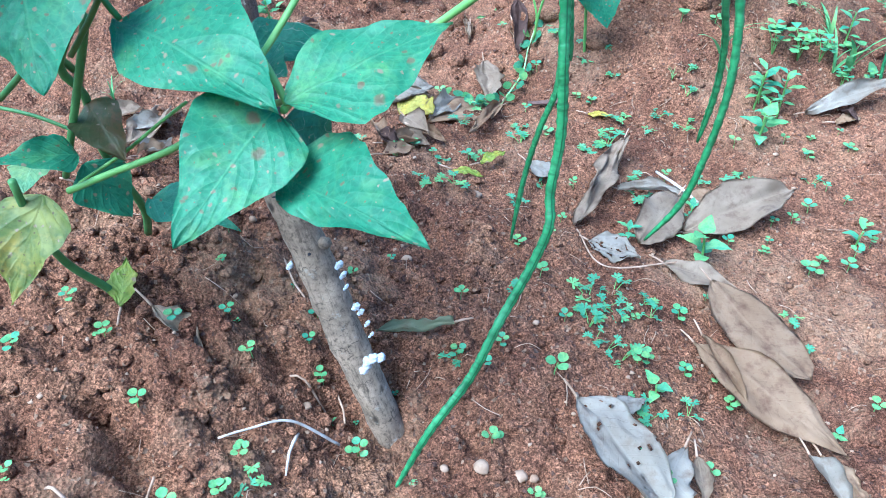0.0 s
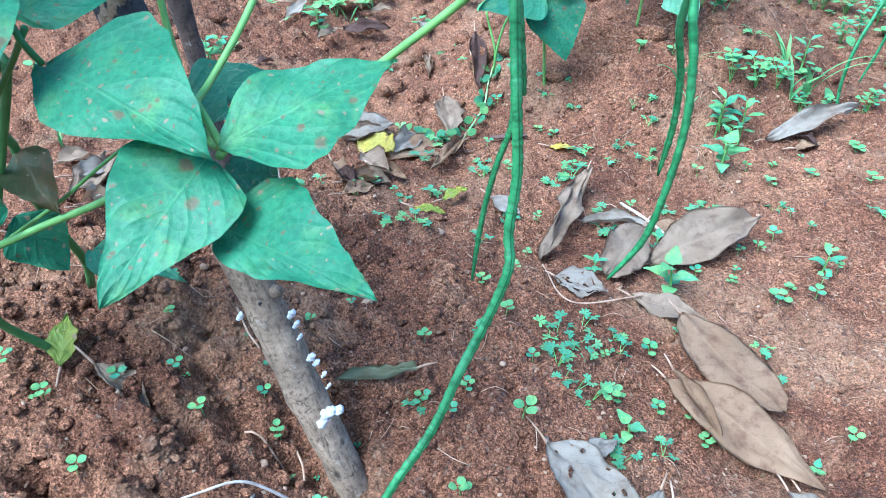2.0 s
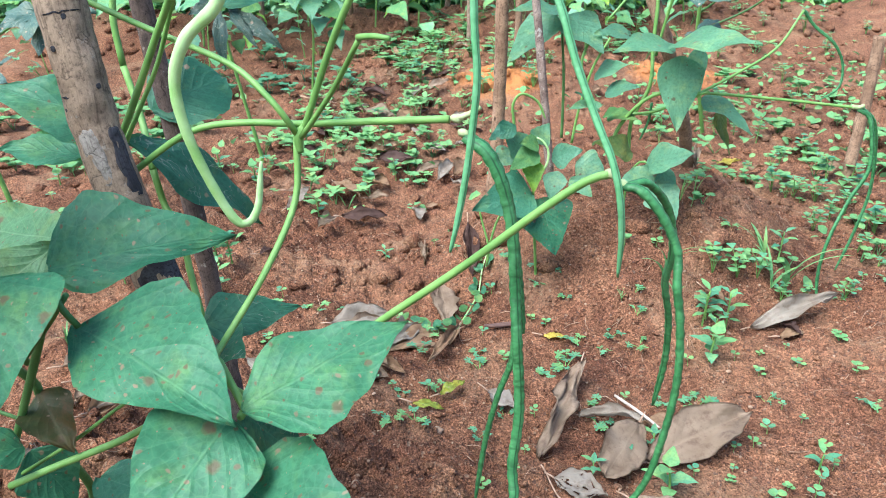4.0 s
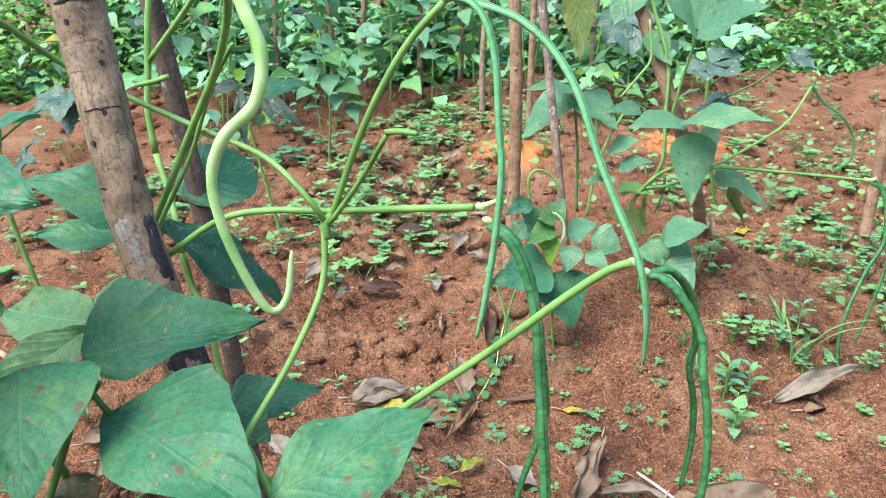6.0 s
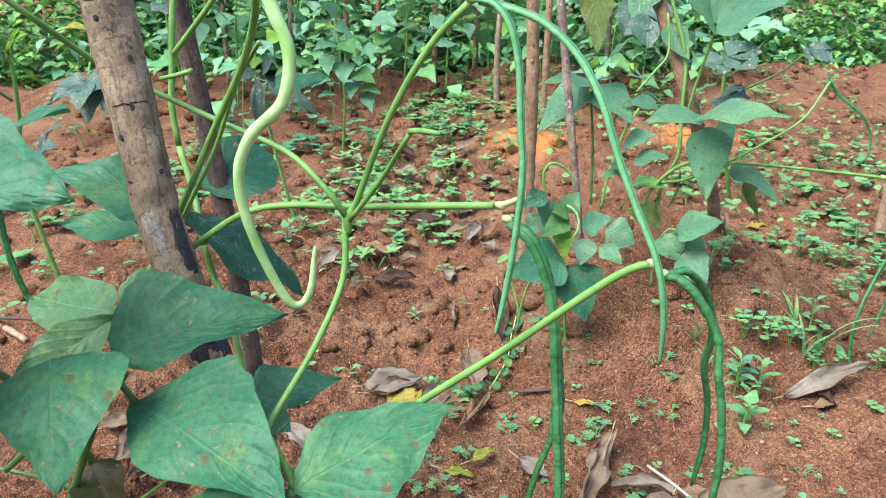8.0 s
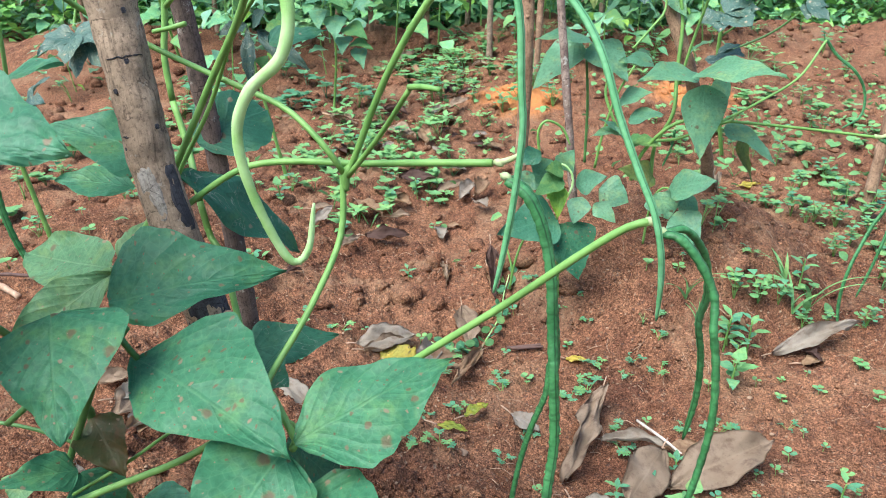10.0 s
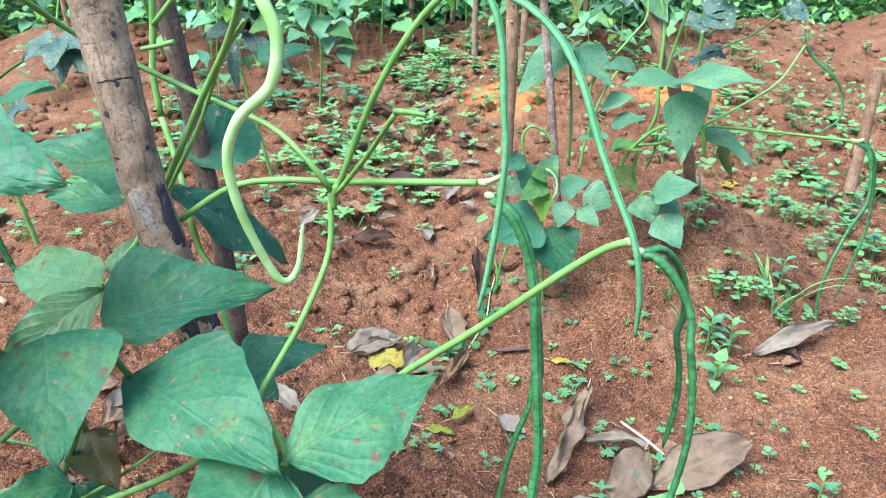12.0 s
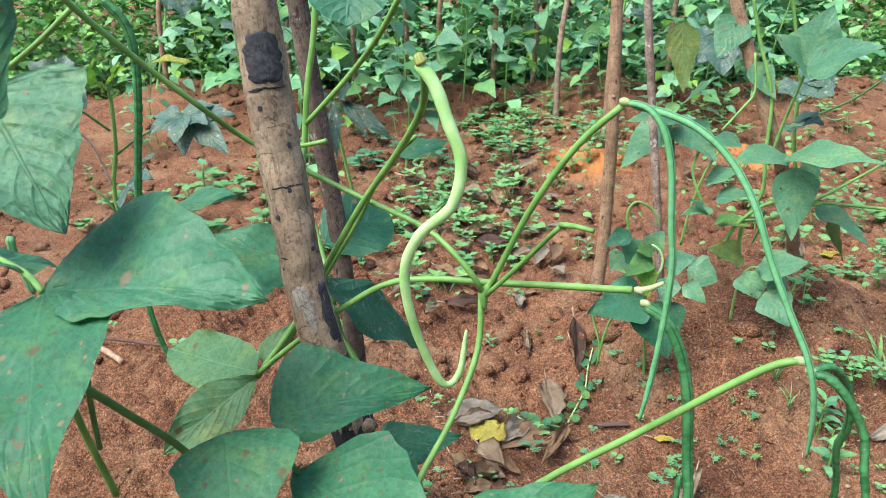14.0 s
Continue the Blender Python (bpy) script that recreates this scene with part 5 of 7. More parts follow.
def fan_mesh(seed, material):
    """A tiny fan of narrow leaflets on one stalk."""
    bm = bmesh.new()
    for k in range(7):
        lobe = blade_bm(0.0112, 0.0036, WEDGE, 0.2, 0.1, 0.0, seed=seed + k, nu=4, nv=2)
        lobe.transform(Matrix.Rotation(radians(-105 + 35 * k), 4, "Z") @ Matrix.Rotation(radians(8 * (k % 2)), 4, "X"))
        me = bpy.data.meshes.new("lobe")
        lobe.to_mesh(me)
        lobe.free()
        bm.from_mesh(me)
        bpy.data.meshes.remove(me)
    return mesh_of("leaf", bm, material)


FAN_LEAF = [fan_mesh(3, WEED), fan_mesh(11, WEED_DARK)]


def stick_mesh(height_, radius, lean=0.15):
    return mesh_of("stem", tube_bm([(0, 0, -0.006), (lean * height_ * 0.4, 0, height_ * 0.5), (lean * height_, 0, height_)], (radius, radius * 0.7), sides=6, step=0.006), STEM)


def seedling(rnd):
    """Round-leaved seedling."""
    top = thing("seedling_weed", (0, 0, 0), "tiny round-leaved green seedling on red soil", "weed", "round-leaved seedlings")
    h = rnd.uniform(0.010, 0.024)
    piece("stem", stick_mesh(h, 0.0008, 0.2), top, Matrix())
    n = rnd.choice((3, 3, 4, 5))
    for k in range(n):
        low = 0.55 if k > 2 else 1.0
        piece("leaflet", rnd.choice(ROUND_LEAF), top, rot(k * 360 / min(n, 3) + rnd.uniform(-18, 18) + (60 if k > 2 else 0), rnd.uniform(0, 22), 0.002 + (0.004 if k > 2 else 0), (0.2 * h * low, 0, h * low)))
    return top


def fan_weed(rnd):
    top = thing("fan_leaf_weed", (0, 0, 0), "low creeping weed with tiny fan-shaped leaves", "weed", "fan-leaved weeds")
    for k in range(rnd.choice((3, 4, 5))):
        a, d, h = rnd.uniform(0, 360), rnd.uniform(0.005, 0.022), rnd.uniform(0.004, 0.009)
        x, y = d * math.cos(radians(a)), d * math.sin(radians(a))
        piece("stem", mesh_of("stem", tube_bm([(0, 0, -0.004), (x * 0.6, y * 0.6, h * 0.7), (x, y, h)], (0.0006, 0.0005), sides=5, step=0.006), STEM), top, Matrix())
        piece("leaf", rnd.choice(FAN_LEAF), top, Matrix.Translation((x, y, h)) @ Matrix.Rotation(radians(rnd.uniform(0, 360)), 4, "Z") @ Matrix.Rotation(radians(rnd.uniform(-15, 25)), 4, "X"))
    return top


def sprout(rnd, leaves, pairs, h):
    top = thing("sprout_weed", (0, 0, 0), "upright leafy green weed with paired leaves", "weed", "leafy weeds")
    piece("stem", stick_mesh(h, 0.0016, 0.1), top, Matrix())
    for k in range(pairs):
        z = h * (0.35 + 0.65 * k / max(1, pairs - 1))
        s = 1.0 - 0.18 * abs(k - pairs * 0.4)
        for j in range(2):
            piece("leaf", rnd.choice(leaves), top, rot(k * 85 + j * 180 + rnd.uniform(-15, 15), 2 + 24 * k / pairs + rnd.uniform(-10, 8), 0.002, (0.1 * z, 0, z)) @ Matrix.Scale(s, 4))
    return top


def clover(rnd):
    top = thing("clover_weed", (0, 0, 0), "bright green clover-like weed with three-part leaves", "weed", "clover weeds")
    for k in range(rnd.choice((4, 5, 6))):
        a, d, h = rnd.uniform(0, 360), rnd.uniform(0.006, 0.03), rnd.uniform(0.025, 0.06)
        x, y = d * math.cos(radians(a)), d * math.sin(radians(a))
        piece("stem", mesh_of("stem", tube_bm([(0, 0, -0.006), (x * 0.4, y * 0.4, h * 0.6), (x, y, h)], (0.0010, 0.0007), sides=5, step=0.012), STEM), top, Matrix())
        turn = rnd.uniform(0, 360)
        for j in range(3):
            piece("leaflet", rnd.choice(HEART_LEAF), top, rot(turn + 120 * j, rnd.uniform(-5, 15), 0.001, (x, y, h)) @ Matrix.Scale(rnd.uniform(0.7, 1.0), 4))
    return top


def grass(rnd, n, size):
    top = thing("grass_tuft", (0, 0, 0), "thin tuft of arching green grass blades", "grass", "grass tufts")
    for k in range(n):
        bm = blade_bm(size * rnd.uniform(0.6, 1.1), rnd.uniform(0.003, 0.006), BLADE, rnd.uniform(0.9, 1.7), 0.25, 0.0, seed=k, nu=10, nv=2)
        piece("grass_blade", mesh_of("grass_blade", bm, WEED), top, rot(rnd.uniform(0, 360), rnd.uniform(25, 65)))
    return top


rnd = random.Random(5)
PROTOS = {
    "r": [seedling(rnd) for _ in range(6)],
    "f": [fan_weed(rnd) for _ in range(6)],
    "s": [sprout(rnd, BROAD_LEAF, 3, 0.035), sprout(rnd, LANCE_LEAF, 3, 0.030), sprout(rnd, BROAD_LEAF, 2, 0.02)],
    "t": [sprout(rnd, LANCE_LEAF, 4, 0.055), sprout(rnd, LANCE_LEAF, 5, 0.07), sprout(rnd, BROAD_LEAF, 4, 0.06)],
    "c": [clover(rnd) for _ in range(5)],
    "g": [grass(rnd, 6, 0.09), grass(rnd, 4, 0.07)],
}
used = set()


def grow(kind, xy, size=1.0, which=None):
    """Sets one weed on the ground: the prototype itself the first time, a copy after that."""
    proto = PROTOS[kind][rnd.randrange(len(PROTOS[kind])) if which is None else which]
    m = Matrix.Translation(on_ground(xy[0], xy[1], 0.001)) @ Matrix.Rotation(rnd.uniform(0, 6.28), 4, "Z") @ Matrix.Scale(size * rnd.uniform(0.88, 1.12), 4)
    if proto.name in used:
        return copy_thing(proto, m)
    used.add(proto.name)
    proto.matrix_basis = m
    return proto


for xy in ((0.245, 1.015), (0.292, 1.020), (0.360, 0.605), (0.321, 0.600), (0.360, 0.726), (0.171, 0.452), (0.176, 0.519), (0.052, 0.405), (0.174, 0.350), (-0.232, 0.378), (-0.277, 0.361), (0.025, 0.583), (0.125, 0.443), (0.005, 0.346), (-0.033, 0.778), (0.038, 0.937), (0.046, 1.033), (0.442, 0.847), (0.109, 0.961), (-0.046, 0.965), (0.136, 0.450), (-0.233, 0.306), (-0.197, 0.243), (-0.164, 0.257), (-0.096, 0.335)):
    grow("r", xy, 0.75)
for xy in ((0.135, 0.327), (-0.139, 0.427), (-0.197, 0.399), (-0.027, 0.485), (-0.121, 0.481), (-0.035, 1.217), (0.003, 1.173), (0.065, 0.475), (-0.174, 0.368), (-0.129, 0.382), (-0.088, 0.376), (-0.026, 0.423), (0.093, 0.752), (0.119, 0.744), (0.075, 0.687), (0.328, 0.687), (0.301, 0.675), (0.290, 0.645), (-0.320, 0.328), (-0.141, 0.400), (-0.161, 0.289), (0.037, 0.302), (0.409, 0.886), (0.009, 0.434), (-0.002, 0.403), (0.389, 0.761), (-0.301, 0.374)):
    grow("r", xy, 0.62)
for xy in ((0.115, 0.534), (0.106, 0.507), (0.114, 0.498), (0.144, 0.525), (0.146, 0.505), (0.089, 0.514), (0.084, 0.492), (0.086, 0.471), (0.090, 0.454), (0.099, 0.445), (0.113, 0.447), (0.122, 0.397), (0.131, 0.391), (0.166, 0.406), (0.094, 0.366), (0.117, 0.362), (0.288, 0.512), (0.157, 0.982), (0.139, 0.855), (0.195, 0.892), (0.215, 0.917), (-0.117, 0.797), (-0.164, 0.771), (0.124, 1.008), (0.157, 1.012), (0.282, 0.537), (-0.155, 0.274), (-0.117, 0.746), (-0.028, 0.419), (0.252, 0.787), (0.028, 0.509)):
    grow("f", xy, 0.78)
for xy, size, which in (((0.215, 0.609), 0.95, 0), ((0.334, 0.865), 1.2, 0), ((0.385, 0.653), 0.8, 1), ((0.138, 0.414), 0.62, 2), ((0.297, 0.415), 0.7, 2), ((0.184, 0.674), 1.0, 1), ((0.219, 0.693), 0.9, 1), ((0.142, 0.637), 0.8, 1), ((-0.320, 1.733), 1.1, 2), ((-0.357, 1.797), 1.1, 0), ((-0.179, 1.512), 1.2, 0), ((-0.253, 1.327), 1.1, 0), ((-0.080, 1.396), 1.0, 2), ((-0.261, 1.367), 1.1, 2), ((-0.117, 1.187), 0.8, 1), ((-0.161, 1.721), 1.2, 0)):
    grow("s", xy, size, which)
for xy, size, which in (((0.342, 0.930), 1.0, 0), ((0.375, 0.929), 0.9, 1), ((0.350, 0.906), 0.7, 0), ((-0.352, 1.032), 0.95, 2), ((-0.335, 1.042), 0.9, 2), ((-0.329, 0.959), 0.8, 0), ((-0.127, 1.592), 1.0, 2), ((-0.276, 1.902), 1.2, 2), ((0.350, 0.940), 0.8, 0), ((-0.683, 2.085), 1.2, 2), ((-0.867, 1.791), 1.9, 2), ((-0.838, 1.630), 1.5, 2), ((-1.395, 2.159), 1.0, 0), ((0.484, 1.045), 0.9, 0)):
    grow("t", xy, size, which)
for xy, size in (((0.369, 0.992), 0.75), ((0.407, 0.998), 0.75), ((0.440, 1.005), 0.6), ((0.765, 1.612), 1.0), ((0.717, 1.407), 0.9), ((0.700, 1.580), 0.9), ((0.613, 1.337), 0.8), ((0.650, 1.239), 1.0), ((0.605, 1.197), 0.8), ((0.685, 1.256), 0.9), ((0.468, 0.979), 0.6), ((0.506, 0.984), 0.6), ((0.560, 0.980), 0.7), ((0.647, 1.127), 0.7), ((0.350, 1.120), 0.8), ((0.373, 1.129), 0.8), ((-0.153, 1.772), 0.8), ((-0.111, 1.730), 0.9), ((0.905, 1.955), 1.2), ((0.961, 2.241), 1.2), ((0.663, 1.325), 1.0), ((0.628, 1.338), 1.0), ((0.604, 1.380), 1.0), ((0.099, 2.903), 1.3), ((-0.153, 2.785), 1.4), ((-0.107, 2.550), 1.2), ((0.028, 2.626), 1.3), ((-0.051, 2.342), 1.1)):
    grow("c", xy, size)
for xy, size in (((0.297, 0.985), 1.2), ((0.481, 1.003), 1.2), ((-0.468, 0.796), 0.6), ((0.308, 0.951), 1.1), ((0.459, 0.996), 0.8), ((-0.148, 2.057), 1.1), ((-0.102, 2.092), 1.0), ((0.459, 1.042), 0.8), ((0.234, 0.957), 0.5)):
    grow("g", xy, size)


def creeper(points, turn):
    """A trailing weed: a pale runner on the soil with pairs of round leaves."""
    line = smooth_line([on_ground(x, y, 0.006) for x, y in points], 0.012)
    top = thing("creeping_weed", line[0], "trailing weed with pairs of round green leaves", "weed", "creeping weeds")
    stalk(top, line, (0.0016, 0.0011), POD_PALE, name="runner", sides=6)
    for k, p in enumerate(line[1:]):
        for side in (0, 150):
            a, d = turn + k * 55 + side + rnd.uniform(-25, 25), rnd.uniform(0.012, 0.02)
            tip = p + Vector((math.cos(radians(a)) * d, math.sin(radians(a)) * d, rnd.uniform(0.006, 0.014)))
            if k % 2 == 0 or side:
                leaflet(top, p + (tip - p) * 0.25, tip, rnd.uniform(0.014, 0.019), (rnd.uniform(-0.2, 0.2), -0.35, 0.9), rnd.choice((WEED, WEED_DARK)), name="round_leaf", shape=ROUND, seed=k, bend=0.3, fold=0.1, nu=6, nv=4)
    return top


creeper([(0.001, 0.949), (0.021, 1.000), (0.036, 1.036), (0.041, 1.062), (0.051, 1.098)], 20)
creeper([(0.001, 0.949), (-0.024, 0.932), (-0.048, 0.936), (-0.068, 0.962)], 80)


def patch(kind, n, cx, cy, rx, ry, lo, hi, bare=()):
    """Scatters n weeds over an oval, leaving bare ovals free."""
    made = 0
    while made < n:
        a, r = rnd.uniform(0, 6.283), math.sqrt(rnd.random())
        x, y = cx + rx * r * math.cos(a), cy + ry * r * math.sin(a)
        if any(((x - bx) / bw) ** 2 + ((y - by) / bh) ** 2 < 1 for bx, by, bw, bh in bare):
            continue
        grow(kind, (x, y), rnd.uniform(lo, hi))
        made += 1


PATH_BARE = ((-0.05, 1.15, 0.16, 0.30), (0.30, 1.16, 0.16, 0.15), (0.30, 1.9, 0.18, 0.2))
patch("c", 26, 0.85, 1.7, 0.55, 0.55, 0.6, 1.2, PATH_BARE)
patch("c", 18, -0.08, 2.05, 0.38, 0.45, 0.7, 1.5, PATH_BARE)
patch("c", 16, 0.05, 2.45, 0.3, 0.25, 1.0, 1.8)
patch("c", 9, -0.62, 1.55, 0.4, 0.5, 0.6, 1.1, PATH_BARE)
patch("c", 10, 0.4, 2.75, 1.4, 0.35, 0.8, 1.4)
patch("r", 20, 0.62, 1.15, 0.30, 0.45, 0.7, 1.2)
patch("r", 16, -0.1, 1.7, 0.4, 0.5, 0.8, 1.5, PATH_BARE)
patch("r", 24, 0.33, 0.62, 0.30, 0.28, 0.45, 0.8)
patch("r", 26, -0.25, 0.38, 0.22, 0.22, 0.25, 0.5)
patch("r", 20, 0.05, 0.9, 0.4, 0.18, 0.5, 0.9)
patch("r", 24, -0.65, 1.4, 0.35, 0.6, 0.9, 1.6)
patch("r", 20, 1.0, 2.2, 0.6, 0.5, 1.0, 1.8)
patch("f", 22, 0.35, 0.95, 0.35, 0.25, 0.8, 1.2)
patch("f", 14, -0.15, 0.75, 0.25, 0.2, 0.7, 1.1)
patch("s", 8, -0.15, 1.85, 0.35, 0.4, 0.7, 1.2, PATH_BARE)
patch("s", 8, -0.6, 1.7, 0.3, 0.4, 0.8, 1.3)
patch("t", 6, 0.9, 1.9, 0.4, 0.5, 0.7, 1.0)
patch("g", 4, -0.1, 1.9, 0.25, 0.3, 0.8, 1.2)


# ---- fallen leaves ----
def dead_leaf(a, b, wide, material, label, name="dead_leaf", lift=0.004, rise=(0.0, 0.0), lean=(0.0, 0.0), category="dead leaf", group="fallen leaves", stalk_=True, seed=0, **shape):
    """A fallen leaf from a to b on the ground. rise: how far base and tip stand up; lean: tilt of its face."""
    base, tip = on_ground(a[0], a[1], lift + rise[0]), on_ground(b[0], b[1], lift + rise[1])
    top = thing(name, base, label, category, group)
    opts = dict(shape=LANCE, bend=0.3, fold=0.15, wave=0.05, nu=26, nv=16, ragged=0.35, crumple=0.045)
    opts.update(shape)
    bm = blade_bm((tip - base).length, wide, thick=0.0005, seed=seed, **opts)
    m = lay(base, tip, (lean[0], lean[1], 1.0))
    bm.transform(m)
    part("blade", bm, material, top)
    if stalk_:
        back = (base - tip).normalized()
        part("leaf_stalk", tube_bm([base + back * 0.016 + Vector((0, 0, 0.003)), base + back * 0.007 + Vector((0, 0, 0.002)), base], (0.0008, 0.0011), sides=6, step=0.004), STRAW, top)
    return top


BIG = "large curled brown dead leaf lying on the soil"
GREY = "grey-brown curled dead leaf lying on the soil"
PALE = "pale bleached dead leaf lying on the soil"
dead_leaf((0.209, 0.554), (0.284, 0.452), 0.068, DEAD_BROWN, "large smooth tan dead leaf lying on the soil", seed=1, shape=ROUND, bend=-0.25, fold=0.05, lift=0.010, rise=(0.010, 0.006), lean=(0.2, -0.15), wave=0.02, crumple=0.015, ragged=0.1)
dead_leaf((0.185, 0.488), (0.298, 0.382), 0.058, DEAD_BROWN, "large brown dead leaf half under another leaf", seed=2, bend=0.25, fold=0.12, lift=0.006, lean=(-0.1, -0.1), wave=0.03, crumple=0.02, ragged=0.12)
dead_leaf((0.191, 0.490), (0.221, 0.420), 0.026, DEAD_BROWN, "tightly rolled brown dead leaf", seed=3, curl=2.2, lift=0.014, wave=0.02, ragged=0.1, crumple=0.02)
dead_leaf((0.067, 0.371), (0.130, 0.298), 0.052, DEAD_PALE, "pale whitish torn dead leaf", seed=4, shape=ROUND, bend=0.3, fold=0.3, holes=0.16, lift=0.008, rise=(0.020, 0.016), lean=(0.45, -0.3), nu=40, nv=24, crumple=0.02, ragged=0.12)
dead_leaf((0.153, 0.363), (0.122, 0.304), 0.046, DEAD_PALE, GREY, seed=5, shape=WEDGE, bend=0.3, fold=0.15, lift=0.008, rise=(0.010, 0.006), lean=(-0.25, -0.35), crumple=0.02)
dead_leaf((0.164, 0.362), (0.162, 0.312), 0.018, DEAD_GREY, "narrow folded grey dead leaf", seed=39, curl=1.2, lift=0.010)
dead_leaf((0.261, 0.384), (0.277, 0.326), 0.030, DEAD_PALE, "rolled pale brown dead leaf", seed=6, curl=1.8, lift=0.008, crumple=0.02, ragged=0.1)
dead_leaf((0.272, 0.386), (0.292, 0.335), 0.022, DEAD_BROWN, "brown half of a split dead leaf", seed=49, fold=0.2, lift=0.006)
dead_leaf((0.096, 0.382), (0.128, 0.402), 0.018, DEAD_PALE, PALE, seed=7, fold=0.15, lift=0.004)
dead_leaf((-0.029, 0.433), (-0.093, 0.417), 0.020, DEAD_GREEN, "rolled grey-green drying leaf beside the stake", seed=8, curl=1.7, bend=-0.4, lift=0.010)
dead_leaf((0.158, 0.824), (0.093, 0.661), 0.034, DEAD_GREY, GREY, seed=9, bend=-0.4, fold=0.4, lift=0.010, rise=(0.02, 0.0), lean=(0.4, -0.5), wave=0.07, ragged=0.15)
dead_leaf((0.145, 0.750), (0.226, 0.737), 0.026, DEAD_PALE, PALE, seed=10, curl=1.3, lift=0.012, ragged=0.15)
dead_leaf((0.203, 0.700), (0.149, 0.622), 0.050, DEAD_GREY, GREY, seed=11, shape=ROUND, bend=0.3, fold=0.1, lift=0.008, rise=(0.022, 0.0), lean=(0.1, -0.9), crumple=0.03, ragged=0.15)
dead_leaf((0.204, 0.660), (0.338, 0.718), 0.064, DEAD_GREY, GREY, seed=12, bend=0.5, fold=0.40, lift=0.008, rise=(0.004, 0.024), lean=(0.0, -0.45), wave=0.05, crumple=0.02, ragged=0.12)
dead_leaf((0.218, 0.735), (0.270, 0.709), 0.036, DEAD_BROWN, "brown dead leaf with raised edges", seed=14, fold=0.35, lift=0.010, ragged=0.15)
dead_leaf((0.262, 0.735), (0.315, 0.742), 0.026, DEAD_DARK, "dark brown curled dead leaf", seed=13, curl=1.2, lift=0.010)
dead_leaf((0.099, 0.618), (0.149, 0.588), 0.034, DEAD_PALE, "pale dead leaf eaten full of holes", seed=15, fold=0.1, holes=0.6, lift=0.007, lean=(0, -0.3), nu=40, nv=26)
dead_leaf((0.172, 0.592), (0.246, 0.556), 0.032, DEAD_GREY, GREY, seed=16, fold=0.3, lift=0.008, lean=(0.1, -0.3), ragged=0.15)
dead_leaf((-0.168, 0.910), (-0.085, 0.944), 0.046, DEAD_PALE, PALE, seed=17, fold=0.3, lift=0.010, rise=(0, 0.010), lean=(0, -0.6), wave=0.05, ragged=0.15)
dead_leaf((-0.131, 0.909), (-0.083, 0.868), 0.042, YELLOW, "bright yellow fallen leaf among brown ones", "fallen_leaf", seed=18, shape=ROUND, fold=0.15, lift=0.012, lean=(0, -0.4))
dead_leaf((-0.052, 0.950), (-0.092, 0.864), 0.034, DEAD_PALE, PALE, seed=19, fold=0.3, lift=0.010, lean=(0.2, -0.6), ragged=0.15)
dead_leaf((0.003, 0.951), (-0.095, 0.860), 0.056, DEAD_BROWN, "large thin brown dead leaf pressed on the soil", seed=20, fold=0.08, lift=0.006, lean=(0, -0.2), wave=0.03, crumple=0.02, ragged=0.15)
dead_leaf((0.005, 0.948), (-0.038, 0.828), 0.022, DEAD_BROWN, "raised curled edge of a brown dead leaf", seed=23, curl=1.3, lift=0.012, lean=(0.4, -0.3), ragged=0.12)
dead_leaf((-0.154, 0.815), (-0.127, 0.756), 0.026, DEAD_BROWN, "curled brown dead leaf in a small pile", seed=24, curl=1.5, lift=0.012, lean=(0.3, -0.4))
dead_leaf((-0.119, 0.852), (-0.082, 0.796), 0.038, DEAD_GREY, "curled grey-brown dead leaf in a small pile", seed=21, curl=1.0, lift=0.018, lean=(0.1, -0.6), ragged=0.15)
dead_leaf((-0.124, 0.797), (-0.080, 0.792), 0.032, DEAD_GREY, "curled grey-brown dead leaf in a small pile", seed=22, curl=1.2, lift=0.012, lean=(0, -0.5), ragged=0.15)
dead_leaf((-0.131, 0.732), (-0.095, 0.758), 0.024, DEAD_BROWN, "curled brown dead leaf in a small pile", seed=52, curl=0.9, lift=0.008, lean=(0, -0.4))
dead_leaf((-0.102, 0.818), (-0.060, 0.797), 0.024, DEAD_BROWN, "curled brown dead leaf in a small pile", seed=53, curl=1.4, lift=0.012, lean=(0, -0.4))
dead_leaf((-0.142, 0.788), (-0.115, 0.742), 0.024, DEAD_DARK, "dark brown curled dead leaf", seed=54, curl=1.2, lift=0.008)
dead_leaf((-0.241, 0.758), (-0.188, 0.725), 0.030, DEAD_PALE, PALE, seed=25, fold=0.4, lift=0.008, lean=(0, -0.3))
dead_leaf((-0.024, 1.048), (-0.010, 0.960), 0.046, DEAD_GREY, "grey dead leaf with small holes standing against a vine", seed=26, fold=0.3, lift=0.008, rise=(0.015, 0), lean=(0.3, -0.5))
dead_leaf((0.022, 1.145), (0.028, 1.054), 0.034, DEAD_DARK, "dark brown curled dead leaf", seed=27, curl=1.2, lift=0.010, rise=(0.03, 0.0), lean=(0.3, -1.2))
dead_leaf((-0.052, 1.223), (-0.050, 1.136), 0.016, DEAD_BROWN, BIG, seed=28, curl=1.0, lift=0.006)
dead_leaf((0.410, 0.930), (0.540, 0.958), 0.034, DEAD_PALE, "narrow curled pale dead leaf with a yellow edge", seed=29, curl=0.9, bend=0.4, lift=0.012, rise=(0.0, 0.014), lean=(0.0, -0.6), wave=0.06, ragged=0.15, crumple=0.02)
dead_leaf((0.443, 0.909), (0.474, 0.906), 0.024, DEAD_BROWN, BIG, seed=30, fold=0.2, lift=0.004)
dead_leaf((0.354, 0.968), (0.386, 0.959), 0.020, DEAD_BROWN, BIG, seed=31, curl=1.2, lift=0.006)
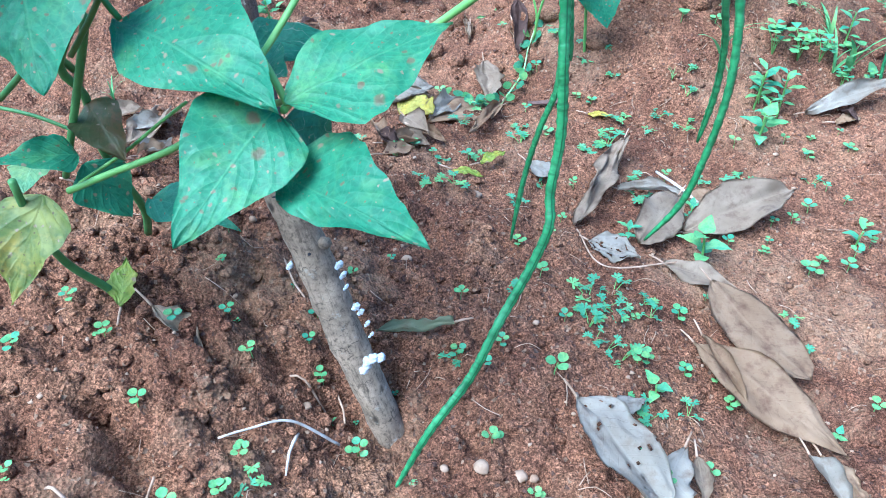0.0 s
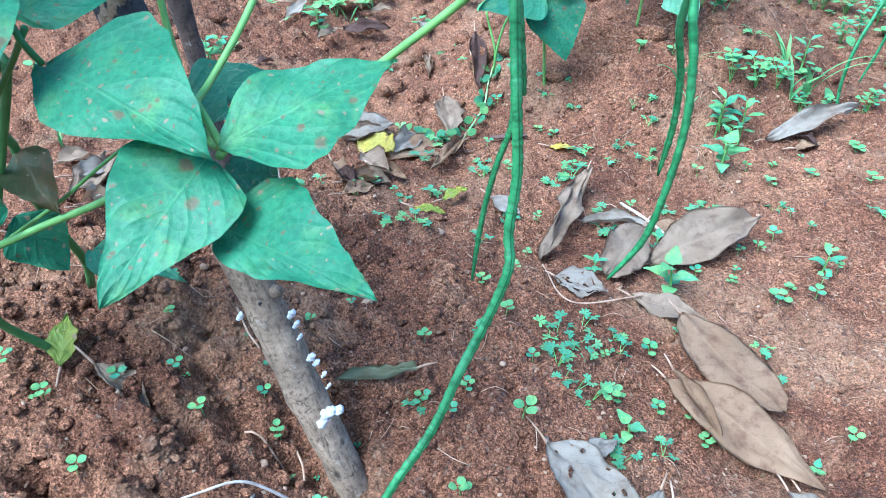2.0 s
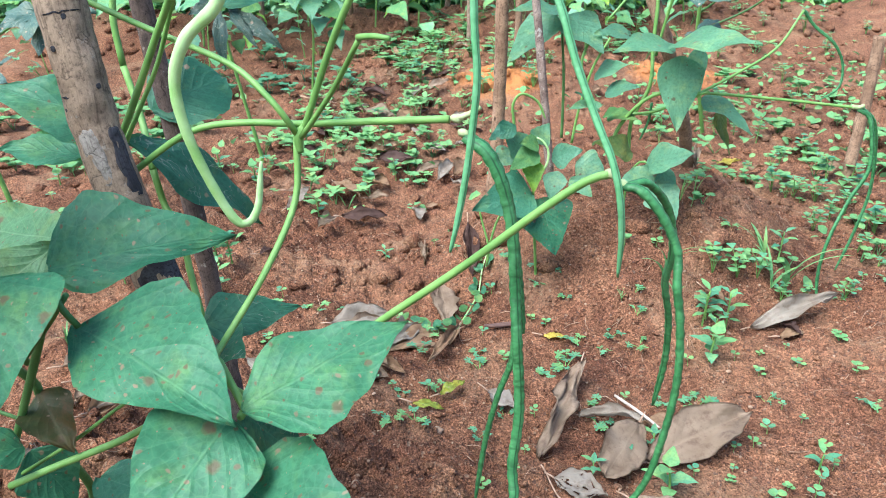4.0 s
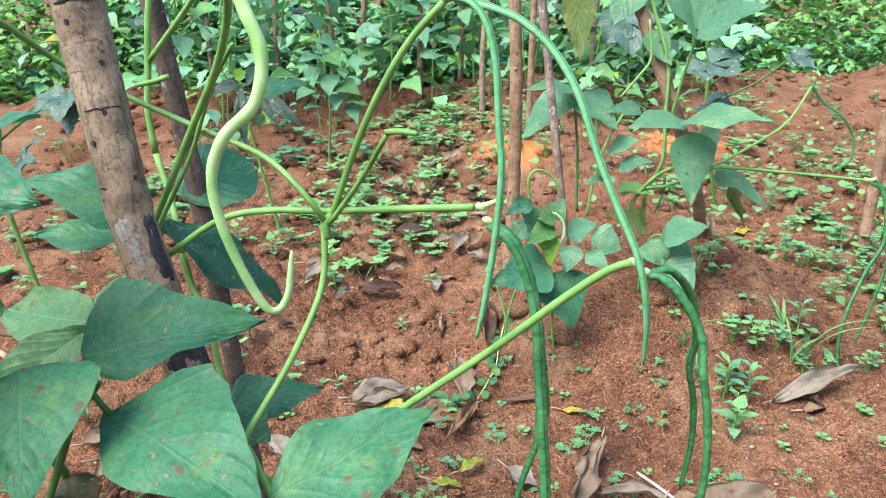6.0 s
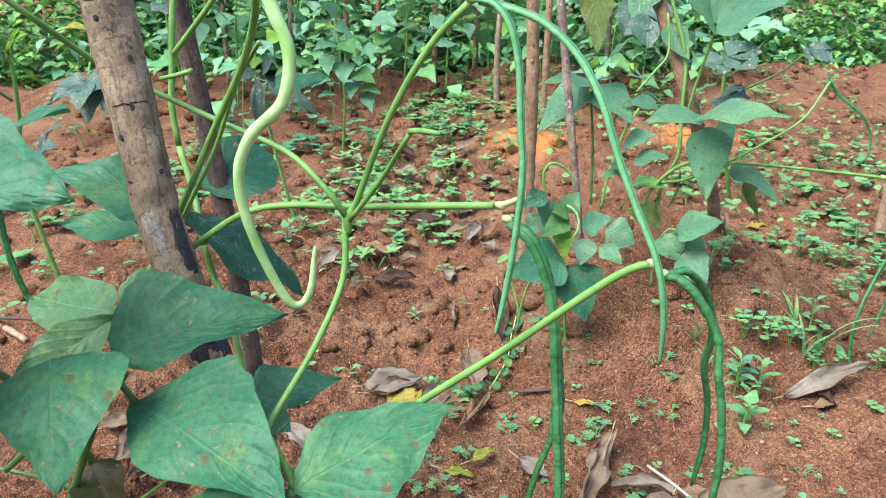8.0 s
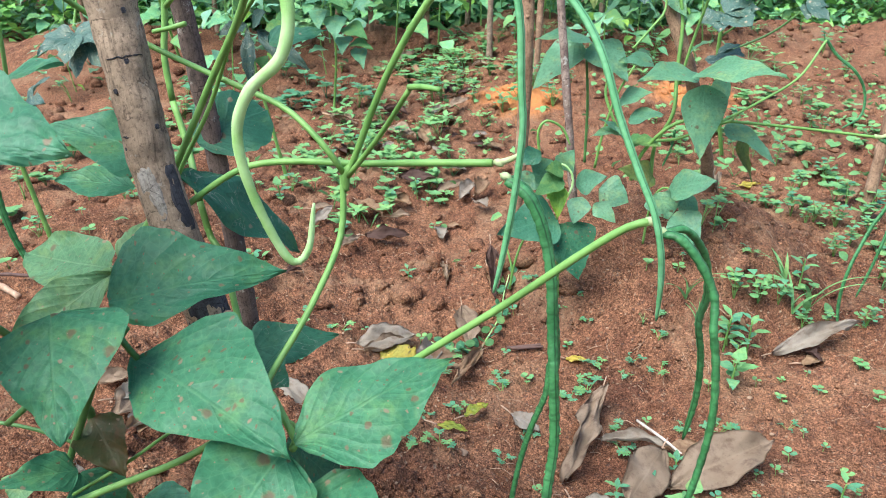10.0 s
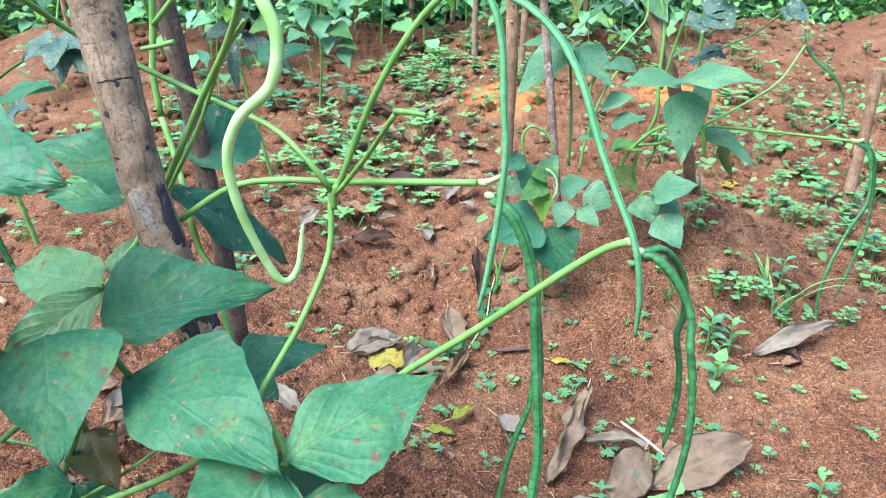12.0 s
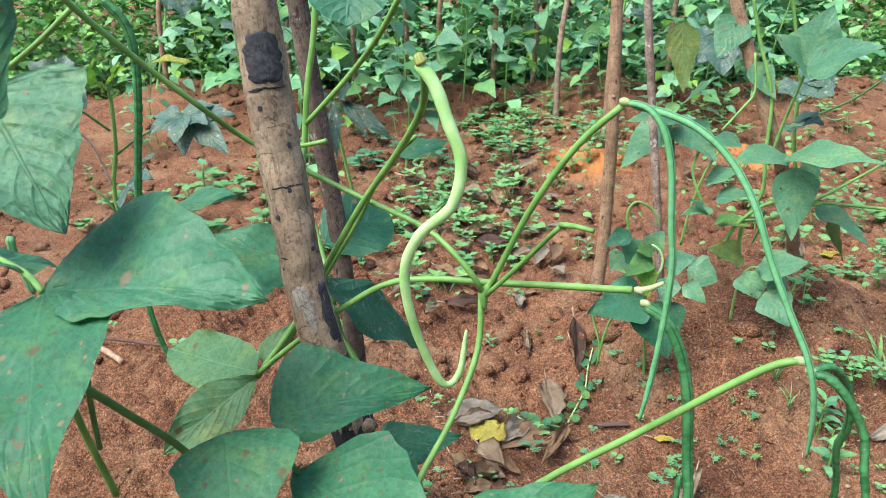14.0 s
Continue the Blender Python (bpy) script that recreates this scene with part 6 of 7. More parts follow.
dead_leaf((0.039, 0.780), (0.073, 0.758), 0.030, DEAD_PALE, PALE, seed=32, fold=0.2, lift=0.006)
dead_leaf((-0.051, 0.746), (-0.013, 0.745), 0.018, LIME, "small yellow-green fallen leaf", "fallen_leaf", seed=33, fold=0.2, lift=0.006)
dead_leaf((-0.019, 0.768), (0.012, 0.794), 0.018, LIME, "small yellow-green fallen leaf", "fallen_leaf", seed=34, fold=0.2, lift=0.008)
dead_leaf((0.122, 0.921), (0.155, 0.916), 0.016, YELLOW, "small yellow fallen leaf on bare soil", "fallen_leaf", seed=35, fold=0.1, lift=0.004)
dead_leaf((-0.269, 0.379), (-0.275, 0.417), 0.022, LIME, "small yellow-green fallen leaf standing in the soil", "fallen_leaf", seed=36, fold=0.15, lift=0.004, rise=(0, 0.026), lean=(0.2, -1.5))
dead_leaf((-0.246, 0.381), (-0.207, 0.364), 0.024, DEAD_GREY, GREY, seed=37, curl=1.1, lift=0.006)
dead_leaf((-0.353, 0.507), (-0.343, 0.517), 0.02, DEAD_PALE, PALE, seed=38, curl=1.0, lift=0.006)
for k, (a, b, w, m) in enumerate((((-0.368, 0.618), (-0.368, 0.763), 0.040, DEAD_GREY), ((-0.384, 0.657), (-0.352, 0.698), 0.030, DEAD_PALE), ((-0.346, 0.590), (-0.324, 0.643), 0.030, DEAD_BROWN), ((-0.417, 0.693), (-0.386, 0.711), 0.030, DEAD_GREY), ((-0.344, 0.595), (-0.339, 0.661), 0.030, DEAD_PALE), ((-0.159, 0.903), (-0.089, 0.935), 0.030, DEAD_GREY), ((-0.133, 0.762), (-0.086, 0.808), 0.030, DEAD_BROWN), ((-0.141, 0.786), (-0.111, 0.750), 0.026, DEAD_DARK))):
    dead_leaf(a, b, w, m, GREY if m is not DEAD_PALE else PALE, seed=40 + k, curl=0.9 + 0.1 * k, lift=0.008, lean=(0.1, -0.3))
# the drift of leaves further along the furrow
MIX = (DEAD_BROWN, DEAD_DARK, DEAD_GREY, DEAD_BROWN, DEAD_PALE, DEAD_GREY)
DRIFT = (
    ((-0.249, 1.499), (-0.176, 1.372), 0.028), ((-0.206, 1.303), (-0.118, 1.315), 0.030), ((-0.221, 1.299), (-0.236, 1.204), 0.026), ((-0.180, 1.522), (-0.126, 1.467), 0.036),
    ((-0.033, 1.532), (-0.004, 1.640), 0.030), ((-0.171, 1.425), (-0.127, 1.421), 0.021), ((-0.197, 1.703), (-0.116, 1.738), 0.040), ((-0.173, 1.658), (-0.081, 1.633), 0.036),
    ((-0.087, 1.599), (-0.013, 1.651), 0.022), ((0.001, 1.555), (0.031, 1.655), 0.036), ((0.001, 1.506), (0.026, 1.442), 0.034), ((-0.419, 2.181), (-0.326, 2.060), 0.036),
    ((-0.324, 2.103), (-0.263, 2.087), 0.029), ((-0.261, 2.206), (-0.177, 2.092), 0.046), ((-0.244, 2.033), (-0.143, 1.912), 0.052), ((-0.124, 1.897), (-0.138, 2.002), 0.037),
    ((-0.138, 2.104), (-0.080, 2.175), 0.025), ((-0.075, 2.177), (-0.006, 2.223), 0.030), ((-0.102, 2.496), (-0.031, 2.555), 0.036), ((-0.087, 2.310), (-0.048, 2.353), 0.030),
    ((-0.275, 2.807), (-0.207, 2.889), 0.042), ((-0.243, 2.737), (-0.174, 2.659), 0.044), ((-0.309, 1.319), (-0.274, 1.380), 0.022), ((-0.319, 1.375), (-0.276, 1.379), 0.018),
)
for k, (a, b, w) in enumerate(DRIFT):
    m = MIX[k % 6]
    dead_leaf(a, b, w * 1.1, m, GREY if m in (DEAD_GREY, DEAD_PALE) else BIG, seed=60 + k, curl=0.5 + 0.13 * (k % 7), lift=0.012, lean=(0.2, -0.5), rise=(0.0, 0.014), nu=14, nv=8)
dead_leaf((0.558, 1.557), (0.618, 1.576), 0.024, YELLOW, "bright yellow fallen leaf on bare soil", "fallen_leaf", seed=80, fold=0.2, lift=0.008)
for k, (a, b, w) in enumerate((((0.584, 1.498), (0.638, 1.507), 0.02), ((0.513, 1.606), (0.396, 1.209), 0.03), ((0.452, 0.932), (0.467, 0.898), 0.02), ((0.017, 1.135), (0.028, 1.073), 0.02), ((-0.061, 1.240), (-0.048, 1.138), 0.014), ((-0.305, 1.087), (-0.283, 1.110), 0.02), ((0.729, 1.447), (0.800, 1.502), 0.03))):
    dead_leaf(a, b, w, (DEAD_BROWN, DEAD_GREY, DEAD_DARK)[k % 3], "brown curled dead leaf lying on the soil", seed=90 + k, curl=1.1, lift=0.008)
rnd2 = random.Random(9)
for k in range(46):
    x, y = rnd2.choice(((rnd2.gauss(-0.14, 0.13), rnd2.gauss(1.85, 0.22)), (rnd2.gauss(-0.15, 0.12), rnd2.gauss(2.2, 0.2)), (rnd2.uniform(-0.9, 1.4), rnd2.uniform(1.7, 2.8))))
    a, s = rnd2.uniform(0, 6.28), rnd2.uniform(0.03, 0.07)
    dead_leaf((x, y), (x + s * math.cos(a), y + s * math.sin(a)), s * 0.5, rnd2.choice((DEAD_BROWN, DEAD_GREY, DEAD_BROWN, DEAD_PALE, DEAD_DARK)), "curled dead leaf among weeds in the furrow", seed=120 + k, curl=rnd2.uniform(0.4, 1.4), lift=0.010, lean=(rnd2.uniform(-0.4, 0.4), -0.2), nu=8, nv=6, stalk_=False)


# ---- twigs, straws, pebbles, clods ----
def twig(points, radius, material, label, name="twig", lift=0.004):
    pts = [on_ground(x, y, lift + dz) for (x, y), dz in points]
    top = thing(name, pts[0], label, "twig", "twigs on the soil")
    part("stick", tube_bm(pts, radius, sides=7, step=0.006, rough=0.25), material, top)
    return top


twig([((-0.176, 0.292), 0.004), ((-0.161, 0.305), 0.010), ((-0.137, 0.323), 0.010), ((-0.110, 0.337), 0.004)], (0.0008, 0.0012), STRAW_WHITE, "bleached white dry stem lying on the mound")
twig([((-0.134, 0.323), 0.003), ((-0.136, 0.306), 0.003), ((-0.136, 0.291), 0.002)], (0.0014, 0.0007), STRAW_WHITE, "short bleached dry stem on the mound")
twig([((-0.150, 0.371), 0.004), ((-0.139, 0.370), 0.005), ((-0.125, 0.369), 0.003)], 0.0009, STRAW, "thin dry straw on the mound")
twig([((-0.118, 0.378), 0.003), ((-0.112, 0.368), 0.006), ((-0.108, 0.353), 0.002)], 0.0009, STRAW, "thin dry straw beside the stake")
twig([((-0.259, 0.236), 0.003), ((-0.250, 0.232), 0.004), ((-0.242, 0.229), 0.002)], 0.0011, STRAW, "thin dry straw on the mound")
twig([((-0.209, 0.247), 0.004), ((-0.211, 0.256), 0.006), ((-0.211, 0.265), 0.003)], 0.0009, STRAW, "thin dry straw on the mound")
twig([((-0.169, 0.458), 0.004), ((-0.160, 0.445), 0.006), ((-0.148, 0.430), 0.004)], 0.0008, STRAW, "thin dry root on the mound")
twig([((0.194, 0.782), 0.012), ((0.214, 0.741), 0.014), ((0.238, 0.712), 0.010)], 0.0018, STRAW_WHITE, "bleached dry stem among dead leaves")
twig([((0.070, 0.394), 0.004), ((0.070, 0.380), 0.006), ((0.071, 0.371), 0.010)], 0.0015, DEAD_GREY, "grey leaf stalk on the soil")
twig([((0.088, 0.638), 0.004), ((0.110, 0.568), 0.006), ((0.189, 0.592), 0.006)], 0.0009, STRAW, "thin dry straw on the soil")
twig([((0.048, 0.954), 0.004), ((0.068, 0.948), 0.005), ((0.093, 0.947), 0.004)], 0.0022, DEAD_DARK, "short dark twig on bare soil")
twig([((-0.840, 1.112), 0.01), ((-0.727, 1.047), 0.012), ((-0.608, 0.985), 0.008)], 0.0028, DEAD_DARK, "dark root lying on the mound")
twig([((-0.739, 1.032), 0.008), ((-0.682, 0.990), 0.006)], 0.0050, STRAW, "thick pale root stub in the mound")
twig([((0.042, 0.956), 0.004), ((0.090, 0.951), 0.005)], 0.0022, DEAD_DARK, "short dark twig on bare soil")
twig([((-0.442, 2.194), 0.006), ((-0.328, 2.100), 0.006)], 0.003, DEAD_BROWN, "brown dry stem in the furrow")


def lump(rnd_, size, seed):
    bm = bmesh.new()
    bmesh.ops.create_icosphere(bm, subdivisions=2, radius=size)
    k = Vector((rnd_.uniform(0.8, 1.2), rnd_.uniform(0.7, 1.1), rnd_.uniform(0.55, 0.85)))
    for v in bm.verts:
        n = v.co.normalized()
        v.co = Vector((v.co.x * k.x, v.co.y * k.y, v.co.z * k.z)) * (1 + 0.28 * noise.noise(n * 1.6 + Vector((seed, 0, 0))))
    return bm


for k, (xy, size) in enumerate((((-0.002, 0.322), 0.0058), ((0.026, 0.321), 0.0052), ((0.036, 0.321), 0.0042), ((0.063, 0.416), 0.0038), ((-0.021, 0.692), 0.0062), ((0.040, 0.472), 0.0028), ((0.354, 0.845), 0.0032), ((-0.030, 0.326), 0.0036), ((-0.137, 0.358), 0.0034), ((-0.206, 0.501), 0.004), ((0.358, 0.775), 0.003), ((-0.078, 0.522), 0.0045), ((-0.096, 0.573), 0.0045), ((-0.039, 0.552), 0.003), ((0.379, 0.926), 0.003))):
    top = tagged(part("pebble", lump(rnd2, size, k), STONE, None), "small rounded tan pebble on the soil", "pebble", "pebbles")
    top.location = on_ground(xy[0], xy[1], size * 0.35)


def scatter_lumps(name, n, label, material, place, lo, hi, seed):
    """Many crumbs of earth joined in one mesh."""
    r = random.Random(seed)
    bm0 = bmesh.new()
    bmesh.ops.create_icosphere(bm0, subdivisions=2, radius=1.0)
    ball = np.array([v.co[:] for v in bm0.verts])
    tris = np.array([[v.index for v in f.verts] for f in bm0.faces])
    bm0.free()
    verts, faces = [], []
    for k in range(n):
        x, y = place(r)
        s = lo + (hi - lo) * r.random() ** 3
        ph = np.array([r.uniform(0, 6.3) for _ in range(6)])
        jag = 1 + 0.16 * np.sin(ball @ np.array([2.1, 1.3, 0.7]) + ph[0]) + 0.14 * np.sin(ball @ np.array([-1.2, 2.9, 1.8]) + ph[1]) + 0.10 * np.sin(ball @ np.array([3.9, -2.2, 3.1]) + ph[2])
        a = r.uniform(0, 6.28)
        pts = ball * jag[:, None] * np.array([r.uniform(0.8, 1.3), r.uniform(0.7, 1.1), r.uniform(0.5, 0.9)]) * s
        c, sn = math.cos(a), math.sin(a)
        pts = pts @ np.array([[c, sn, 0], [-sn, c, 0], [0, 0, 1]]) + np.array([x, y, height(x, y) + s * 0.05])
        faces.append(tris + len(verts) * len(ball))
        verts.append(pts)
    me = bpy.data.meshes.new(name)
    me.from_pydata(np.concatenate(verts).tolist(), [], np.concatenate(faces).tolist())
    me.polygons.foreach_set("use_smooth", [True] * len(me.polygons))
    me.materials.append(material)
    return tagged(new(name, me), label, "soil crumbs", kind="stuff")


scatter_lumps("soil_crumbs", 4200, "loose crumbs of red-brown earth on the mound", SOIL, lambda r: (r.gauss(-0.22, 0.17), r.gauss(0.42, 0.16)), 0.0007, 0.0060, 1)
scatter_lumps("soil_crumbs", 6500, "loose crumbs of red-brown earth in the furrow", SOIL, lambda r: (r.uniform(-0.3, 0.7), r.uniform(0.3, 1.3)), 0.0006, 0.0045, 2)
scatter_lumps("soil_crumbs", 3800, "loose clods of red-brown earth on the far mounds", SOIL, lambda r: (r.uniform(-1.5, 1.6), r.uniform(1.0, 3.3)), 0.002, 0.024, 3)
scatter_lumps("grit", 2400, "scattered pale grit and small stones on the soil", STONE, lambda r: (r.uniform(-0.4, 0.75), r.uniform(0.25, 1.4)), 0.0006, 0.0022, 4)


def scatter_straws(n, seed):
    r = random.Random(seed)
    bm = bmesh.new()
    for k in range(n):
        x, y, a, s = r.uniform(-0.45, 0.7), r.uniform(0.25, 1.3), r.uniform(0, 6.28), r.uniform(0.008, 0.03)
        b = a + r.uniform(-0.8, 0.8)
        pts = [on_ground(x, y, 0.002), on_ground(x + s * math.cos(a) / 2, y + s * math.sin(a) / 2, 0.004), on_ground(x + s * (math.cos(a) + math.cos(b)) / 2, y + s * (math.sin(a) + math.sin(b)) / 2, 0.002)]
        t = tube_bm(pts, r.uniform(0.0002, 0.00045), sides=4, step=0.006)
        me = bpy.data.meshes.new("straw")
        t.to_mesh(me)
        t.free()
        bm.from_mesh(me)
        bpy.data.meshes.remove(me)
    me = mesh_of("straw_bits", bm, STRAW)
    return tagged(new("straw_bits", me), "fine dry roots and straws strewn on the soil", "straw", kind="stuff")


scatter_straws(420, 6)


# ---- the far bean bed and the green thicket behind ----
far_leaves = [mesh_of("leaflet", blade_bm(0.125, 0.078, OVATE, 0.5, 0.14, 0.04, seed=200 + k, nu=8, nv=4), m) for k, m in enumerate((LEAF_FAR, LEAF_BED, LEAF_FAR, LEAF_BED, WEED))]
pale_leaf = mesh_of("leaflet", blade_bm(0.10, 0.06, OVATE, 0.5, 0.14, 0.04, seed=207, nu=8, nv=4), LEAF_YOUNG)


def bed_plant(r, tall, leaves):
    top = thing("bean_plant", (0, 0, 0), "leafy green bean plant in the far row", "bean plant", "far row of beans")
    lean = r.uniform(-0.1, 0.1)
    line = [(0, 0, -0.02), (0.02, 0.01, tall * 0.35), (lean * 0.5, 0.0, tall * 0.7), (lean, 0.02, tall)]
    piece("vine", mesh_of("vine", tube_bm(line, (0.004, 0.0025), sides=6, step=0.03), STEM), top, Matrix())
    for k in range(leaves):
        u = (k + r.random()) / leaves
        z = tall * (0.10 + 0.94 * u)
        a = r.uniform(0, 360)
        reach = r.uniform(0.03, 0.22)
        at = (lean * u + reach * math.cos(radians(a)), reach * math.sin(radians(a)), z)
        piece("leaflet", pale_leaf if r.random() < 0.08 else r.choice(far_leaves), top, rot(a - 90 + r.uniform(-70, 70), r.uniform(-60, 5), 0.0, at) @ Matrix.Rotation(r.uniform(-0.5, 0.5), 4, "Y") @ Matrix.Scale(r.uniform(0.6, 1.05), 4))
    for k in range(3):
        a, z = r.uniform(0, 360), tall * r.uniform(0.3, 0.8)
        x, y = 0.12 * math.cos(radians(a)), 0.12 * math.sin(radians(a))
        piece("petiole", mesh_of("petiole", tube_bm([(0, 0, z), (x * 0.6, y * 0.6, z + 0.03), (x, y, z + 0.01)], (0.002, 0.0015), sides=5, step=0.03), STEM), top, Matrix())
    return top


mid_bean = thing("bean_plant", on_ground(-0.42, 2.25), "pale green bean plant hanging over the far ridge", "bean plant")
stalk(mid_bean, [on_ground(-0.42, 2.25, -0.01), (-0.399, 2.240, 0.179), (-0.402, 2.230, 0.271), (-0.402, 2.220, 0.352), (-0.412, 2.220, 0.414)], (0.0045, 0.003), STEM, name="vine")
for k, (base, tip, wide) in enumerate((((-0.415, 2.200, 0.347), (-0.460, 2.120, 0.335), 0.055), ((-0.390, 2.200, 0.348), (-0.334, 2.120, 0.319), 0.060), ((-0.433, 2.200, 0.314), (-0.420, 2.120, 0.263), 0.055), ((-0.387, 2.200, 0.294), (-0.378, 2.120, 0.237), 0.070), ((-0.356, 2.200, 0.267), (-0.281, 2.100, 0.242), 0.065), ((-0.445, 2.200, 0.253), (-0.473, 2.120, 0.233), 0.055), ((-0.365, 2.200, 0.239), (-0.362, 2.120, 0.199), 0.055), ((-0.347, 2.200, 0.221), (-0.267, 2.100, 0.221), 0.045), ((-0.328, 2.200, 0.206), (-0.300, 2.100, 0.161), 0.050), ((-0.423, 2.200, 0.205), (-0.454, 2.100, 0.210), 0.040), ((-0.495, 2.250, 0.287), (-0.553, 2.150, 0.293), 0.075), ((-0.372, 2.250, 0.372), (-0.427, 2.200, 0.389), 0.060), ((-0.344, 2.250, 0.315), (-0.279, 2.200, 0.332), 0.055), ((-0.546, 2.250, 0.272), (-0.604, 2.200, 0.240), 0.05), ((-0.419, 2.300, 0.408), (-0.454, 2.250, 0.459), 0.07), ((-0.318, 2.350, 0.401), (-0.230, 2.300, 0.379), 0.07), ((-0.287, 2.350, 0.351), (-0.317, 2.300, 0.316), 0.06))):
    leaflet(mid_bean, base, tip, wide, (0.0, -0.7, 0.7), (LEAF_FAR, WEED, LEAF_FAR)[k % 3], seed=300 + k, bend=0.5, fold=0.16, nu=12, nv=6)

r3 = random.Random(21)
bed = [bed_plant(r3, h, n) for h, n in ((0.75, 52), (0.60, 44), (0.85, 58), (0.5, 36))]
spots = [(x + r3.uniform(-0.05, 0.05), 3.05 + 0.05 * x + 0.22 * noise.noise((x * 1.7, 0.0, 8.0)) + r3.uniform(-0.2, 0.16)) for x in np.linspace(-1.4, 0.9, 14)]
spots += [(x + r3.uniform(-0.08, 0.08), 3.62 + r3.uniform(-0.1, 0.15)) for x in np.linspace(-1.7, 0.9, 9)]
spots += [(-0.75, 2.35), (-0.52, 2.72), (1.25, 2.05), (0.45, 2.62), (0.62, 2.95), (-1.35, 2.55)]
for k, (x, y) in enumerate(spots):
    size = 0.62 if k >= len(spots) - 6 else r3.uniform(0.85, 1.1)
    m = Matrix.Translation(on_ground(x, y)) @ Matrix.Rotation(r3.uniform(0, 6.28), 4, "Z") @ Matrix.Scale(size, 4)
    if k < 4:
        bed[k].matrix_basis = m
    else:
        copy_thing(bed[k % 4], m)

for k, (bottom, top_) in enumerate((((-0.18, 3.08), (-0.14, 3.12)), ((0.06, 2.78), (0.16, 2.85)), ((0.20, 2.45), (0.22, 2.45)), ((-0.72, 2.98), (-0.68, 3.0)), ((-0.40, 3.1), (-0.34, 3.2)), ((-1.0, 3.05), (-0.95, 3.1)), ((-1.5, 3.0), (-1.42, 3.05)), ((0.5, 3.1), (0.56, 3.1)), ((-0.55, 3.2), (-0.65, 3.25)), ((-0.02, 3.2), (-0.1, 3.3)))):
    stake([on_ground(*top_) + Vector((0, 0, 1.0)), on_ground((top_[0] * 2 + bottom[0]) / 3, top_[1]) + Vector((0.008, 0, 0.62)), on_ground(bottom[0], bottom[1]) + Vector((0.01, 0, 0.3)), on_ground(*bottom) - Vector((0, 0, 0.03))], (0.008, 0.011), (BARK_RED, BARK)[k % 2], "thin brown stick in the far bean row", 0.12, 0.4, 10, 0.03)


def foliage(name, label, n, place, size, material, seed, category, shape=OVATE):
    """A mass of small leaves, each with its own tilt, joined in one mesh."""
    r = random.Random(seed)
    protos = []
    for k in range(3):
        bm = blade_bm(1.0, 0.62, shape, 0.6, 0.2, 0.04, seed=seed + k, nu=4, nv=2)
        bm.verts.index_update()
        uv = bm.loops.layers.uv["uv"]
        protos.append((np.array([v.co[:] for v in bm.verts]), [[v.index for v in f.verts] for f in bm.faces], [tuple(l[uv].uv) for f in bm.faces for l in f.loops]))
        bm.free()
    verts, faces, uvs, count = [], [], [], 0
    for k in range(n):
        co, fs, uv = protos[k % 3]
        m = Matrix.Translation(place(r)) @ Euler((r.uniform(-0.9, 0.7), r.uniform(-0.7, 0.7), r.uniform(0, 6.28))).to_matrix().to_4x4() @ Matrix.Scale(size * r.uniform(0.55, 1.2), 4)
        a = np.array(m)
        verts.append(co @ a[:3, :3].T + a[:3, 3])
        faces += [[i + count for i in f] for f in fs]
        uvs += uv
        count += len(co)
    me = bpy.data.meshes.new(name)
    me.from_pydata(np.concatenate(verts).tolist(), [], faces)
    layer = me.uv_layers.new(name="uv")
    layer.data.foreach_set("uv", [c for p in uvs for c in p])
    plan = me.uv_layers.new(name="flat")
    plan.data.foreach_set("uv", [(c - 0.5) * size for p in uvs for c in p])
    me.polygons.foreach_set("use_smooth", [True] * len(me.polygons))
    me.materials.append(material)
    return tagged(new(name, me), label, category, kind="stuff")


def thicket_place(x0, x1, y0, y1, top):
    """Places over the front and top of an uneven thicket."""
    def place(r):
        x = r.uniform(x0, x1)
        crest = top * (0.75 + 0.35 * noise.noise((x * 1.1, 0.0, 5.0)) + 0.12 * noise.noise((x * 4, 2.0, 1.0)))
        u = r.random()
        z = crest * u
        y = y0 + (y1 - y0) * (u ** 1.5) + r.uniform(-0.22, 0.12) * (1 + noise.noise((x * 2.5, z * 3, 0)))
        return Vector((x, y, z + 0.02 + (0 if y > 4 else 0)))
    return place


foliage("thicket", "dense bright green low thicket behind the beds", 18000, thicket_place(-4.2, 5.0, 4.15, 5.6, 1.5), 0.066, LEAF_HEDGE, 31, "bushes")
foliage("thicket", "dense green creeper mass behind the bean row", 9000, thicket_place(-1.9, 1.4, 3.75, 4.6, 1.15), 0.095, LEAF_BED, 41, "bushes")
foliage("thicket", "low bright green creepers at the end of the garden", 9000, thicket_place(0.9, 5.0, 3.75, 4.5, 0.8), 0.06, LEAF_HEDGE, 36, "bushes")
foliage("thicket", "tall dark green bushes far behind the garden", 5000, thicket_place(-9.0, 10.0, 6.4, 8.5, 3.2), 0.16, LEAF_HEDGE, 51, "bushes")
foliage("ground_cover", "mat of tiny green weeds in the furrow", 260, lambda r: on_ground(r.gauss(-0.1, 0.3), r.gauss(2.15, 0.4), r.uniform(0.004, 0.04)), 0.028, WEED, 61, "weeds", ROUND)
foliage("ground_cover", "mat of small green weeds between the mounds", 600, lambda r: on_ground(r.gauss(1.0, 0.35), r.gauss(1.9, 0.45), r.uniform(0.004, 0.04)), 0.026, WEED, 71, "weeds", ROUND)
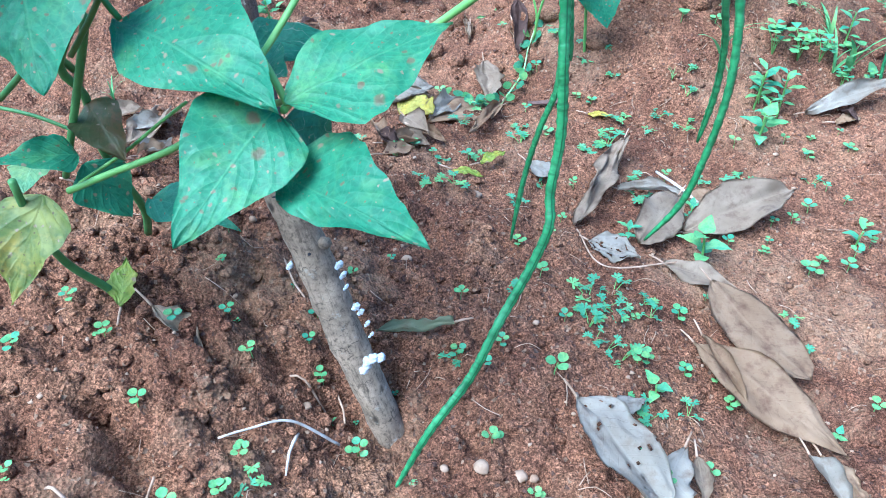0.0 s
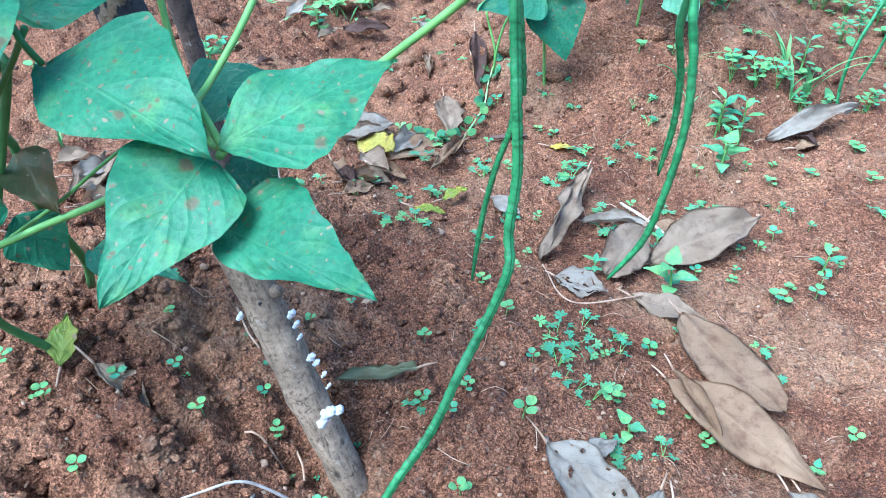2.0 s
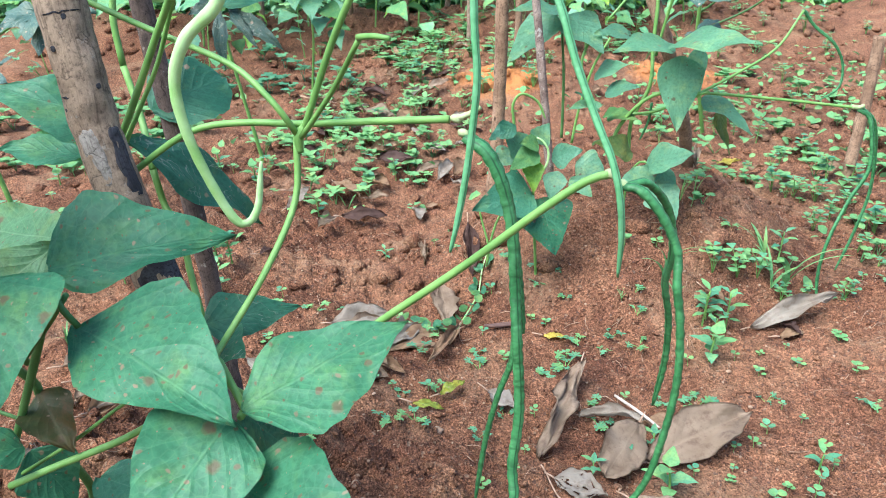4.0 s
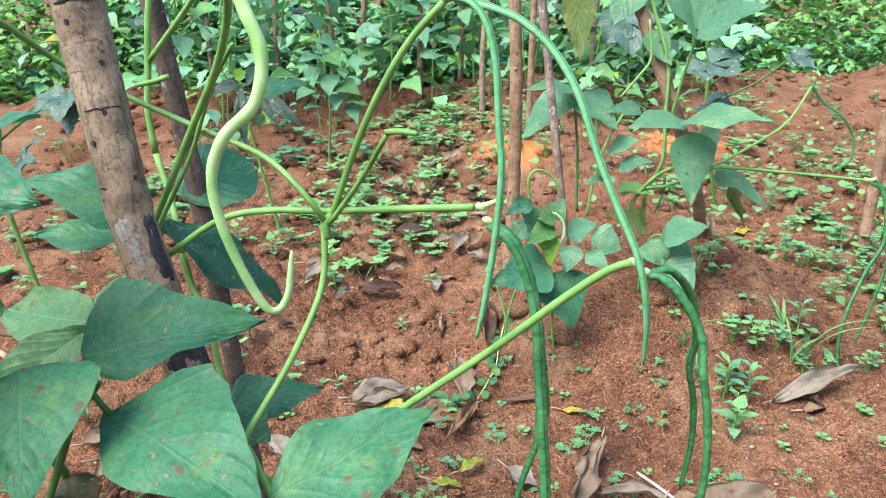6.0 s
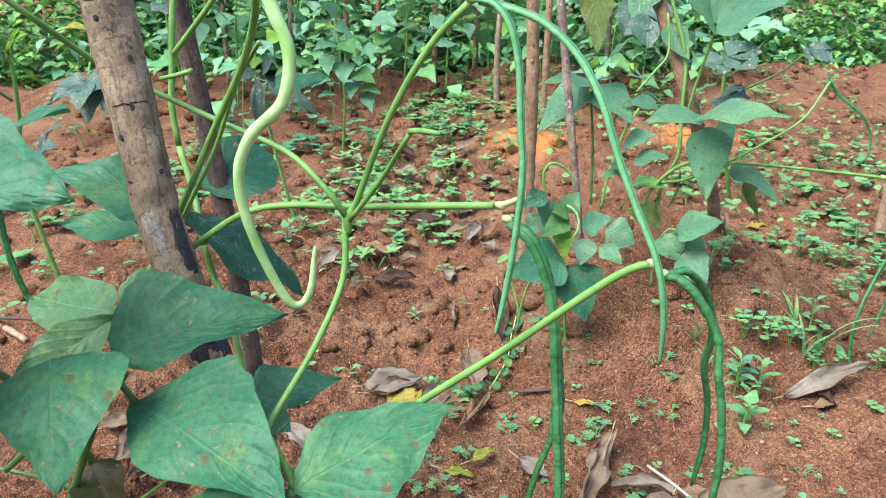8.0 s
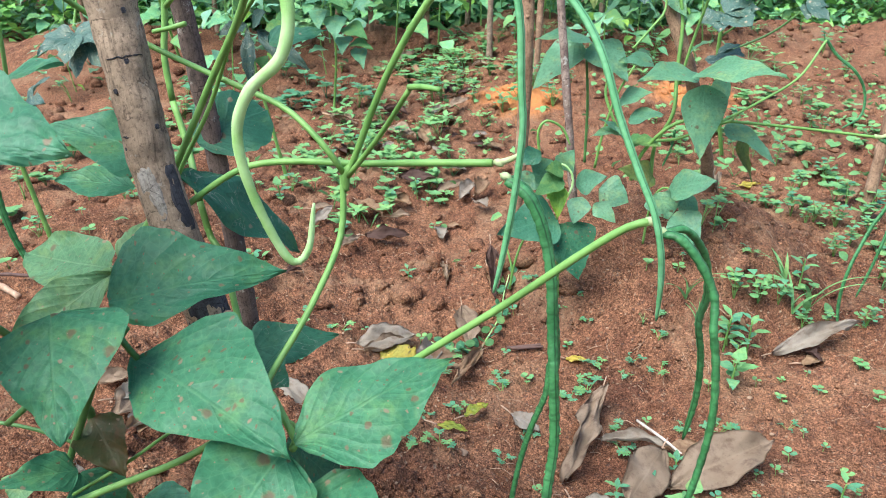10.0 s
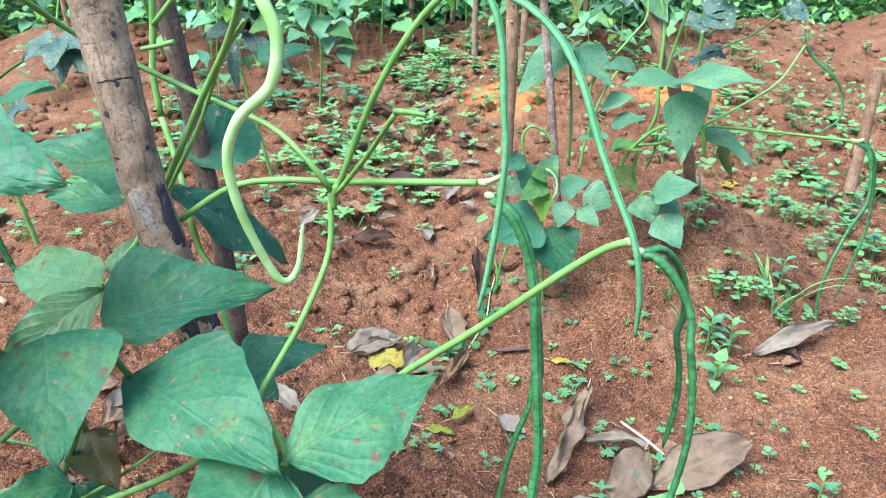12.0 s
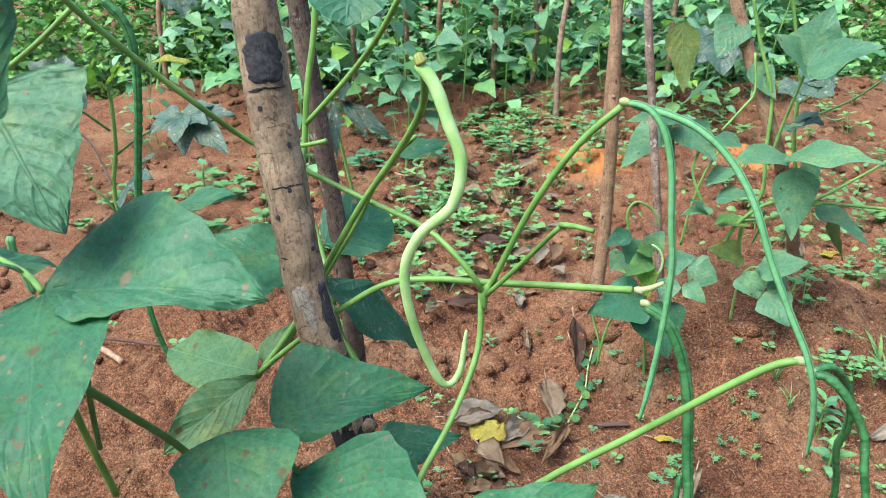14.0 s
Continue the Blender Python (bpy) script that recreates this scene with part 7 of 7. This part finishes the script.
foliage("ground_cover", "low green creepers under the thicket", 7000, lambda r: on_ground(r.uniform(-4.0, 5.0), 3.62 + 2.2 * r.random() ** 1.6, r.uniform(0.01, 0.16)), 0.075, LEAF_BED, 81, "weeds")
foliage("thicket", "small-leaved dark green bushes beside the far bean row", 12000, thicket_place(-4.8, -1.2, 3.55, 4.5, 1.3), 0.068, LEAF_HEDGE, 91, "bushes")
def tuft_bm(r, leaf, tall, three=True):
    """A small weed in one mesh: thin stems, each with three round leaflets or a pair of narrow leaves."""
    bm = bmesh.new()
    uvs, plan = bm.loops.layers.uv.new("uv"), bm.loops.layers.uv.new("flat")
    for k in range(r.choice((3, 4, 5))):
        a, d, h = r.uniform(0, 6.28), r.uniform(0.2, 0.9) * tall, tall * r.uniform(0.5, 1.0)
        x, y = d * math.cos(a), d * math.sin(a)
        bits = [tube_bm([(0, 0, -0.004), (x * 0.5, y * 0.5, h * 0.7), (x, y, h)], (0.0010, 0.0007), sides=4, step=0.02)]
        turn = r.uniform(0, 360)
        for j in range(3 if three else 4):
            b = blade_bm(leaf * r.uniform(0.75, 1.1), leaf * (0.9 if three else 0.42), ROUND if three else LANCE, 0.4, 0.15, 0.02, seed=k, nu=4, nv=2)
            b.transform(rot(turn + (120 if three else 92) * j, r.uniform(-5, 25), 0.001, (x, y, h)))
            bits.append(b)
        for b in bits:
            me = bpy.data.meshes.new("bit")
            b.to_mesh(me)
            b.free()
            bm.from_mesh(me)
            bpy.data.meshes.remove(me)
    return bm


def weed_mat(label, n, place, leaf, tall, material, seed, three=True):
    """Weeds that nobody could count, joined into one mesh on the soil."""
    r = random.Random(seed)
    protos = []
    for k in range(7):
        bm = tuft_bm(r, leaf, tall, three)
        bm.verts.index_update()
        uv, plan = bm.loops.layers.uv["uv"], bm.loops.layers.uv["flat"]
        protos.append((np.array([v.co[:] for v in bm.verts]), [[v.index for v in f.verts] for f in bm.faces], [c for f in bm.faces for l in f.loops for c in l[uv].uv], [c for f in bm.faces for l in f.loops for c in l[plan].uv]))
        bm.free()
    verts, faces, uvs, plans, count = [], [], [], [], 0
    for k in range(n):
        co, fs, uv, plan = protos[k % 7]
        x, y = place(r)
        turn, size = r.uniform(0, 6.28), r.uniform(0.6, 1.25)
        c, sn = math.cos(turn) * size, math.sin(turn) * size
        verts.append(co @ np.array([[c, sn, 0], [-sn, c, 0], [0, 0, size]]) + np.array([x, y, height(x, y)]))
        faces += [[i + count for i in f] for f in fs]
        uvs += uv
        plans += plan
        count += len(co)
    me = bpy.data.meshes.new("weed_mat")
    me.from_pydata(np.concatenate(verts).tolist(), [], faces)
    me.uv_layers.new(name="uv").data.foreach_set("uv", uvs)
    me.uv_layers.new(name="flat").data.foreach_set("uv", plans)
    me.polygons.foreach_set("use_smooth", [True] * len(me.polygons))
    me.materials.append(material)
    return tagged(new("weed_mat", me), label, "weeds", kind="stuff")


def oval(cx, cy, rx, ry):
    def place(r):
        a, d = r.uniform(0, 6.283), math.sqrt(r.random())
        x, y = cx + rx * d * math.cos(a), cy + ry * d * math.sin(a)
        return x + 0.05 * noise.noise((x * 9, y * 9, 1.0)), y + 0.10 * noise.noise((x * 9, y * 9, 5.0))
    return place


weed_mat("pale green three-leaved weeds crowding the furrow", 46, oval(-0.20, 1.86, 0.24, 0.40), 0.017, 0.026, WEED, 401)
weed_mat("small narrow-leaved weeds among dead leaves in the furrow", 22, oval(-0.20, 1.80, 0.26, 0.45), 0.030, 0.045, WEED, 402, False)
weed_mat("green clover weeds at the far end of the furrow", 26, oval(-0.10, 2.65, 0.24, 0.34), 0.026, 0.032, WEED, 403)
weed_mat("green clover weeds beside the second mound", 40, oval(0.90, 1.75, 0.42, 0.62), 0.025, 0.034, WEED, 404)
weed_mat("small round weeds on the soil beside the second mound", 26, oval(0.62, 1.20, 0.24, 0.34), 0.014, 0.022, WEED, 405)
weed_mat("green weeds behind the near mound", 24, oval(-0.86, 1.75, 0.28, 0.42), 0.028, 0.036, WEED, 406)
weed_mat("green weeds at the foot of the far ridge", 24, oval(-0.62, 2.42, 0.30, 0.30), 0.028, 0.05, WEED_DARK, 407)
weed_mat("leafy weeds over the far ridge", 34, oval(0.55, 2.85, 0.95, 0.26), 0.036, 0.06, WEED, 408, False)
# tall unseen bushes added behind and beside the path, to shade the near ground
def along_side(place):
    def turned(r):
        p = place(r)
        return Vector((p.y, p.x, p.z))
    return turned


foliage("thicket", "unseen tall green bushes behind the path, added for shade", 4500, thicket_place(-5.0, 5.0, -2.0, -2.9, 3.0), 0.20, LEAF_HEDGE, 97, "bushes")
foliage("thicket", "unseen tall green hedge beside the path, added for shade", 5500, along_side(thicket_place(-4.5, -0.8, -2.6, -4.2, 6.0)), 0.25, LEAF_HEDGE, 98, "hedge")
patch("c", 9, 1.75, 2.5, 0.6, 0.6, 0.8, 1.5)
patch("r", 16, 1.5, 2.4, 0.6, 0.6, 1.0, 2.0)
patch("c", 7, 1.3, 3.05, 1.0, 0.28, 0.9, 1.8)
patch("s", 14, 0.9, 3.05, 1.2, 0.25, 1.2, 2.2)
patch("c", 5, -1.1, 2.6, 0.5, 0.4, 0.9, 1.6)
